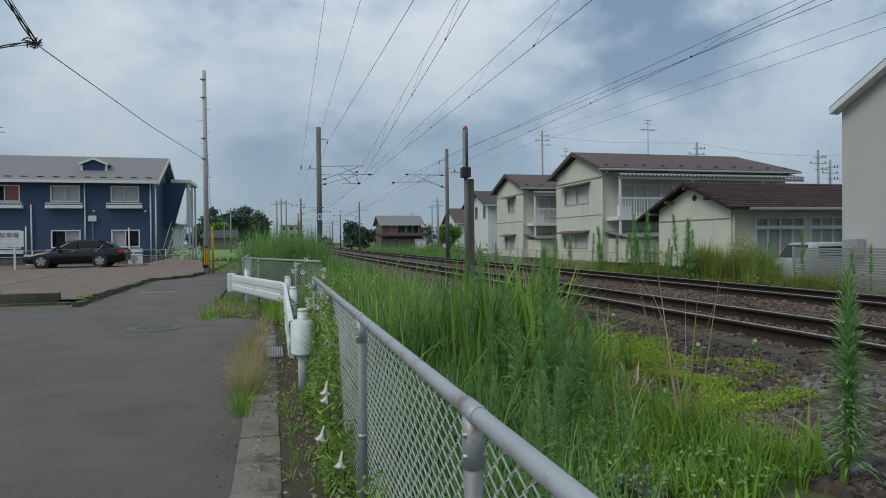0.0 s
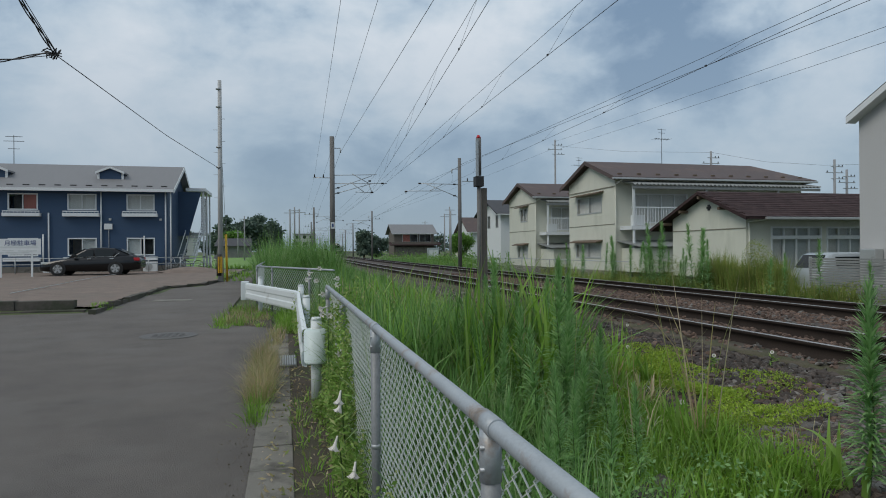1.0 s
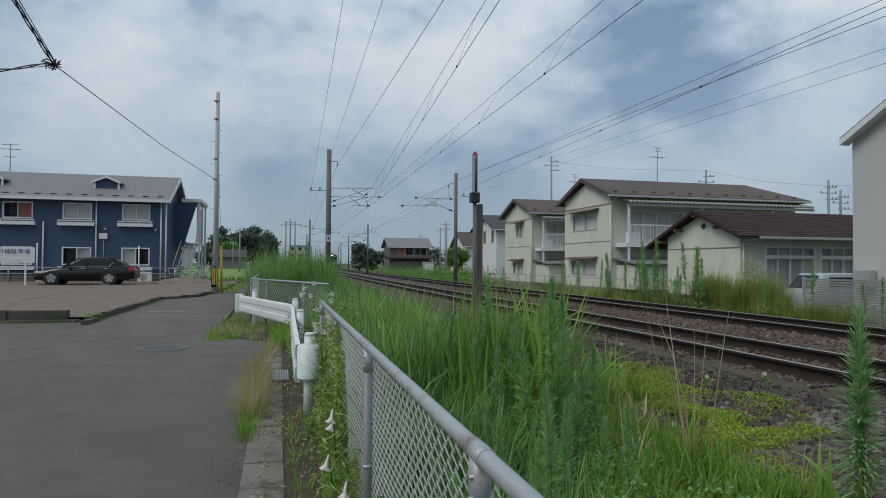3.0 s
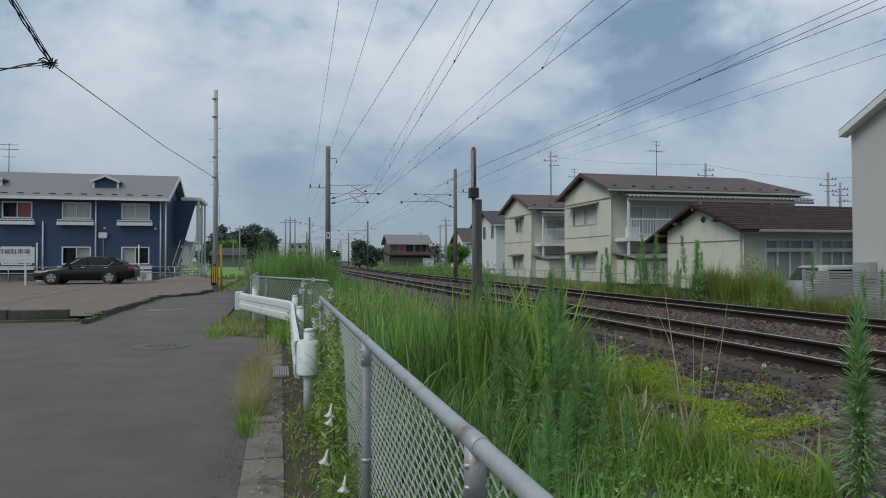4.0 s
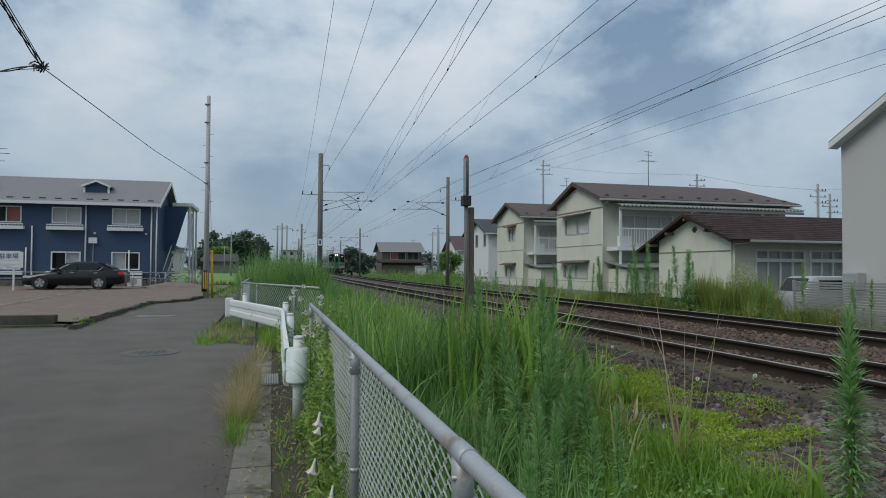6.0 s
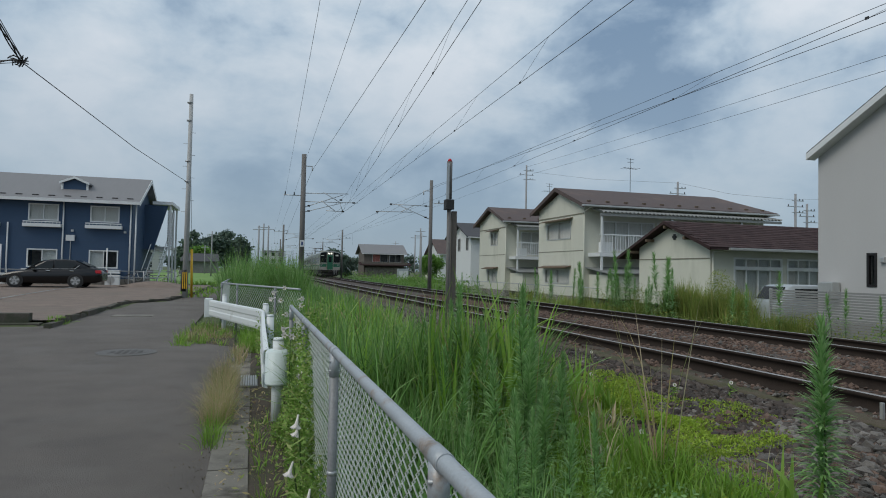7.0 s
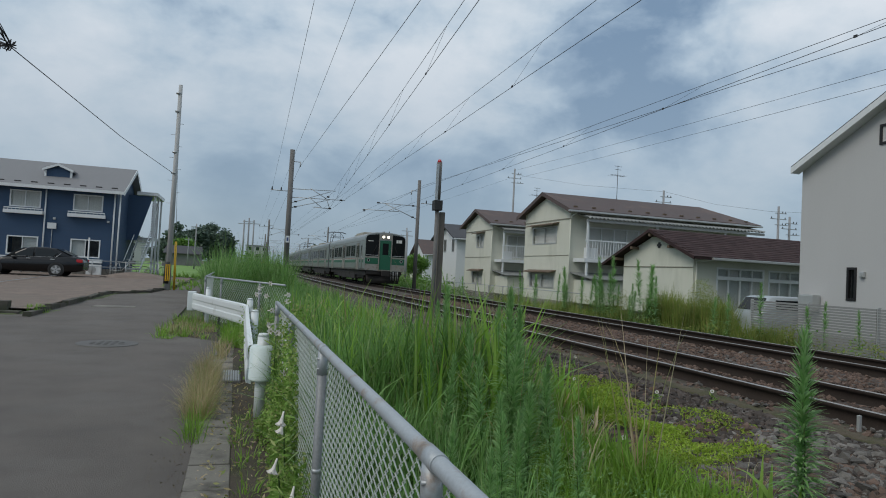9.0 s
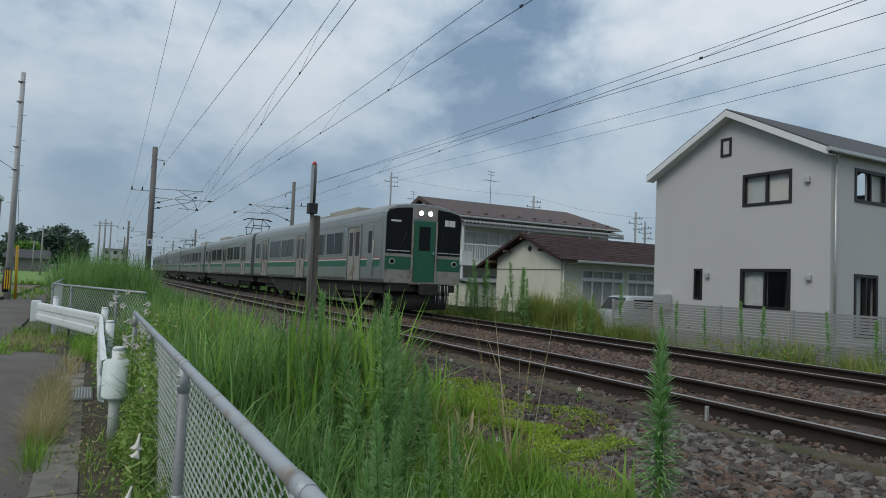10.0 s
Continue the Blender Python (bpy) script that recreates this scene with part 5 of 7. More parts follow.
def chain_link(x0, y0, x1, y1, z0, z1, pitch=0.043, r=0.003):
    """Woven wire: each wire zigzags upwards and hooks into the next one."""
    L = math.hypot(x1 - x0, y1 - y0)
    ux, uy = (x1 - x0) / L, (y1 - y0) / L
    n, m = int(L / pitch), int((z1 - z0) / (pitch * .8))
    k = np.arange(m + 1)
    co, fa = [], []
    for i in range(n):
        u = (i + .5) * pitch + np.where((k + i) % 2 == 0, -.52, .52) * pitch
        w = np.where((k + i) % 2 == 0, -.004, .004)
        z = z0 + k * pitch * .8
        px, py = x0 + ux * u - uy * w, y0 + uy * u + ux * w
        base = sum(len(c) for c in co)
        pts = np.stack([px, py, z], 1)
        ring = np.array([(math.cos(a), math.sin(a)) for a in (0, 2.094, 4.189)]) * r
        v = np.repeat(pts, 3, 0)
        off = np.tile(ring, (m + 1, 1))
        v[:, 0] += ux * off[:, 0] - uy * off[:, 1]
        v[:, 1] += uy * off[:, 0] + ux * off[:, 1]
        co.append(v)
        s = base + np.arange(m)[:, None] * 3
        for a in range(3):
            b = (a + 1) % 3
            fa.append(np.concatenate([s + a, s + b, s + b + 3, s + a + 3], 1))
    return np.concatenate(co), np.concatenate(fa)


def mesh_fence(pts, posts, label, dense=1.0):
    f = thing("chain_link_fence", (*pts[0][:2], 0), label, "fence")
    for a, b in zip(pts, pts[1:]):
        rail = part("top_rail", tube(bmesh.new(), a, b, .0215, n=16), M["fencerail"], f, "weathered grey pipe rail with rust spots")
        za, zb = ground_z(a[0], a[1]) + .06, a[2] - .03
        co, fa = chain_link(a[0] + .03, a[1], b[0] + .03, b[1], za, zb, .043 * dense, .003 * min(dense, 1.6))
        co = co - np.array(BASE[f])
        o = arrays("wire_mesh", co, fa, M["mesh"], f)
        o["kind"] = "stuff"
        part("bottom_wire", tube(bmesh.new(), (a[0] + .03, a[1], za + .02), (b[0] + .03, b[1], za + .02), .003, n=5), M["galv"], f)
    for p in posts:
        g = ground_z(p[0], p[1])
        po = part("post", tube(bmesh.new(), (p[0], p[1], g - .1), (p[0], p[1], p[2] - .02), .0235, n=14), M["postgrey"], f)
        part("clamp", tube(bmesh.new(), (p[0], p[1], g + .55), (p[0], p[1], g + .572), .0255, n=12), M["galv"], po)
        part("sleeve_joint", tube(bmesh.new(), (p[0], p[1] - .055, p[2]), (p[0], p[1] + .055, p[2]), .0245, n=16), M["fencerail"], po)
        for dz in (.05, .1):
            part("bolt", tube(bmesh.new(), (p[0] - .03, p[1] - .012, p[2] - dz), (p[0] + .03, p[1] - .012, p[2] - dz), .006, n=6), M["galv"], po)
        part("neck", tube(bmesh.new(), (p[0], p[1], p[2] - .13), (p[0], p[1], p[2] - .01), .0262, n=14), M["fencerail"], po)
    return f


mesh_fence([(FX, -2.6, FZ), (FX, 7.32, FZ)], [(FX, y, FZ) for y in (-.55, 1.43, 3.40, 5.38, 7.30)], "waist-high chain-link fence with weathered grey pipe top rail")
mesh_fence([(.95, 13.5, 1.17), (-.76, 18.2, 1.17), (-.72, 24.0, 1.2)], [(.5, 14.75, 1.17), (-.34, 17.05, 1.17), (-.76, 18.2, 1.17), (-.74, 21, 1.18)], "chain-link fence that turns the corner behind the guard rail", 1.5)

mesh_fence([(15.7, 27.5, .95), (15.7, 54.0, .95)], [(15.7, 27.6 + 2.4 * i, .95) for i in range(12)], "low wire mesh fence before the flats", 2.6)
stake = thing("marker_stake", (5.48, 4.55, .35), "short white marker stake beside the rail", "stake")
part("shaft", boxed(5.465, 5.495, 4.535, 4.565, .25, .49, bevel=.004), M["sash"], stake)

# guard rail: white corrugated beam on pipe posts, with a sleeve over its end
gr = thing("guard_rail", (.2, 10, 0), "white steel guard rail with a rounded end sleeve", "guard rail")
prof = [(0, .31), (.04, .325), (.05, .36), (.05, .45), (.034, .48), (.034, .55), (.05, .58), (.05, .67), (.04, .705), (0, .72)]
path = [(.19, 7.1), (.2, 9.5), (.24, 13.0), (.18, 13.55), (-1.0, 17.45)]
bm = bmesh.new()
rings = []
for i, (x, y) in enumerate(path):
    a, b = path[max(0, i - 1)], path[min(len(path) - 1, i + 1)]
    d = Vector((b[0] - a[0], b[1] - a[1])).normalized()
    nx, ny = -d.y, d.x
    rings.append([bm.verts.new((x + nx * w, y + ny * w, z + (.02 if y < 8 else .05))) for w, z in prof] + [bm.verts.new((x + nx * (w - .012), y + ny * (w - .012), z + (.02 if y < 8 else .05))) for w, z in prof[::-1]])
for p, q in zip(rings, rings[1:]):
    for i in range(len(p)):
        j = (i + 1) % len(p)
        bm.faces.new((p[i], p[j], q[j], q[i]))
bm.faces.new(rings[0])
bm.faces.new(rings[-1][::-1])
part("beam", fix(bm), M["whitesteel"], gr)
for x, y in ((.295, 6.99), (.30, 10.4), (.28, 13.2), (-.62, 16.75)):
    po = part("post", tube(bmesh.new(), (x, y, -.1), (x, y, .84 + road_z(y)), .057, n=18), M["whitesteel"], gr)
    part("post_cap", tube(bmesh.new(), (x, y, .84 + road_z(y)), (x, y, .87 + road_z(y)), .06, .045, 18), M["whitesteel"], po)
    part("bracket", boxed(x - .1, x - .04, y - .05, y + .05, .42 + road_z(y), .64 + road_z(y)), M["galv"], po)
part("far_end_sleeve", boxed(-1.12, -.93, 17.3, 17.62, .33, .80, bevel=.03), M["whitesteel"], gr)
sl = bmesh.new()
for z0, z1, r0, r1 in ((.385, .41, .1, .12), (.41, .725, .12, .12), (.725, .75, .12, .1)):
    tube(sl, (.287, 6.97, z0), (.287, 6.97, z1), r0, r1, 26, caps=True)
bmesh.ops.remove_doubles(sl, verts=sl.verts, dist=.001)
part("end_sleeve", sl, M["sleeve"], gr, "pale rounded end sleeve")

# poles
def pole(name, x, y, z0, z1, r0, r1, mat, label):
    p = thing(name, (x, y, z0), label, "pole")
    part("shaft", tube(bmesh.new(), (x, y, z0 - .3), (x, y, z1), r0, r1, 18), mat, p)
    return p


p1 = pole("utility_pole", -2.81, 30.6, .2, 9.21, .125, .08, M["poledusk"], "slim grey concrete utility pole with a yellow and black guard")
part("warning_wrap", tube(bmesh.new(), (-2.85, 30.6, .5), (-2.85, 30.6, 1.45), .142, .14, 18), M["black"], p1)
for i in range(3):
    part("warning_stripe", boxed(-2.92 + i * .075, -2.88 + i * .075, 30.44, 30.465, .62, 1.35), M["yellow"], p1)
part("stay_guard", tube(bmesh.new(), (-2.56, 30.9, .15), (-2.60, 30.8, 2.35), .05, n=10), M["yellow"], p1, "yellow tube over the stay wire")
part("stay_wire", tube(bmesh.new(), (-2.60, 30.8, 2.35), (-2.85, 30.6, 8.6), .008, n=5), M["wiregrey"], p1)
for z in (5.3, 6.2, 8.0, 8.8):
    part("band", tube(bmesh.new(), (-2.85, 30.6, z), (-2.85, 30.6, z + .06), .125, n=14), M["galv"], p1)
for i in range(8):
    s = 1 if i % 2 else -1
    part("step_bolt", tube(bmesh.new(), (-2.83, 30.6, 4 + i * .5), (-2.83 + s * .25, 30.6, 4 + i * .5), .01, n=5), M["galv"], p1)


def catenary_pole(x, y, top, side, near=True):
    bx = bend(y)
    x += bx
    p = pole("catenary_pole", x, y, .2, top, .19 if near else .15, .16 if near else .12, M["poledark"], "weathered concrete railway pole carrying contact wire brackets")
    s = side
    br = bmesh.new()
    arms = ((0, 6.8, 3.1, 6.9), (0, 6.22, 3.8, 6.3), (0, 5.79, 2.75, 6.82), (0, 5.47, 2.76, 6.27), (1.37, 6.93, 2.56, 6.26), (1.26, 6.33, 2.17, 5.69), (1.58, 5.67, 2.77, 5.63), (2.5, 6.3, 2.75, 5.65))
    if not near:
        arms = ((0, 6.38, 3.1, 6.4), (1.4, 5.88, 4.1, 5.84), (0, 5.39, 2.5, 6.38), (1.2, 6.42, 2.3, 5.85), (4.0, 5.84, 4.0, 5.65))
    for a, z0, b, z1 in arms:
        tube(br, (x + s * a, y, z0), (x + s * b, y, z1), .027, n=6)
    part("bracket", br, M["galv"], p)
    for L, z in ((2.6, 6.45), (3.5, 6.29), (2.75, 5.65), (.4, 5.94), (.4, 5.58)) if near else ((3.0, 6.4), (4.0, 5.8), (.4, 5.55), (.4, 6.38)):
        part("insulator", tube(bmesh.new(), (x + s * L - .09, y, z), (x + s * L + .09, y, z), .055, n=8), M["under"], p)
    ca = part("cross_arm", tube(bmesh.new(), (x + .2, y, 6.62), (x - s * 1.3, y, 6.62), .03, n=6), M["galv"], p)
    for L in (.6, 1.2):
        part("line_insulator", tube(bmesh.new(), (x - s * L, y, 6.65), (x - s * L, y, 6.85), .05, .03, 8), M["under"], ca)
    tb = tube(bmesh.new(), (x, y, top - .8), (x + s * .58, y, top - .8), .03, n=6)
    tube(tb, (x + s * .58, y, top - .8), (x + s * .58, y, top - 1.12), .04, n=6)
    part("top_bracket", tb, M["galv"], p)
    if near:
        part("plate", boxed(x - .13, x + .13, y - .235, y - .205, 3.1, 3.55), M["white"], p, "small white plate with dark marks")
        part("plate_bar", boxed(x - .06, x + .06, y - .242, y - .236, 3.2, 3.45), M["signblue"], p)
        part("base_collar", boxed(x - .3, x + .3, y - .3, y + .3, .1, .95), M["concrete"], p)
    return p


catenary_pole(3.14, 45.6, 9.48, 1)
catenary_pole(12.42, 46.2, 8.3, -1, False)
for i in range(1, 6):
    catenary_pole(3.2, 45.6 + 46 * i, 7.6, 1, False)
    catenary_pole(12.55, 58 + 46 * i, 7.9, -1, False)
for x, y, z in ((.58, 80, 6.6), (1.12, 80.5, 6.9), (1.75, 84, 6.9), (20.4, 80, 6.5), (22.3, 88, 7.6), (24.0, 98, 7.2), (31.6, 148, 8.4), (-5.8, 100, 6.8), (-9.4, 140, 6)):
    po = pole("utility_pole", x, y, .2, z, .12, .08, M["distpole"], "distant grey utility pole beside the line")
    part("cross_arm", boxed(x - .7, x + .7, y - .05, y + .05, z - .5, z - .42), M["galv"], po)
for x, y, z in ((26.0, 60.0, 12.4), (33.07, 45.5, 9.3), (39.5, 40.0, 8.05), (41.1, 40.5, 7.4)):
    po = pole("utility_pole", x, y, .3, z, .11, .08, M["distpole"], "grey utility pole with cross arms behind the houses")
    for k, dz in enumerate((.5, .95, 1.4)):
        ar = part("cross_arm", boxed(x - (.75 if k % 2 else .3), x + (.75 if k < 2 else 1.0), y - .04, y + .04, z - dz - .05, z - dz), M["galv"], po)
        for dx in (.4, .7) if k % 2 == 0 else (-.65, .65):
            part("insulator", tube(bmesh.new(), (x + dx, y, z - dz), (x + dx, y, z - dz + .13), .04, .025, 8), M["under"], ar)

# warning signal mast and an old square post before the near track
sm = thing("signal_mast", (4.27, 14.2, .25), "warning lamp tube with red cap on a steel mast", "signal")
part("mast", tube(bmesh.new(), (4.27, 14.2, .1), (4.27, 14.2, 3.2), .045, n=12), M["poledark"], sm)
part("lamp_tube", tube(bmesh.new(), (4.27, 14.2, 3.25), (4.27, 14.2, 4.1), .062, n=16), M["poledark"], sm, "dark ribbed lamp tube")
part("bracket", boxed(4.18, 4.24, 14.1, 14.13, 3.2, 4.05), M["galv"], sm)
part("cap", tube(bmesh.new(), (4.27, 14.2, 4.1), (4.27, 14.2, 4.17), .06, .03, 16), M["taillight"], sm)
part("relay_box", boxed(4.17, 4.36, 14.08, 14.3, 3.0, 3.23, bevel=.012), M["black"], sm)
sp = thing("square_post", (4.42, 14.3, .2), "weathered brown square concrete post beside the signal mast", "post")
part("shaft", boxed(4.36, 4.48, 14.24, 14.36, .05, 2.98, bevel=.012), M["polebrown"], sp)

# wires
def wire(name, pts, r, label, mat="wire", sag=0.0, n=5):
    out = []
    for a, b in zip(pts, pts[1:]):
        a, b = Vector(a), Vector(b)
        k = max(2, int((b - a).length / 8))
        for i in range(k):
            f = i / k
            out.append(a.lerp(b, f) - Vector((0, 0, 4 * sag * f * (1 - f))))
    out.append(Vector(pts[-1]))
    bm = bmesh.new()
    pipe(bm, out, r, n)
    bmesh.ops.remove_doubles(bm, verts=bm.verts, dist=.0005)
    return solid(name, bm, M[mat], label, "cable", "structure")


def run(x, z, y0=45.6, step=46, k=6):
    return [(x + bend(y0 + step * i), y0 + step * i, z) for i in range(1, k)]


wire("feeder_wire", [(.0, -25, 6.8), (1.14, 13.4, 6.8), (2.0, 45.6, 6.8)] + run(2.0, 6.6), .0048, "thin overhead feeder wire beside the railway")
wire("feeder_wire", [(.9, -25, 6.8), (1.9, 13.4, 6.8), (2.6, 45.6, 6.8)] + run(2.6, 6.6), .0048, "thin overhead feeder wire beside the railway")
wire("ground_wire", [(4.3, -25, 8.4), (3.74, 45.6, 8.38)] + run(3.7, 6.6), .009, "overhead ground wire along the pole tops")


def catenary(name, pa, pb, za, zb, near, far):
    """Messenger and contact wire with droppers between them; near and far: how far the contact wire stands aside."""
    (xa, ya), (xb, yb) = pa, pb
    c = thing(name, (xa, ya, 0), "overhead contact wire hung from a messenger wire", "overhead line", "overhead lines", "structure")
    w = bmesh.new()
    pipe(w, [(xa, ya, za), (xb, yb, za)] + run(xb, za), .006, 5)
    part("messenger_wire", w, M["wire"], c)
    w = bmesh.new()
    pipe(w, [(xa + near, ya, zb), (xb + far, yb, zb)] + run(xb + far, zb), .006, 5)
    part("contact_wire", w, M["wire"], c)
    for i in range(14):
        f = (i + .5) / 14
        x, y = xa + (xb - xa) * f, ya + (yb - ya) * f
        xc = x + near + (far - near) * f
        part("dropper", tube(bmesh.new(), (x, y, za), (xc, y, zb), .003, n=4), M["wiregrey"], c)
        part("clip", boxed(xc - .01, xc + .01, y - .03, y + .03, zb - .01, zb + .03), M["wire"], c)
    return c


catenary("overhead_line", (5.14, -25), (6.84, 45.6), 6.75, 5.65, -.52, -.79)
catenary("overhead_line", (1.34, -25), (6.05, 45.6), 6.75, 5.65, -.72, -.14)
catenary("overhead_line", (11.12, -25), (9.70, 45.6), 6.4, 5.65, -2.83, .27)
wire("feeder_wire", [(16.92, -25, 7.9), (12.8, 46.2, 7.95)] + run(12.8, 6.9), .009, "overhead feeder wire on the far side")
for a, b in (((15.9, -6, 7.24), (25.95, 60, 12.2)), ((15.9, -6, 6.93), (26.7, 60, 11.6))):
    wire("power_line", [a, b], .008, "power line running to a utility pole", sag=.12)
wire("power_line", [(26.0, 60, 11.8), (33.2, 45.5, 9.2), (38.6, 40, 7.6), (60, 30, 8)], .008, "power line between utility poles", "wiregrey", .25)
wire("power_line", [(26.0, 60, 11.6), (15.3, 105, 7.6), (20.4, 140, 7)], .008, "power line between utility poles", "wiregrey", .3)
N = Vector((-4.7, 15.3, 5.75))
def twisted(a, b, strands, amp, r, label):
    """Loose strands wound round one another."""
    a, b = Vector(a), Vector(b)
    bm = bmesh.new()
    n = 46
    for s in range(strands):
        pts = []
        for i in range(n + 1):
            f = i / n
            w = f * 34 + s * 2.1
            pts.append(a.lerp(b, f) + Vector((math.cos(w) * amp, math.sin(w * .7) * amp, math.sin(w) * amp - .3 * f * (1 - f))))
        for p, q in zip(pts, pts[1:]):
            tube(bm, p, q, r, n=5, caps=False)
    bmesh.ops.remove_doubles(bm, verts=bm.verts, dist=.0005)
    return solid("cable_bundle", bm, M["wire"], label, "cable", "structure")


twisted(N, N + 7 * Vector((-.3, -1.1, .8)), 3, .035, .014, "loosely twisted black bundle of telephone cables")
twisted(N + Vector((-.12, -.1, 0)), N + 7 * Vector((-.95, .18, -.12)), 2, .03, .014, "loosely twisted black bundle of telephone cables")
wire("service_wire", [N + 7 * Vector((-.3, -1.1, .83)), N + Vector((.02, 0, .05))], .009, "thin black service cable")
wire("service_wire", [N, (-2.8, 30.5, 5.25)], .011, "thin service cable to the utility pole", "wiregrey", .12)
wire("service_wire", [N + Vector((-9, 1.5, -.8)), N], .008, "thin service cable", "wiregrey", .1)
knot = bmesh.new()
for i in range(14):
    a = Vector((random.uniform(-.3, .12), random.uniform(-.25, .25), random.uniform(-.12, .22)))
    b = Vector((random.uniform(-.3, .12), random.uniform(-.25, .25), random.uniform(-.12, .22)))
    tube(knot, N + a * .8, N + b * .8, .012, n=6)
solid("cable_joint", knot, M["wire"], "tangled black cable joint and closure", "cable joint")

# ---- vehicles and small things on the other ground ----
def wheel(name, x, y, z, r, parent, side):
    w = part(name, tube(bmesh.new(), (x, y - .1, z), (x, y + .1, z), r, r, 26), M["rubber"], parent)
    part("rim", tube(bmesh.new(), (x, y + side * .1, z), (x, y + side * .108, z), r * .72, r * .7, 24), M["fencepost"], w)
    for i in range(5):
        a = 2 * math.pi * i / 5 + .3
        d = Vector((math.cos(a), 0, math.sin(a)))
        q = Vector((-d.z, 0, d.x))
        c = Vector((x, y + side * .109, z))
        part("spoke", fix(slab(bmesh.new(), [c + d * .02 + q * .035, c + d * r * .68 + q * .055, c + d * r * .68 - q * .055, c + d * .02 - q * .035], (0, side * .012, 0))), M["alloy"], w)
    return w


def sedan(cx, cy, z):
    """Nose towards -x."""
    c = thing("car", (cx, cy, z), "glossy dark brown saloon car parked on the gravel", "car")
    #      x from nose, half width, belt z, bottom z
    secs = [(0.0, .55, .52, .30), (.06, .74, .60, .24), (.35, .84, .70, .20), (1.0, .90, .83, .19), (1.55, .92, .90, .19), (2.5, .925, .94, .19), (3.4, .925, .97, .19), (4.1, .91, 1.0, .20), (4.6, .86, 1.0, .24), (4.86, .78, .93, .30), (4.94, .66, .74, .36)]
    rings = []
    for x, w, zt, zb in secs:
        zm = zb + (zt - zb) * .55
        rings.append([(cx - 2.47 + x, cy + s * ww, z + zz) for s, ww, zz in ((-1, w * .9, zb), (-1, w, zb + .1), (-1, w * 1.01, zm), (-1, w * .97, zt - .05), (-1, w * .86, zt), (1, w * .86, zt), (1, w * .97, zt - .05), (1, w * 1.01, zm), (1, w, zb + .1), (1, w * .9, zb))])
    body = part("body", loft(rings), M["carpaint"], c)
    #      greenhouse: x, half width at belt, half width at roof, roof z
    g = [(1.35, .78, .76, .90), (1.75, .80, .70, 1.13), (2.15, .82, .64, 1.36), (2.5, .83, .63, 1.44), (3.1, .83, .63, 1.455), (3.6, .82, .64, 1.40), (4.1, .78, .66, 1.20), (4.5, .74, .70, 1.0)]
    rings = []
    for x, wb, wt, zr in g:
        b0 = .88
        rings.append([(cx - 2.47 + x, cy + s * w, z + zz) for s, w, zz in ((-1, wb, b0), (-1, wt, max(zr - .06, b0 + .01)), (-1, wt * .9, max(zr, b0 + .015)), (1, wt * .9, max(zr, b0 + .015)), (1, wt, max(zr - .06, b0 + .01)), (1, wb, b0))])
    part("cabin", loft(rings), M["carpaint"], c)
    for s in (-1, 1):
        def side(name, pts, mat, d=.012):
            q = []
            for x, zz in pts:
                k = (zz - .9) / .5
                w = .835 - .19 * max(0, min(1, k))
                q.append((cx - 2.47 + x, cy + s * w, z + zz))
            return part(name, fix(slab(bmesh.new(), q, (0, s * d, 0))), M[mat], c)
        side("side_window", [(1.72, .96), (2.62, .97), (2.62, 1.36), (2.3, 1.34)], "carglass")
        side("side_window", [(2.70, .97), (3.55, .99), (3.72, 1.2), (3.45, 1.33), (2.70, 1.37)], "carglass")
        side("chrome_line", [(1.65, .935), (3.7, .965), (3.7, .973), (1.65, .943)], "sash", .014)
        side("chrome_line", [(3.68, .965), (3.88, 1.16), (3.86, 1.165), (3.66, .973)], "sash", .014)
        for hx in (2.35, 3.45):
            part("door_handle", boxed(cx - 2.47 + hx, cx - 2.47 + hx + .2, cy + s * .925 - .02, cy + s * .925 + .02, z + .83, z + .87, bevel=.008), M["chrome"], c)
        part("mirror", boxed(cx - 2.47 + 1.68, cx - 2.47 + 1.85, cy + s * .98 - .1, cy + s * .98 + .1, z + .95, z + 1.08, bevel=.03), M["carpaint"], c)
        part("tail_lamp", boxed(cx - 2.47 + 4.45, cx - 2.47 + 4.9, cy + s * .76 - .08, cy + s * .76 + .085, z + .74, z + .9, bevel=.03), M["taillight"], c)
        part("headlamp", boxed(cx - 2.47 + .12, cx - 2.47 + .6, cy + s * .76 - .07, cy + s * .76 + .09, z + .58, z + .7, bevel=.03), M["frosted"], c)
        for wx in (.95, 3.73):
            part("wheel_arch", tube(bmesh.new(), (cx - 2.47 + wx, cy + s * .80, z + .33), (cx - 2.47 + wx, cy + s * .938, z + .33), .375, .375, 26), M["black"], c)
            wheel("wheel", cx - 2.47 + wx, cy + s * .85, z + .325, .325, c, s)
    ws = slab(bmesh.new(), [(cx - 2.47 + 1.5, cy - .72, z + .99), (cx - 2.47 + 1.5, cy + .72, z + .99), (cx - 2.47 + 2.15, cy + .58, z + 1.37), (cx - 2.47 + 2.15, cy - .58, z + 1.37)], (-.015, 0, .02))
    part("windscreen", fix(ws), M["carglass"], c)
    rw = slab(bmesh.new(), [(cx - 2.47 + 3.62, cy - .58, z + 1.4), (cx - 2.47 + 3.62, cy + .58, z + 1.4), (cx - 2.47 + 4.35, cy + .68, z + 1.09), (cx - 2.47 + 4.35, cy - .68, z + 1.09)], (.015, 0, .02))
    part("rear_window", fix(rw), M["carglass"], c)
    return c


sedan(-10.12, 39.0, lot_z(39) + .02)

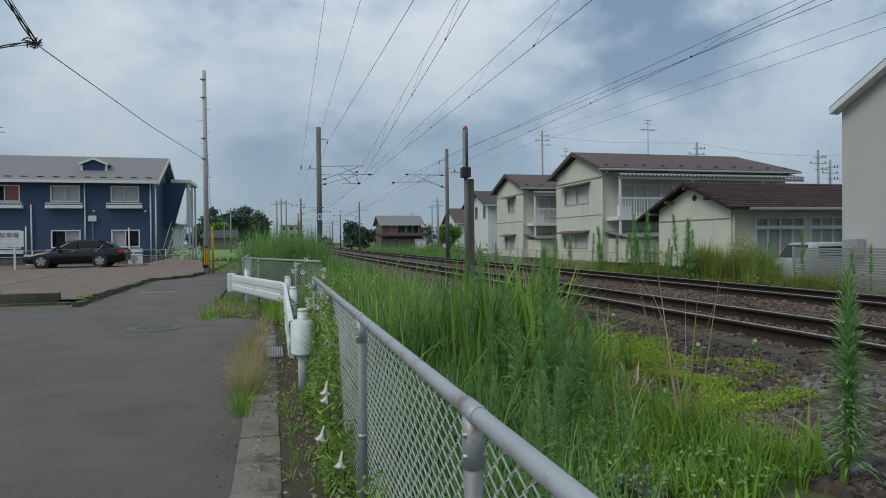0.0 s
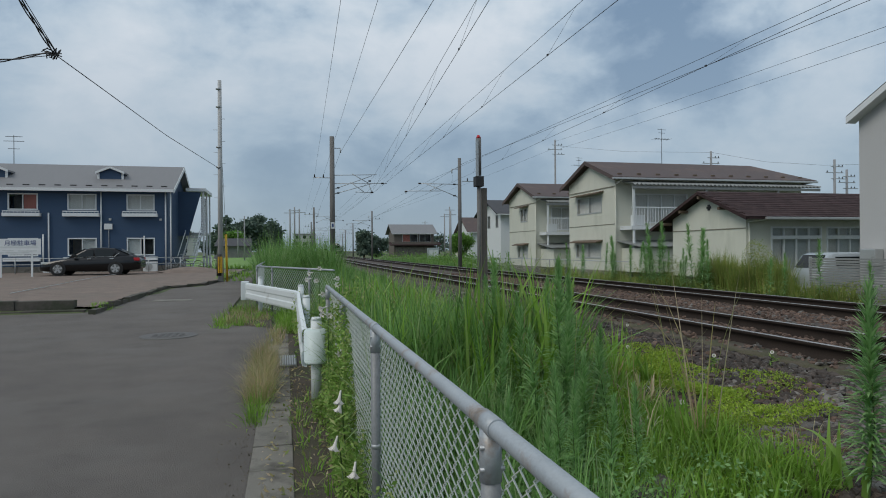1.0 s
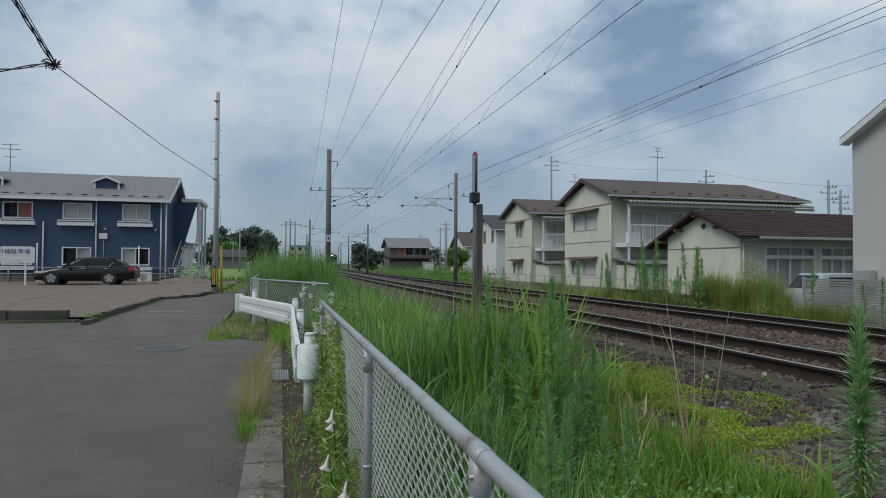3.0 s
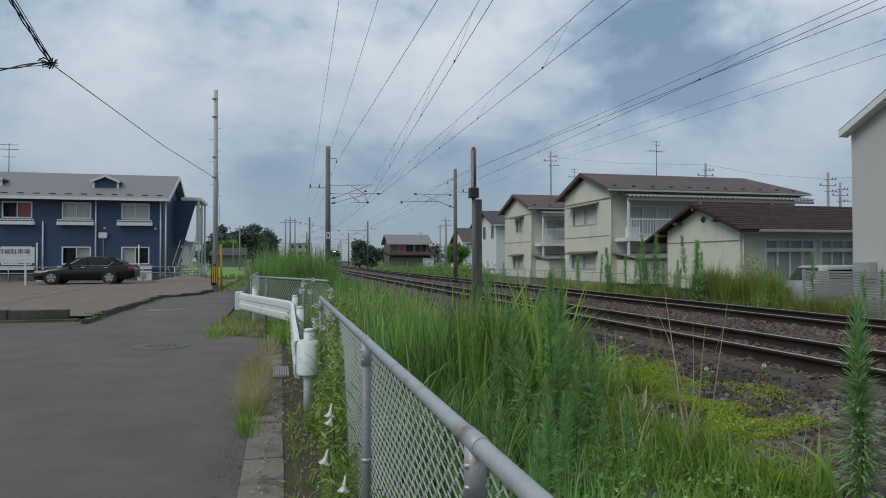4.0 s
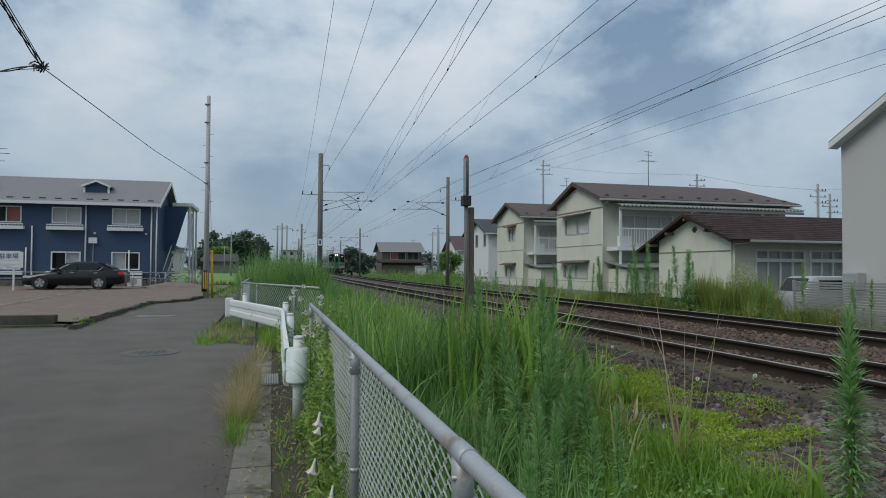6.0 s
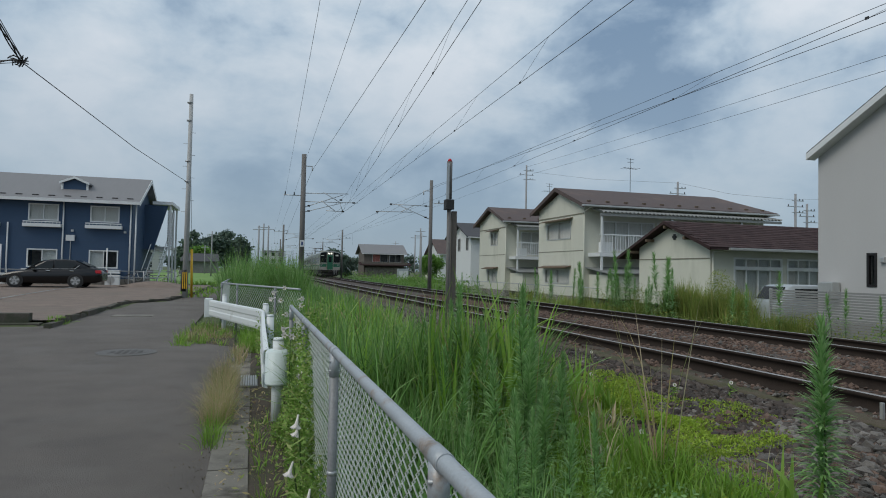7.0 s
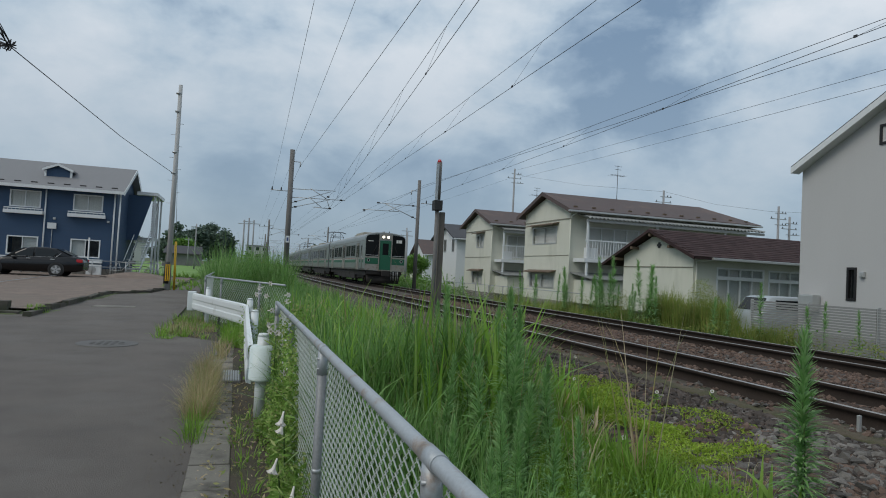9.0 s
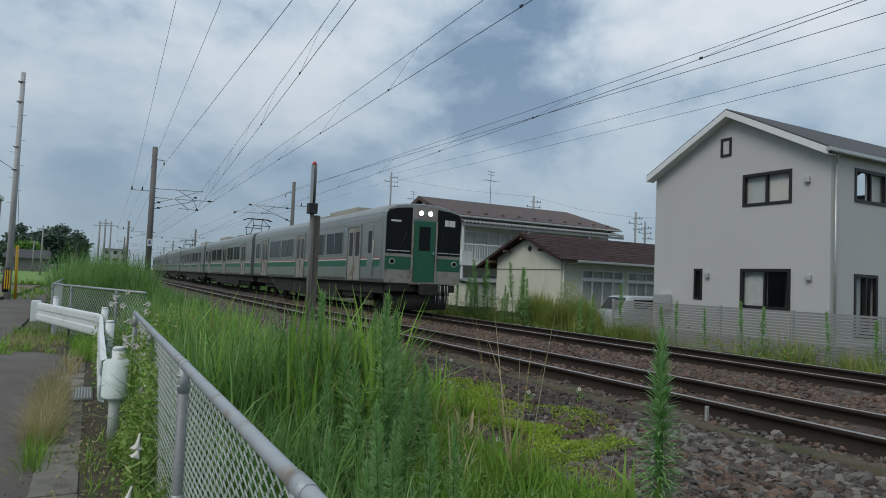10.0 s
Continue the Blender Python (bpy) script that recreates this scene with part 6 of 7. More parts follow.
VX = 15.33
van = thing("van", (VX + .3, 16.6, -.1), "silver-blue small van parked behind the weeds", "van")
vz = -.1
secs = [(0, .52, .62), (.03, .58, .8), (.1, .6, 1.02), (.4, .6, 1.44), (.62, .6, 1.5), (3.1, .6, 1.5), (3.25, .56, 1.4)]
rings = []
for d, w, zt in secs:
    rings.append([(VX + d, 16.7 + s * ww, vz + zz) for s, ww, zz in ((-1, w, .25), (-1, w * 1.02, min(zt * .8, .8)), (-1, w * .98, min(zt - .06, 1.0)), (-1, w * .88, zt - .04), (-1, w * .75, zt), (1, w * .75, zt), (1, w * .88, zt - .04), (1, w * .98, min(zt - .06, 1.0)), (1, w * 1.02, min(zt * .8, .8)), (1, w, .25))])
part("body", loft(rings), M["vanpaint"], van)
part("windscreen", fix(slab(bmesh.new(), [(VX + .12, 16.24, vz + 1.05), (VX + .12, 17.16, vz + 1.05), (VX + .385, 17.12, vz + 1.42), (VX + .385, 16.28, vz + 1.42)], (-.03, 0, .015))), M["carglass"], van)
for s in (-1, 1):
    part("side_window", boxed(VX + .62, VX + 3.05, 16.7 + s * .573 - .03, 16.7 + s * .573 + .03, vz + 1.06, vz + 1.38), M["carglass"], van)
    part("headlamp", boxed(VX - .02, VX + .12, 16.7 + s * .42 - .12, 16.7 + s * .42 + .12, vz + .72, vz + .9, bevel=.03), M["frosted"], van)
    for wx in (VX + .6, VX + 2.7):
        wheel("wheel", wx, 16.7 + s * .53, vz + .28, .28, van, s)
part("bumper", boxed(VX - .06, VX + .1, 16.14, 17.26, vz + .25, vz + .5, bevel=.04), M["vanpaint"], van)

# parking notice board
sg = thing("notice_board", (-12.9, 37, lot_z(37)), "white parking notice board on two posts", "sign")
part("board", boxed(-14.0, -12.08, 37.0, 37.03, 1.5, 2.3), M["white"], sg)
for px in (-13.9, -12.5):
    part("post", boxed(px - .04, px + .04, 37.03, 37.09, lot_z(37) - .1, 1.9), M["white"], sg)
fc = bpy.data.curves.new("lettering", "FONT")
fc.body, fc.size, fc.align_x, fc.extrude = "\u6708\u6975\u99d0\u8eca\u5834", .29, "CENTER", .002
fo = new("lettering", fc)
fc.materials.append(M["signblue"])
fo.parent = sg
fo.matrix_basis = Matrix.Translation(Vector((-13.0, 36.99, 1.98)) - BASE[sg]) @ pose(0, 0, 0, 90, 0, 0)
for a, b, z in ((-13.9, -12.2, 1.86), (-13.8, -13.3, 1.68), (-13.1, -12.25, 1.66), (-13.9, -12.6, 1.57)):
    part("text_bar", boxed(a, b, 36.99, 36.998, z, z + .055), M["frosted"], sg)


def bicycle(x, y, z, label):
    b = thing("bicycle", (x, y, z), label, "bicycle", "bicycles by the stairs")
    for dx in (-.52, .52):
        w = bmesh.new()
        for i in range(20):
            a0, a1 = 2 * math.pi * i / 20, 2 * math.pi * (i + 1) / 20
            tube(w, (x + dx + .32 * math.cos(a0), y, z + .33 + .32 * math.sin(a0)), (x + dx + .32 * math.cos(a1), y, z + .33 + .32 * math.sin(a1)), .018, n=5, caps=False)
        wh = part("wheel", w, M["rubber"], b)
        sp = bmesh.new()
        for i in range(8):
            a0 = math.pi * i / 8
            tube(sp, (x + dx - .31 * math.cos(a0), y, z + .33 - .31 * math.sin(a0)), (x + dx + .31 * math.cos(a0), y, z + .33 + .31 * math.sin(a0)), .003, n=3)
        part("spokes", sp, M["galv"], wh)
    f = bmesh.new()
    for p, q in (((-.52, .33), (-.15, .82)), ((-.15, .82), (.42, .8)), ((-.15, .82), (.0, .3)), ((0, .3), (.42, .8)), ((0, .3), (-.52, .33)), ((.52, .33), (.42, .8)), ((.42, .8), (.4, 1.0))):
        tube(f, (x + p[0], y, z + p[1]), (x + q[0], y, z + q[1]), .017, n=6)
    part("frame", f, M["sash"], b)
    part("saddle", boxed(x - .3, x - .05, y - .07, y + .07, z + .84, z + .9, bevel=.02), M["black"], b)
    part("handlebar", pipe(bmesh.new(), [(x + .3, y - .25, z + 1.02), (x + .4, y, z + 1.0), (x + .3, y + .25, z + 1.02)], .014), M["galv"], b)
    part("basket", boxed(x + .45, x + .75, y - .17, y + .17, z + .72, z + .95), M["fencepost"], b)


bicycle(-4.75, 43.0, lot_z(43), "silver bicycle leaning by the stairs")
bicycle(-6.6, 43.3, lot_z(43), "dark bicycle with a basket by the stairs")
solid("gravel_heap", strip([(y, -7.4 + abs(y - 41) * .5, -3.6 - abs(y - 41) * .2) for y in steps((39.6, 42.4, 8))], lambda x, y: lot_z(y) + .32 * max(0, 1 - ((x + 5.4) / 1.9) ** 2) * max(0, 1 - ((y - 41) / 1.4) ** 2), 12), M["gravel"], "low heap of brown gravel in the car park", "gravel", "structure")
box_ = thing("relay_cabinet", (21.6, 97, .2), "pale blue-white track-side cabinet", "cabinet")
part("casing", boxed(21.0, 22.6, 96, 97, .2, 1.9, bevel=.04), M["vanpaint"], box_)
part("door", boxed(21.1, 21.75, 95.97, 95.995, .35, 1.6), M["frosted"], box_)
part("door", boxed(21.8, 22.5, 95.97, 95.995, .35, 1.6), M["frosted"], box_)
for x, y, w, hh in ((8.5, 300, 9, 9), (-38, 210, 22, 6)):
    fb = thing("far_building", (x, y, .2), "distant pale grey building on the horizon", "building")
    part("block", boxed(x - w / 2, x + w / 2, y, y + 10, 0, hh), M["greystucco"], fb)
    part("roof", boxed(x - w / 2 - .3, x + w / 2 + .3, y - .3, y + 10.3, hh, hh + .5), M["greyroof"], fb)
    for j in range(int(hh // 3)):
        for i in range(int(w // 3)):
            part("window", boxed(x - w / 2 + .8 + i * 3, x - w / 2 + 2.2 + i * 3, y - .04, y - .005, 1.2 + j * 3, 2.6 + j * 3), M["carglass"], fb)
fbarn = thing("far_barn", (-13, 150, .2), "distant dark barn with a grey roof before the trees", "building")
part("wall", boxed(-14.5, -7.5, 150, 156, .1, 2.8), M["curtaindark"], fbarn)
part("roof", fix(slab(bmesh.new(), [(-15, 149.4, 2.7), (-7, 149.4, 2.7), (-7.4, 153, 4.4), (-14.6, 153, 4.4)], (0, 0, .15))), M["darkroof"], fbarn)
bd = thing("lattice_gate", (5.2, 130, .2), "small orange track-side board", "board")
part("panel", boxed(3.9, 5.0, 118, 118.08, .9, 1.9), M["yellow"], bd)
part("post", boxed(4.4, 4.5, 118.08, 118.18, .1, 1.9), M["galv"], bd)

# ---- plants and stones ----
rng = np.random.default_rng(7)


def zs_at(x, y):
    return np.array([ground_z(a, b) for a, b in zip(x, y)])


def blades(x, y, z, h, w, lean, az, seg=5):
    """Grass blades: tapered strips that rise, then arch over."""
    n = len(x)
    t = np.linspace(0, 1, seg + 1)
    start = np.abs(rng.normal(0, .17, n)) + .02
    curve = np.clip(rng.normal(lean * 2.4, .45, n), .05, 2.5)
    th = start[:, None] + curve[:, None] * ((t[:-1] + t[1:]) * .5)[None, :] ** 1.5
    step = (h * 1.1 / seg)[:, None]
    zero = np.zeros((n, 1))
    out = np.concatenate([zero, np.cumsum(np.sin(th) * step, 1)], 1)
    up = np.concatenate([zero, np.cumsum(np.cos(th) * step, 1)], 1)
    cx, cy, cz = x[:, None] + np.cos(az)[:, None] * out, y[:, None] + np.sin(az)[:, None] * out, z[:, None] + up
    face = az + np.pi / 2 + rng.normal(0, .45, n)
    half = np.maximum(w[:, None] * .5 * (np.minimum(1, .55 + 1.6 * t) * (1 - t ** 2.4))[None, :], .0005)
    dx, dy = np.cos(face)[:, None] * half, np.sin(face)[:, None] * half
    co = np.stack([np.stack([cx - dx, cy - dy, cz], 2), np.stack([cx + dx, cy + dy, cz], 2)], 2).reshape(-1, 3)
    b = ((np.arange(n) * (seg + 1) * 2)[:, None] + (np.arange(seg) * 2)[None, :]).reshape(-1)
    return co, np.stack([b, b + 1, b + 3, b + 2], 1)


def patchy(x, y, s, seed, cut):
    """Keeps the points where a soft noise is high, so that plants stand in clumps."""
    v = np.array([noise.noise((a * s, b * s, seed)) for a, b in zip(x, y)])
    return v > cut


def grass(name, regions, mat, label, category="grass"):
    cos, fas, base = [], [], 0
    for x0, x1, y0, y1, n, h0, h1, w, ln, cut in regions:
        # blades stand in tufts of about nine, which share a height
        m = max(4, n // 9)
        tx, ty_ = rng.uniform(x0, x1, m), rng.uniform(y0, y1, m)
        k = patchy(tx, ty_, 1.1, 3.3, cut)
        tx, ty_ = tx[k], ty_[k]
        pick = rng.integers(0, len(tx), int(n * k.mean()))
        share = rng.uniform(.72, 1.12, len(tx))[pick]
        az = rng.uniform(0, 2 * np.pi, len(pick))
        rad = np.abs(rng.normal(0, .035 + .03 * h1, len(pick)))
        x, y = tx[pick] + np.cos(az) * rad, ty_[pick] + np.sin(az) * rad
        x = x + np.array([bend(v) for v in y])
        tall = np.array([.78 + .5 * noise.noise((a * .8, b * .8, 9.1)) for a, b in zip(x, y)])
        h = rng.uniform(h0, h1, len(x)) * tall * share
        c, f = blades(x, y, zs_at(x, y) - .02, h, rng.uniform(.6, 1.3, len(x)) * w, np.abs(rng.normal(ln * .7, ln * .5, len(x))), az)
        cos.append(c)
        fas.append(f + base)
        base += len(c)
    o = arrays(name, np.concatenate(cos), np.concatenate(fas), mat)
    return tagged(o, label, category, kind="stuff")


def leaves(cx, cy, cz, size, up=.4, asp=.5):
    """Small pointed leaves, folded at the rib, turned at random."""
    n = len(cx)
    d = rng.normal(0, 1, (n, 3))
    d[:, 2] = d[:, 2] * .6 + up
    d /= np.linalg.norm(d, axis=1)[:, None]
    s = np.cross(d, rng.normal(0, 1, (n, 3)))
    s /= np.linalg.norm(s, axis=1)[:, None] + 1e-6
    c = np.stack([cx, cy, cz], 1)
    a = c - d * size[:, None] * .5
    b = c + s * size[:, None] * asp * .5
    e = c + d * size[:, None] * .5
    g = c - s * size[:, None] * asp * .5
    co = np.stack([a, b, e, g], 1).reshape(-1, 3)
    k = np.arange(n) * 4
    return co, np.stack([k, k + 1, k + 2, k + 3], 1)


# tall verge grass between the fence and the track
grass("tall_grass", [
    (.62, 1.6, 2.2, 4.0, 1700, .3, .75, .012, .42, -.35),
    (.62, 1.8, 4.0, 6.0, 3800, .45, 1.05, .019, .42, -.35),
    (.62, 1.5, -4.0, 2.2, 2200, .25, .5, .014, .5, -.35),
    (.62, 2.7, 5.5, 8.5, 7600, .6, 1.22, .023, .42, -.35),
    (.62, 2.0, 8.5, 13.0, 5600, .55, 1.15, .025, .4, -.35),
    (2.0, 3.3, 8.5, 14.0, 2200, .3, .85, .022, .45, -.15),
    (.9, 2.6, 13.0, 26.0, 6500, .45, .95, .022, .38, -.25),
    (2.4, 3.7, 14.0, 26.0, 3200, .3, .8, .022, .4, -.2),
    (-.6, 3.6, 24.0, 45.0, 7000, .45, .9, .03, .35, -.3),
    (-2.0, 4.0, 45.0, 95.0, 4500, .5, 1.0, .05, .3, -.3),
], M["grass"], "dense tall green grass on the railway verge")
grass("broad_grass", [
    (1.9, 3.1, 3.1, 5.4, 7000, .16, .40, .013, .55, -.3),
    (1.3, 2.3, 2.0, 3.4, 1500, .15, .36, .011, .5, -.2),
    (1.4, 3.2, -6.0, 1.4, 3000, .1, .32, .013, .5, -.3),
    (2.4, 3.3, 5.0, 7.0, 1100, .2, .5, .014, .5, -.1),
    (2.9, 4.3, 6.5, 13.0, 1700, .15, .45, .012, .5, .05),
], M["grasslow"], "lighter green young grass beside the ballast")
grass("reed_blades", [
    (2.8, 3.6, 5.0, 6.8, 150, .35, .75, .032, .3, -1),
    (2.5, 2.9, 4.2, 5.2, 60, .3, .6, .03, .3, -1),
    (3.1, 3.35, 3.1, 3.4, 14, .3, .55, .045, .3, -1),
    (2.2, 2.6, 2.5, 3.0, 22, .25, .45, .034, .35, -1),
    (.7, 2.6, 5.0, 13.0, 1500, .75, 1.4, .034, .2, -1),
    (1.9, 2.5, 5.0, 5.9, 70, .9, 1.35, .042, .2, -1),
], M["grasslow"], "broad pale reed blades among the grass")
grass("dry_stalks", [(.7, 3.0, 4, 13, 420, .8, 1.5, .010, .3, -1), (.9, 2.6, 5, 14, 90, .9, 1.5, .03, .35, -1), (2.7, 3.5, 5, 7.5, 130, .25, .6, .03, .55, -1), (2.4, 3.6, 2.6, 6, 50, .25, .6, .010, .5, -1)], M["drygrass"], "dry straw-coloured stalks among the grass")
grass("gutter_grass", [(-.37, -.22, 6.9, 9.9, 4600, .22, .62, .0045, .55, -.8), (-.3, -.05, 11, 13, 400, .2, .45, .01, .5, -.5)], M["drygrass"], "dry yellowing grass tuft growing out of the gutter joint")
grass("gutter_weeds", [(-.36, -.24, 6.0, 8.2, 520, .1, .34, .009, .4, -.8), (-.32, -.26, 4.3, 6, 60, .03, .1, .008, .5, -1), (-1.4, -.35, 13.6, 17.6, 1500, .12, .42, .016, .6, -.1), (-.2, .3, 12.5, 17, 900, .2, .6, .016, .4, -.3), (.05, .42, 3.2, 7, 700, .08, .3, .01, .5, .0), (-4.9, -4.3, 18, 19.5, 300, .1, .25, .02, .5, -.5), (-3.2, -1.8, 31, 40, 1200, .1, .4, .03, .5, -.2), (-9, -5.5, 17.6, 17.95, 300, .04, .15, .015, .5, 0)], M["grasslow"], "small green weeds along the road edge")
grass("dry_road_weeds", [(-1.4, -.4, 14.0, 17.4, 1300, .12, .4, .012, .6, -.2)], M["drygrass"], "dry weeds mixed into the clump at the road edge")
grass("far_verge_grass", [(12.3, 14.4, 0, 16, 3600, .06, .24, .012, .45, -.05), (12.3, 16.8, 16, 46, 6000, .08, .28, .018, .45, -.05), (12.6, 19, 46, 110, 4000, .3, .8, .05, .4, -.2)], M["grass"], "green weeds and grass on the far side of the track")
grass("far_weed_stalks", [(14.1, 15.2, 16.9, 20.3, 5600, .95, 1.5, .02, .13, -.7), (13.4, 14.6, 20.2, 25.8, 1500, .3, .8, .018, .2, -.05), (13.2, 15.2, 24, 34, 2000, .4, .9, .022, .25, .05), (13.4, 14.4, 1, 16, 2600, .3, .8, .016, .22, -.05), (13.5, 14.4, 13.6, 15.6, 700, .4, .95, .016, .2, -.3)], M["weedyellow"], "yellowing weed stalks before the houses")
grass("field_edge", [(-14, -1.5, 46, 56, 2600, .25, .6, .04, .4, -.1)], M["grasslow"], "grass along the edge of the rice field")
grass("ballast_weeds", [(3.7, 4.9, 2.0, 10, 300, .08, .25, .008, .5, .2), (4.95, 5.5, 2.0, 24, 3600, .03, .11, .008, .6, -.1), (11.6, 12.4, 4, 30, 700, .1, .3, .012, .5, .1)], M["grasslow"], "sparse weeds rooted in the ballast")
grass("mound_grass", [(-.9, 1.9, 22.5, 34, 11000, 1.1, 2.3, .022, .35, -.7)], M["grass"], "rank tall grass mound behind the corner fence")


def cloud(n, x0, x1, y0, y1, h, size, cut, seed, top=True):
    x, y = rng.uniform(x0, x1, n), rng.uniform(y0, y1, n)
    k = patchy(x, y, 1.3, seed, cut)
    x, y = x[k], y[k]
    hh = h * np.clip(np.array([.6 + .9 * noise.noise((a * 1.4, b * 1.4, seed + 4)) for a, b in zip(x, y)]), .15, 1.5)
    return x, y, zs_at(x, y) + hh * rng.uniform(0, 1, len(x)) ** .6, rng.uniform(.5, 1.3, len(x)) * size


def leafage(name, clouds, mat, label, up=.4, asp=.55):
    cos, fas, base = [], [], 0
    for c in clouds:
        x, y, z, s = cloud(*c)
        co, fa = leaves(x, y, z, s, up, asp)
        cos.append(co)
        fas.append(fa + base)
        base += len(co)
    return tagged(arrays(name, np.concatenate(cos), np.concatenate(fas), mat), label, "weeds", kind="stuff")


leafage("creeper", [(40000, 2.8, 4.5, 4.3, 7.6, .2, .036, -.1, 5.0), (26000, 3.3, 4.75, 4.6, 6.6, .16, .036, -.25, 5.7), (12000, 3.8, 4.9, 6.8, 9.8, .2, .04, -.1, 5.0), (2500, 3.2, 4.6, 8.0, 13, .18, .05, .1, 5.0), (2500, 2.5, 3.5, 3.4, 4.8, .2, .04, -.1, 5.0)], M["vine"], "yellow-green creeper spreading over the ballast edge", .9, .3)
leafage("fence_climber", [(5500, .44, .75, 6.6, 9.6, 1.2, .04, -.6, 6.0), (11000, .38, .52, 4.6, 7.0, 1.0, .032, -.6, 6.0), (5000, .28, .46, 3.9, 6.3, .6, .03, -.5, 6.0), (3500, .42, .52, 7.0, 9.0, 1.0, .035, -.5, 6.0), (2200, .22, .42, 4.4, 6.4, .4, .035, -.05, 6.0), (900, .26, .44, 2.4, 4.4, .3, .03, .0, 6.0), (4500, .1, 1.0, 9.0, 13.6, .9, .05, -.2, 6.0), (1200, .35, .5, 1.8, 4.0, .7, .03, .15, 6.5)], M["fenceleaf"], "leafy climbers and weeds along the chain-link fence")
leafage("low_weeds", [(4000, .6, 1.9, 1.2, 3.4, .4, .04, -.2, 2.0), (2600, 1.2, 2.8, 3.0, 6.0, .25, .035, -.1, 2.5)], M["weed"], "dark green undergrowth below the grass")
leafage("tall_bush", [(9000, -.9, 2.1, 23.0, 35.0, 1.9, .08, -.5, 8.0)], M["bushleaf"], "tall rank bushy weeds behind the corner fence")
leafage("far_weeds", [(4000, 12.8, 15.0, 15, 32, .35, .07, .0, 9.0), (15000, 14.1, 15.2, 16.9, 20.4, 1.3, .05, -.7, 9.5), (1500, 13.5, 14.3, 13.4, 15.6, .7, .05, -.2, 9.0), (4500, 13.5, 14.6, 20.2, 26.0, 1.0, .06, .0, 9.5), (5000, 13.3, 14.4, 2, 13.4, .5, .055, -.1, 9.3)], M["weedyellow"], "yellowing weeds before the houses")
leafage("far_scrub", [(6000, 13.5, 17, 46, 70, 1.3, .16, -.1, 10.0), (5000, 15, 27, 70, 122, 1.5, .22, -.1, 11.0), (1500, 13, 14.4, 1, 14, .6, .07, .2, 12.0)], M["bushleaf"], "green scrub between the track and the houses")
x = rng.uniform(-.2, .42, 700)
y = rng.uniform(2.6, 9, 700)
co, fa = leaves(x, y, np.full(700, .025) + rng.uniform(0, .02, 700), rng.uniform(.02, .07, 700), .0, .35)
tagged(arrays("leaf_litter", co, fa, M["drygrass"]), "dry leaf litter on the soil strip", "litter", kind="stuff")


slab_bm = boxed(-.16, .16, -.14, .14, -.03, .03, bevel=.012)
bmesh.ops.rotate(slab_bm, verts=slab_bm.verts, cent=(0, 0, 0), matrix=Matrix.Rotation(.25, 3, "X") @ Matrix.Rotation(.5, 3, "Z"))
bmesh.ops.translate(slab_bm, verts=slab_bm.verts, vec=(2.15, 3.42, ground_z(2.15, 3.42) + .05))
solid("concrete_slab", slab_bm, M["oldconcrete"], "loose grey concrete slab lying in the grass", "slab")


# grit and bits of litter swept to the road edge
x = -.26 - np.abs(rng.normal(0, .16, 1500))
y = rng.uniform(-3, 13.4, 1500)
co, fa = leaves(x, y, np.full(1500, .008), rng.uniform(.006, .022, 1500), .0, .6)
tagged(arrays("road_grit", co, fa, M["grit"]), "grit and dry litter along the road edge", "litter", kind="stuff")


# goldenrod: a straight stem set all round with narrow leaves
def goldenrod_mesh(h, n, leaf, seed):
    r = np.random.default_rng(seed)
    st = bmesh.new()
    pts = [(0.02 * math.sin(i * 1.3 + seed), 0.02 * math.cos(i * 1.1 + seed), h * i / 5) for i in range(6)]
    for i in range(5):
        tube(st, pts[i], pts[i + 1], .006 * (1 - i * .14), .006 * (1 - (i + 1) * .14), 5, caps=False)
    t = np.sort(r.uniform(.08, 1.0, n)) ** .8
    az = np.arange(n) * 2.4 + r.normal(0, .3, n)
    L = leaf * (.55 + .45 * np.sin(np.pi * np.clip(t * .95 + .12, 0, 1))) * r.uniform(.75, 1.15, n)
    el = .45 + .75 * t ** 2.5 + r.normal(0, .18, n)
    d = np.stack([np.cos(az) * np.cos(el), np.sin(az) * np.cos(el), np.sin(el)], 1)
    s = np.stack([-np.sin(az), np.cos(az), np.zeros(n)], 1)
    a = np.stack([np.zeros(n), np.zeros(n), t * h], 1)
    down = np.array([0, 0, -1]) * (L * .5 * (1 - t ** 1.5))[:, None]
    p, q, e = a + d * (L * .35)[:, None] + down * .1, a + d * (L * .7)[:, None] + down * .45, a + d * L[:, None] + down
    w = (L * .05)[:, None]
    co = np.stack([a - s * w * .3, a + s * w * .3, p + s * w, p - s * w, q + s * w * .8, q - s * w * .8, e], 1).reshape(-1, 3)
    k = np.arange(n) * 7
    fa = np.concatenate([np.stack([k, k + 1, k + 2, k + 3], 1), np.stack([k + 3, k + 2, k + 4, k + 5], 1), np.stack([k + 5, k + 4, k + 6, k + 6], 1)])
    return st, co, fa


def goldenrod(x, y, h, n, leaf, seed):
    g = thing("goldenrod", (0, 0, 0), "tall dark green goldenrod stalk with narrow leaves", "weed", "goldenrod stalks")
    st, co, fa = goldenrod_mesh(h, n, leaf, seed)
    part("stem", st, M["stem"], g)
    arrays("foliage", co, fa, M["weed"], g)
    g.matrix_basis = pose(x, y, ground_z(x, y) - .02, 0, 0, seed * 50)
    return g


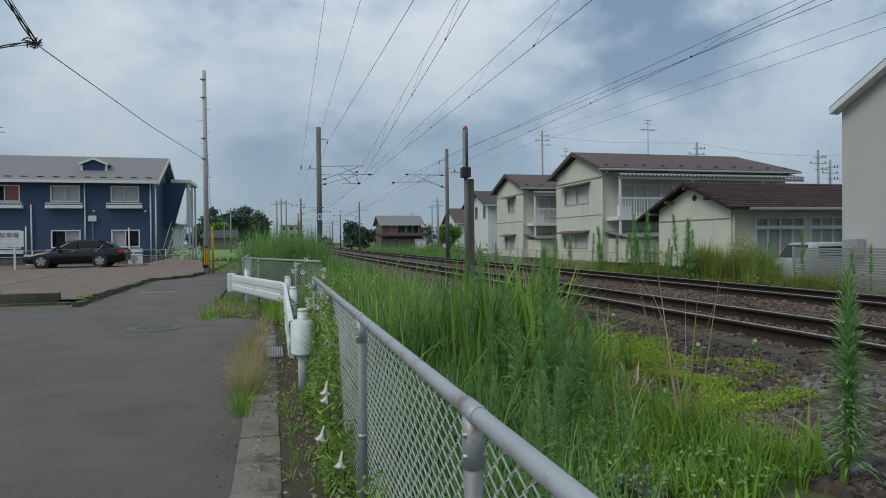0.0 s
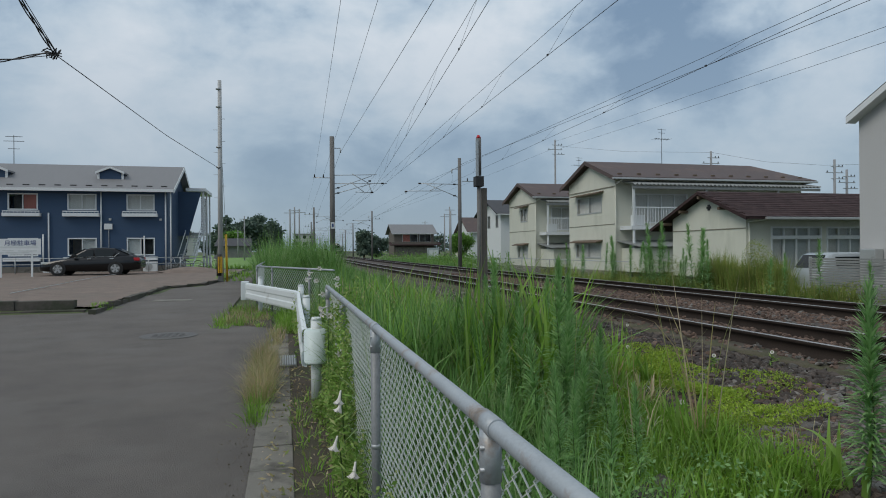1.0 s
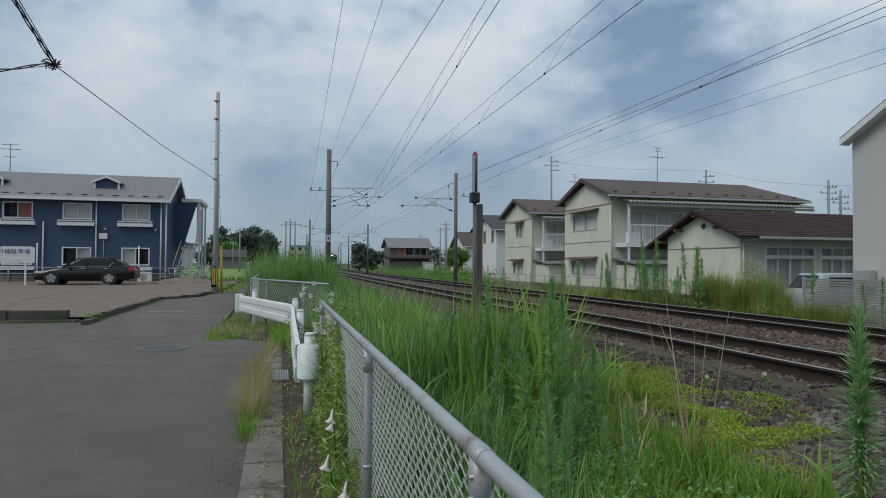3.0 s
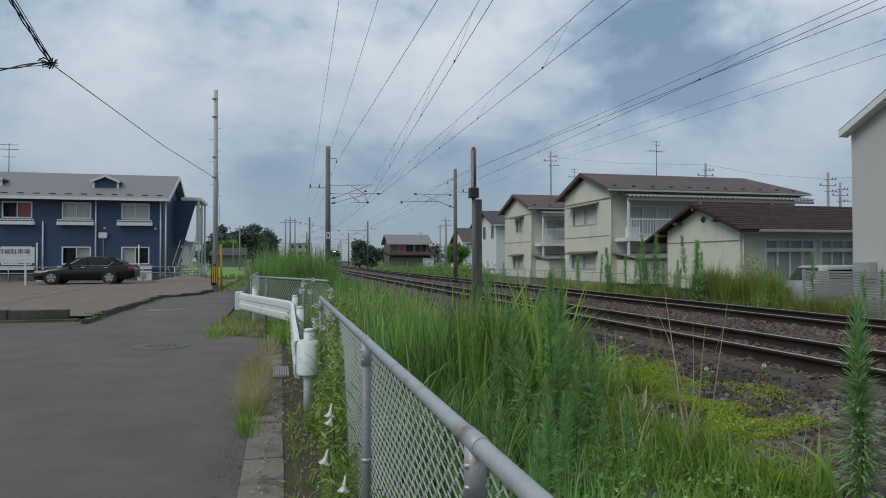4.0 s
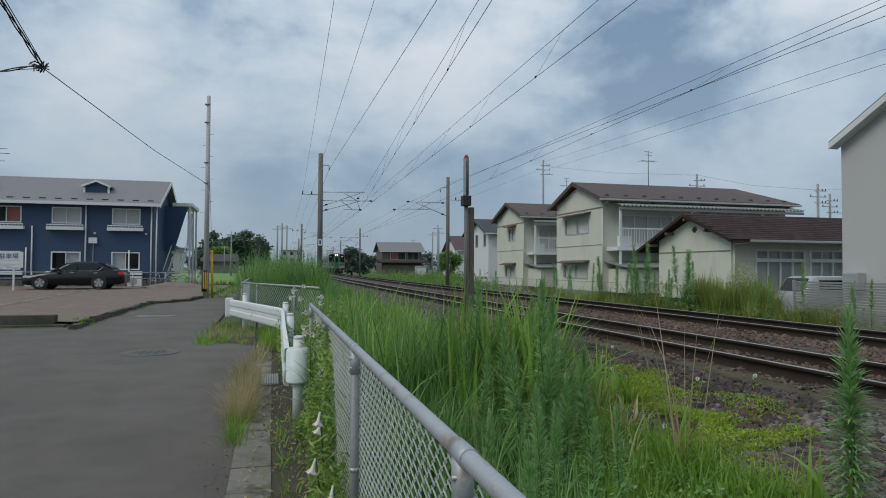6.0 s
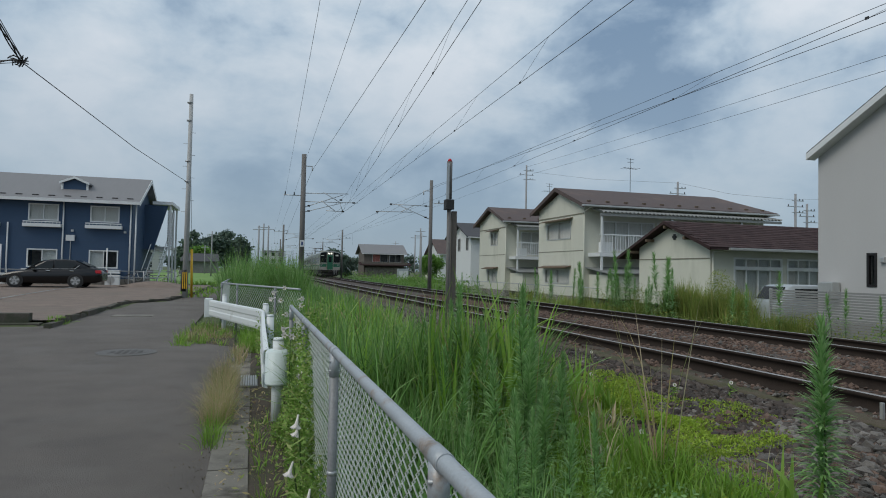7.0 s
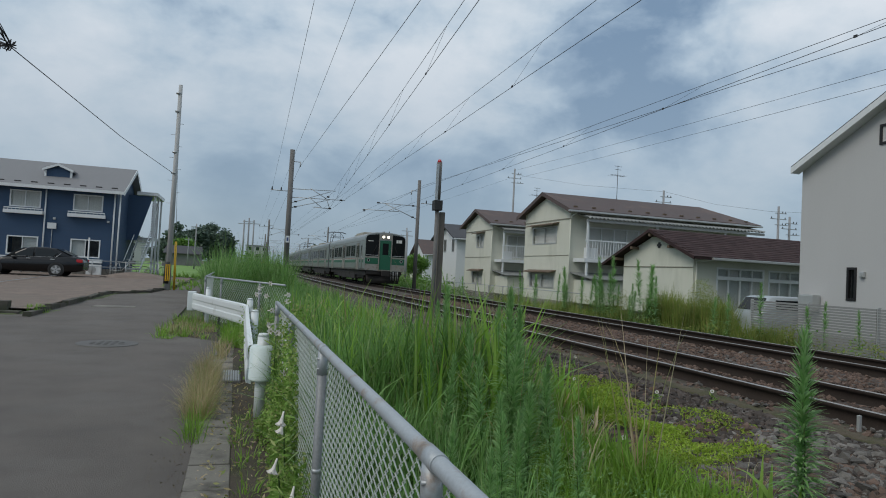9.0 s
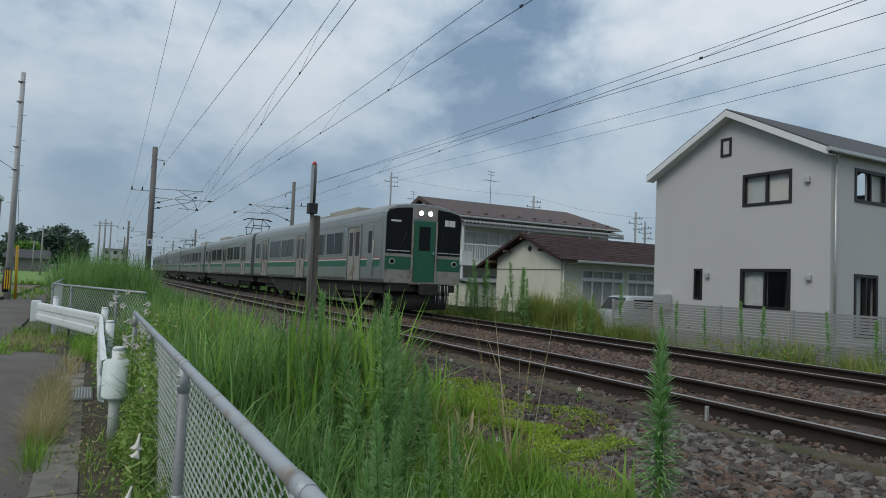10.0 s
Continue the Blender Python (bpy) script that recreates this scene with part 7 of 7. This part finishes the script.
kinds = [goldenrod(3.14, 2.97, 1.21, 640, .19, 1), goldenrod(2.05, 4.72, 1.42, 560, .18, 2), goldenrod(1.86, 5.75, 1.43, 460, .17, 3), goldenrod(1.82, 4.95, 1.05, 380, .15, 4), goldenrod(13.8, 20.6, 1.4, 210, .24, 5), goldenrod(13.6, 25.2, 1.2, 190, .26, 6)]
spots = [(1.95, 4.45, 0, .85), (2.2, 4.95, 1, .9), (1.7, 4.3, 3, .95), (1.55, 5.1, 3, .9), (2.3, 4.4, 3, .8), (1.95, 5.4, 2, .8), (1.62, 3.7, 3, .8), (1.85, 3.9, 0, .7), (2.1, 3.6, 3, .65), (2.5, 5.3, 3, .85), (1.75, 6.1, 2, .75),
         (1.45, 3.4, 3, .75), (1.7, 3.3, 3, .7), (1.25, 3.0, 3, .7), (1.4, 4.4, 1, .7), (1.5, 3.2, 2, .6), (2.35, 5.8, 1, .85), (2.6, 6.4, 2, .8), (1.3, 5.9, 2, .75), (2.1, 6.8, 1, .85), (2.45, 4.9, 0, .7), (1.2, 3.6, 3, .7),
         (13.8, 19.8, 1, 1.5), (13.9, 19.5, 2, 1.4), (13.7, 20.1, 1, 1.35), (13.85, 19.2, 2, 1.2), (13.6, 22.4, 1, 1.2), (13.7, 22.7, 2, 1.2), (13.5, 22.9, 1, 1.1),
         (14.0, 24.4, 1, 1.1), (14.2, 27.4, 2, 1.0), (13.6, 28.6, 1, 1.1), (13.4, 29.6, 2, .9), (13.2, 19.6, 1, .9), (14.3, 22.8, 2, .9), (14.0, 20.2, 1, .8), (14.1, 10.4, 2, .7), (13.9, 5.4, 1, .7), (13.8, 14.4, 1, .9),
         (13.6, 25.6, 1, 1.25), (13.9, 26.3, 2, 1.1), (13.5, 24.8, 2, 1.0), (13.2, 21.2, 1, 1.45), (13.3, 20.8, 2, 1.35), (13.1, 21.6, 1, 1.3), (13.4, 22.2, 2, 1.1), (13.7, 30.5, 2, 1.0), (13.8, 23.6, 1, .95), (13.0, 27.0, 1, 1.0),
         (13.3, 15.6, 1, .95), (13.5, 15.0, 2, .9), (13.6, 13.2, 0, .8), (13.4, 11.4, 0, .8), (13.6, 9.4, 1, .9), (13.5, 8.6, 2, .85), (13.7, 7.6, 0, .8), (13.4, 12.1, 2, .8), (13.5, 6.4, 1, .7), (12.6, 17.2, 3, 1.0),
         (12.9, 36, 1, 1.1), (13.2, 41, 2, 1.0), (1.4, 16.5, 1, .8)]
for i, (x, y, k, s) in enumerate(spots):
    if x > 12:
        k, x, y, s = 4 + i % 2, x + random.uniform(-.25, .25), y + random.uniform(-.4, .4), s * random.uniform(.9, 1.3)
    m = pose(x, y, ground_z(x, y) - .02, random.uniform(-5, 5), random.uniform(-5, 5), random.uniform(0, 360))
    o = copy_thing(kinds[k], m)
    o.scale = (s, s, s)


# lilies leaning over the road
def lily(stem_pts, blooms, size=1.0):
    l = thing("lily", stem_pts[0], "white lily with pale trumpet flowers leaning from the fence", "flower", "lilies along the fence")
    part("stem", pipe(bmesh.new(), stem_pts, .005, 5), M["stem"], l)
    n = 26
    a = Vector(stem_pts[0])
    b = Vector(stem_pts[-1])
    t = rng.uniform(.1, .95, n)
    c = np.array([a.lerp(b, v) for v in t])
    co, fa = leaves(c[:, 0] + rng.normal(0, .03, n), c[:, 1] + rng.normal(0, .03, n), c[:, 2], np.full(n, .11), .3, .14)
    arrays("leaf_spray", co - np.array(a), fa, M["fenceleaf"], l)["kind"] = "stuff"
    for p, d in blooms:
        p, d = Vector(p), Vector(d).normalized()
        q = d.to_track_quat("Z", "Y")
        bm = bmesh.new()
        rings = []
        for u, r in ((0, .005), (.035 * size, .008 * size), (.062 * size, .013 * size), (.078 * size, .023 * size), (.085 * size, .033 * size)):
            ring = []
            for i in range(12):
                an = 2 * math.pi * i / 12
                flare = 1 if u < .07 else (1.25 if i % 2 == 0 else .66)
                ring.append(bm.verts.new(p + q @ Vector((r * flare * math.cos(an), r * flare * math.sin(an), u + (.01 if flare < 1 else 0)))))
            rings.append(ring)
        for e, f in zip(rings, rings[1:]):
            for i in range(12):
                bm.faces.new((e[i], e[(i + 1) % 12], f[(i + 1) % 12], f[i])).smooth = True
        bl = part("bloom", bm, M["petal"], l)
        part("throat", tube(bmesh.new(), p + d * .02, p + d * .068, .003, .006, 5), M["weedyellow"], bl)
    return l


for (sx, sy), bl in ((
    (0.36, 7.90), [((0.37, 7.80, 1.21), (-.4, -.7, .1)), ((0.52, 7.60, 1.24), (.5, -.7, .1)), ((0.33, 8.40, 1.30), (-.7, -.5, -.2)), ((0.39, 8.40, 1.33), (.1, -.9, .2)), ((0.29, 8.00, 1.24), (-.7, -.5, -.2))]), (
    (0.34, 7.10), [((0.55, 7.00, 1.20), (-.4, -.7, .1)), ((0.33, 7.20, 1.09), (.5, -.7, .1)), ((0.46, 6.80, 1.04), (.5, -.7, .1)), ((0.38, 6.60, 1.01), (-.7, -.5, -.2))]), (
    (0.36, 6.30), [((0.37, 6.20, 0.95), (.1, -.9, .2)), ((0.35, 6.20, 0.97), (-.4, -.7, .1)), ((0.44, 5.90, 0.92), (-.2, -.8, -.3))]), (
    (0.36, 5.40), [((0.41, 5.20, 0.79), (-.2, -.8, -.3))]), (
    (0.34, 4.09), [((0.30, 3.94, 0.73), (-.2, -.35, -.9)), ((0.32, 4.11, 0.64), (-.3, -.3, -.9))]), (
    (0.31, 3.84), [((0.26, 3.69, 0.53), (-.3, -.3, -.9))]), (
    (0.36, 3.55), [((0.33, 3.40, 0.47), (-.2, -.4, -.9))]), (
    (3.7, 7.6), [((3.7, 7.5, .40), (-.4, -.8, .4))]), (
    (4.0, 7.2), [((4.0, 7.15, .36), (-.3, -.8, .5))]), (
    (4.4, 6.1), [((4.36, 6.0, .42), (-.5, -.7, .4))]), (
    (3.0, 4.6), [((2.98, 4.5, .36), (-.5, -.7, .3))]), (
    (4.75, 8.6), [((4.75, 8.5, .45), (-.2, -.8, .4))]), (
    (5.0, 5.9), [((4.95, 5.85, .45), (-.5, -.6, .4))])):
    top = bl[0][0]
    lily([(sx, sy, ground_z(sx, sy)), ((sx + top[0]) / 2 + .01, (sy + top[1]) / 2 + .03, (ground_z(sx, sy) + top[2]) / 2 + .05)] + [p for p, d in bl[:1]], bl, .9 if sx < 1 else .62)


# trees
def tree(x, y, h, r, mat, label, seed, n=3600, trunk=.25, cone=False, low=.25, leaf=.24):
    t = thing("tree", (x, y, .2), label, "tree")
    rs = random.Random(seed)
    bm = bmesh.new()
    tube(bm, (x, y, 0), (x + rs.uniform(-.2, .2), y, h * .8), trunk, trunk * .3, 8)
    for i in range(7):
        a, z0 = rs.uniform(0, 6.28), h * rs.uniform(.25, .7)
        tube(bm, (x, y, z0), (x + math.cos(a) * r * .7, y + math.sin(a) * r * .7, z0 + h * .2), trunk * .35, trunk * .1, 5)
    part("trunk", bm, M["wood"], t)
    cs = []
    for i in range(26):
        f = rs.uniform(low, 1)
        a = rs.uniform(0, 6.28)
        rr = r * ((1.05 - f) if cone else math.sqrt(max(0, 1 - (2 * (f - low) / (1 - low) - 1) ** 2)) * .8 + .15) * rs.uniform(.3, 1)
        cs.append((x + math.cos(a) * rr, y + math.sin(a) * rr, h * f, r * rs.uniform(.18, .38)))
    k = n // len(cs)
    P = np.concatenate([np.array(c[:3]) + rng.normal(0, 1, (k, 3)) * c[3] * np.array([.6, .6, .5]) for c in cs])
    P[:, 2] = np.maximum(P[:, 2], h * low * .5 + rng.uniform(0, .6, len(P)))
    co, fa = leaves(P[:, 0], P[:, 1], P[:, 2], rng.uniform(.5, 1.2, len(P)) * r * leaf, .2, .8)
    arrays("crown", co - np.array(BASE[t]), fa, mat, t)


tree(-14.2, 172, 9.2, 3.6, M["treeleaf"], "dark round tree in the grove beyond the field", 1)
tree(-9.6, 178, 8.8, 4.0, M["treeleaf"], "dark broad tree in the grove beyond the field", 2)
tree(-7.0, 182, 10.4, 3.0, M["treeleaf"], "taller dark tree in the grove beyond the field", 3, low=.35)
tree(-4.0, 178, 8.8, 3.4, M["treeleaf"], "dark tree in the grove beyond the field", 4)
tree(-1.6, 176, 7.8, 1.7, M["treeleaf"], "pointed dark conifer at the edge of the grove", 5, cone=True, low=.1)
tree(-3.0, 175, 7.0, 1.5, M["treeleaf"], "pointed dark conifer at the edge of the grove", 6, cone=True, low=.1)
tree(-11.6, 160, 6.0, 3.0, M["bushleaf"], "lighter green tree before the grove", 7)
tree(-16.5, 175, 6.2, 2.6, M["treeleaf"], "dark tree in the grove beyond the field", 8)
tree(-12.2, 183, 8.6, 3.2, M["treeleaf"], "dark tree in the grove beyond the field", 11)
tree(17.2, 146, 5.4, 2.6, M["treeleaf"], "dark green tree beside the curve of the line", 9, low=.15)
tree(20.6, 150, 4.6, 2.4, M["treeleaf"], "dark green tree beside the curve of the line", 10, low=.1)
tree(24.5, 90, 3.6, 2.0, M["bushleaf"], "leafy shrub among the far houses", 13, 5000, low=.05, trunk=.08, leaf=.12)
for i in range(10):
    tree(-90 + i * 9 + random.uniform(-3, 3), 260 + random.uniform(-10, 10), random.uniform(5, 9), random.uniform(3, 5), M["treeleaf"], "distant dark tree on the horizon", 20 + i, 900)
for i in range(10):
    tree(30 + i * 9 + random.uniform(-3, 3), 250 + random.uniform(-10, 10), random.uniform(5, 8), random.uniform(3, 5), M["treeleaf"], "distant dark tree on the horizon", 40 + i, 900)

# pale dead leaves hanging in the creeper
grass("dead_leaves", [(2.85, 3.5, 5.0, 7.2, 110, .25, .5, .026, .5, -1), (2.6, 3.1, 4.4, 5.4, 30, .2, .45, .024, .5, -1)], M["deadleaf"], "pale withered reed leaves in the creeper", "leaves")

# ballast: real stones where the camera stands near, each of its own size and turn
ico = bmesh.new()
bmesh.ops.create_icosphere(ico, subdivisions=1, radius=1)
ICO_V = np.array([v.co[:] for v in ico.verts])
ICO_F = np.array([[v.index for v in f.verts] for f in ico.faces])
ico.free()


def bed_z(x, y):
    xt = x - np.array([bend(v) for v in y])
    return np.interp(xt, [2.6, 3.3, 3.9, 4.6, 5.2, 5.6, 10.7, 11.3, 12.0, 12.8], [.1, .11, .14, .26, .32, .345, .345, .32, .22, .2])


def stones(name, regions, mat, label):
    cos, fas, base = [], [], 0
    for x0, x1, y0, y1, n, s0, s1 in regions:
        x, y = rng.uniform(x0, x1, n), rng.uniform(y0, y1, n)
        rail = np.abs(np.abs(x - NEAR_X) - GAUGE / 2) < .1
        rail |= np.abs(np.abs(x - FAR_X) - GAUGE / 2) < .1
        rail |= (x > 5.15) & (x < 5.66) & (rng.uniform(0, 1, n) < .25)
        x, y = x[~rail], y[~rail]
        m = len(x)
        s = rng.uniform(s0, s1, m)
        z = bed_z(x, y) + rng.uniform(-.3, .55, m) * s
        v = ICO_V[None] * (1 + rng.uniform(-.4, .36, (m, 12, 1))) * s[:, None, None] * rng.uniform(.55, 1.35, (m, 1, 3))
        q = rng.normal(0, 1, (m, 3, 3))
        q, _ = np.linalg.qr(q)
        v = np.einsum("nij,nkj->nki", q, v)
        v[:, :, 2] *= .8
        v += np.stack([x + np.array([bend(b) for b in y]), y, z], 1)[:, None]
        cos.append(v.reshape(-1, 3))
        fas.append((ICO_F[None] + 12 * np.arange(m)[:, None, None]).reshape(-1, 3) + base)
        base += m * 12
    return tagged(arrays(name, np.concatenate(cos), np.concatenate(fas), mat, smooth=False), label, "ballast", kind="stuff")


stones("ballast_stones", [(3.2, 5.1, 1.2, 6.5, 2200, .014, .05), (3.0, 5.1, 8.5, 24, 6000, .022, .048), (3.3, 5.1, 1.2, 4.8, 2600, .028, .062), (3.2, 5.1, -4, 1.2, 3000, .016, .05), (5.4, 5.7, 1.2, 7, 250, .02, .045), (6.9, 9.4, -4, 14, 1100, .022, .045)], M["stone"], "grey crushed stone ballast")
stones("rusty_ballast_stones", [(3.2, 4.7, 1.5, 5.5, 3600, .024, .054), (3.0, 4.9, 1.2, 7, 3600, .014, .042), (3.6, 4.9, 6.5, 16, 3000, .022, .045), (5.4, 5.66, 1, 16, 900, .02, .04), (5.8, 6.8, 1, 20, 3500, .02, .04), (6.9, 9.4, -4, 14, 9000, .022, .045), (6.9, 9.4, 14, 32, 6000, .025, .05), (10.5, 12.3, 2, 28, 4000, .022, .045)], M["stonebrown"], "rust-stained stone ballast")
stones("dark_ballast_stones", [(3.0, 5.15, 1.2, 4.2, 6500, .016, .05), (3.0, 5.15, 4.2, 10.5, 9500, .018, .052), (9.5, 10.4, 2, 24, 2200, .02, .04), (3.0, 5.1, 9, 22, 1800, .024, .05)], M["stonedark"], "dark oily stone ballast")


# ---- what moves ----
def motions():
    """The train runs down the far track; each car follows the curve of the line."""
    for i, car in enumerate(cars):
        rows = []
        for t, y in TRAIN:
            a, b = y + i * 20.0 + 3.2, y + i * 20.0 + 16.2
            pa, pb = Vector((FAR_X + bend(a), a, 0)), Vector((FAR_X + bend(b), b, 0))
            turn = -math.degrees(math.atan2(pb.x - pa.x, pb.y - pa.y))
            m = pose(pa.x, pa.y, RAIL_Z, 0, 0, turn)
            rows.append((t, m @ Matrix.Translation((0, -3.2, 0))))
        walk(car, rows)


motions()
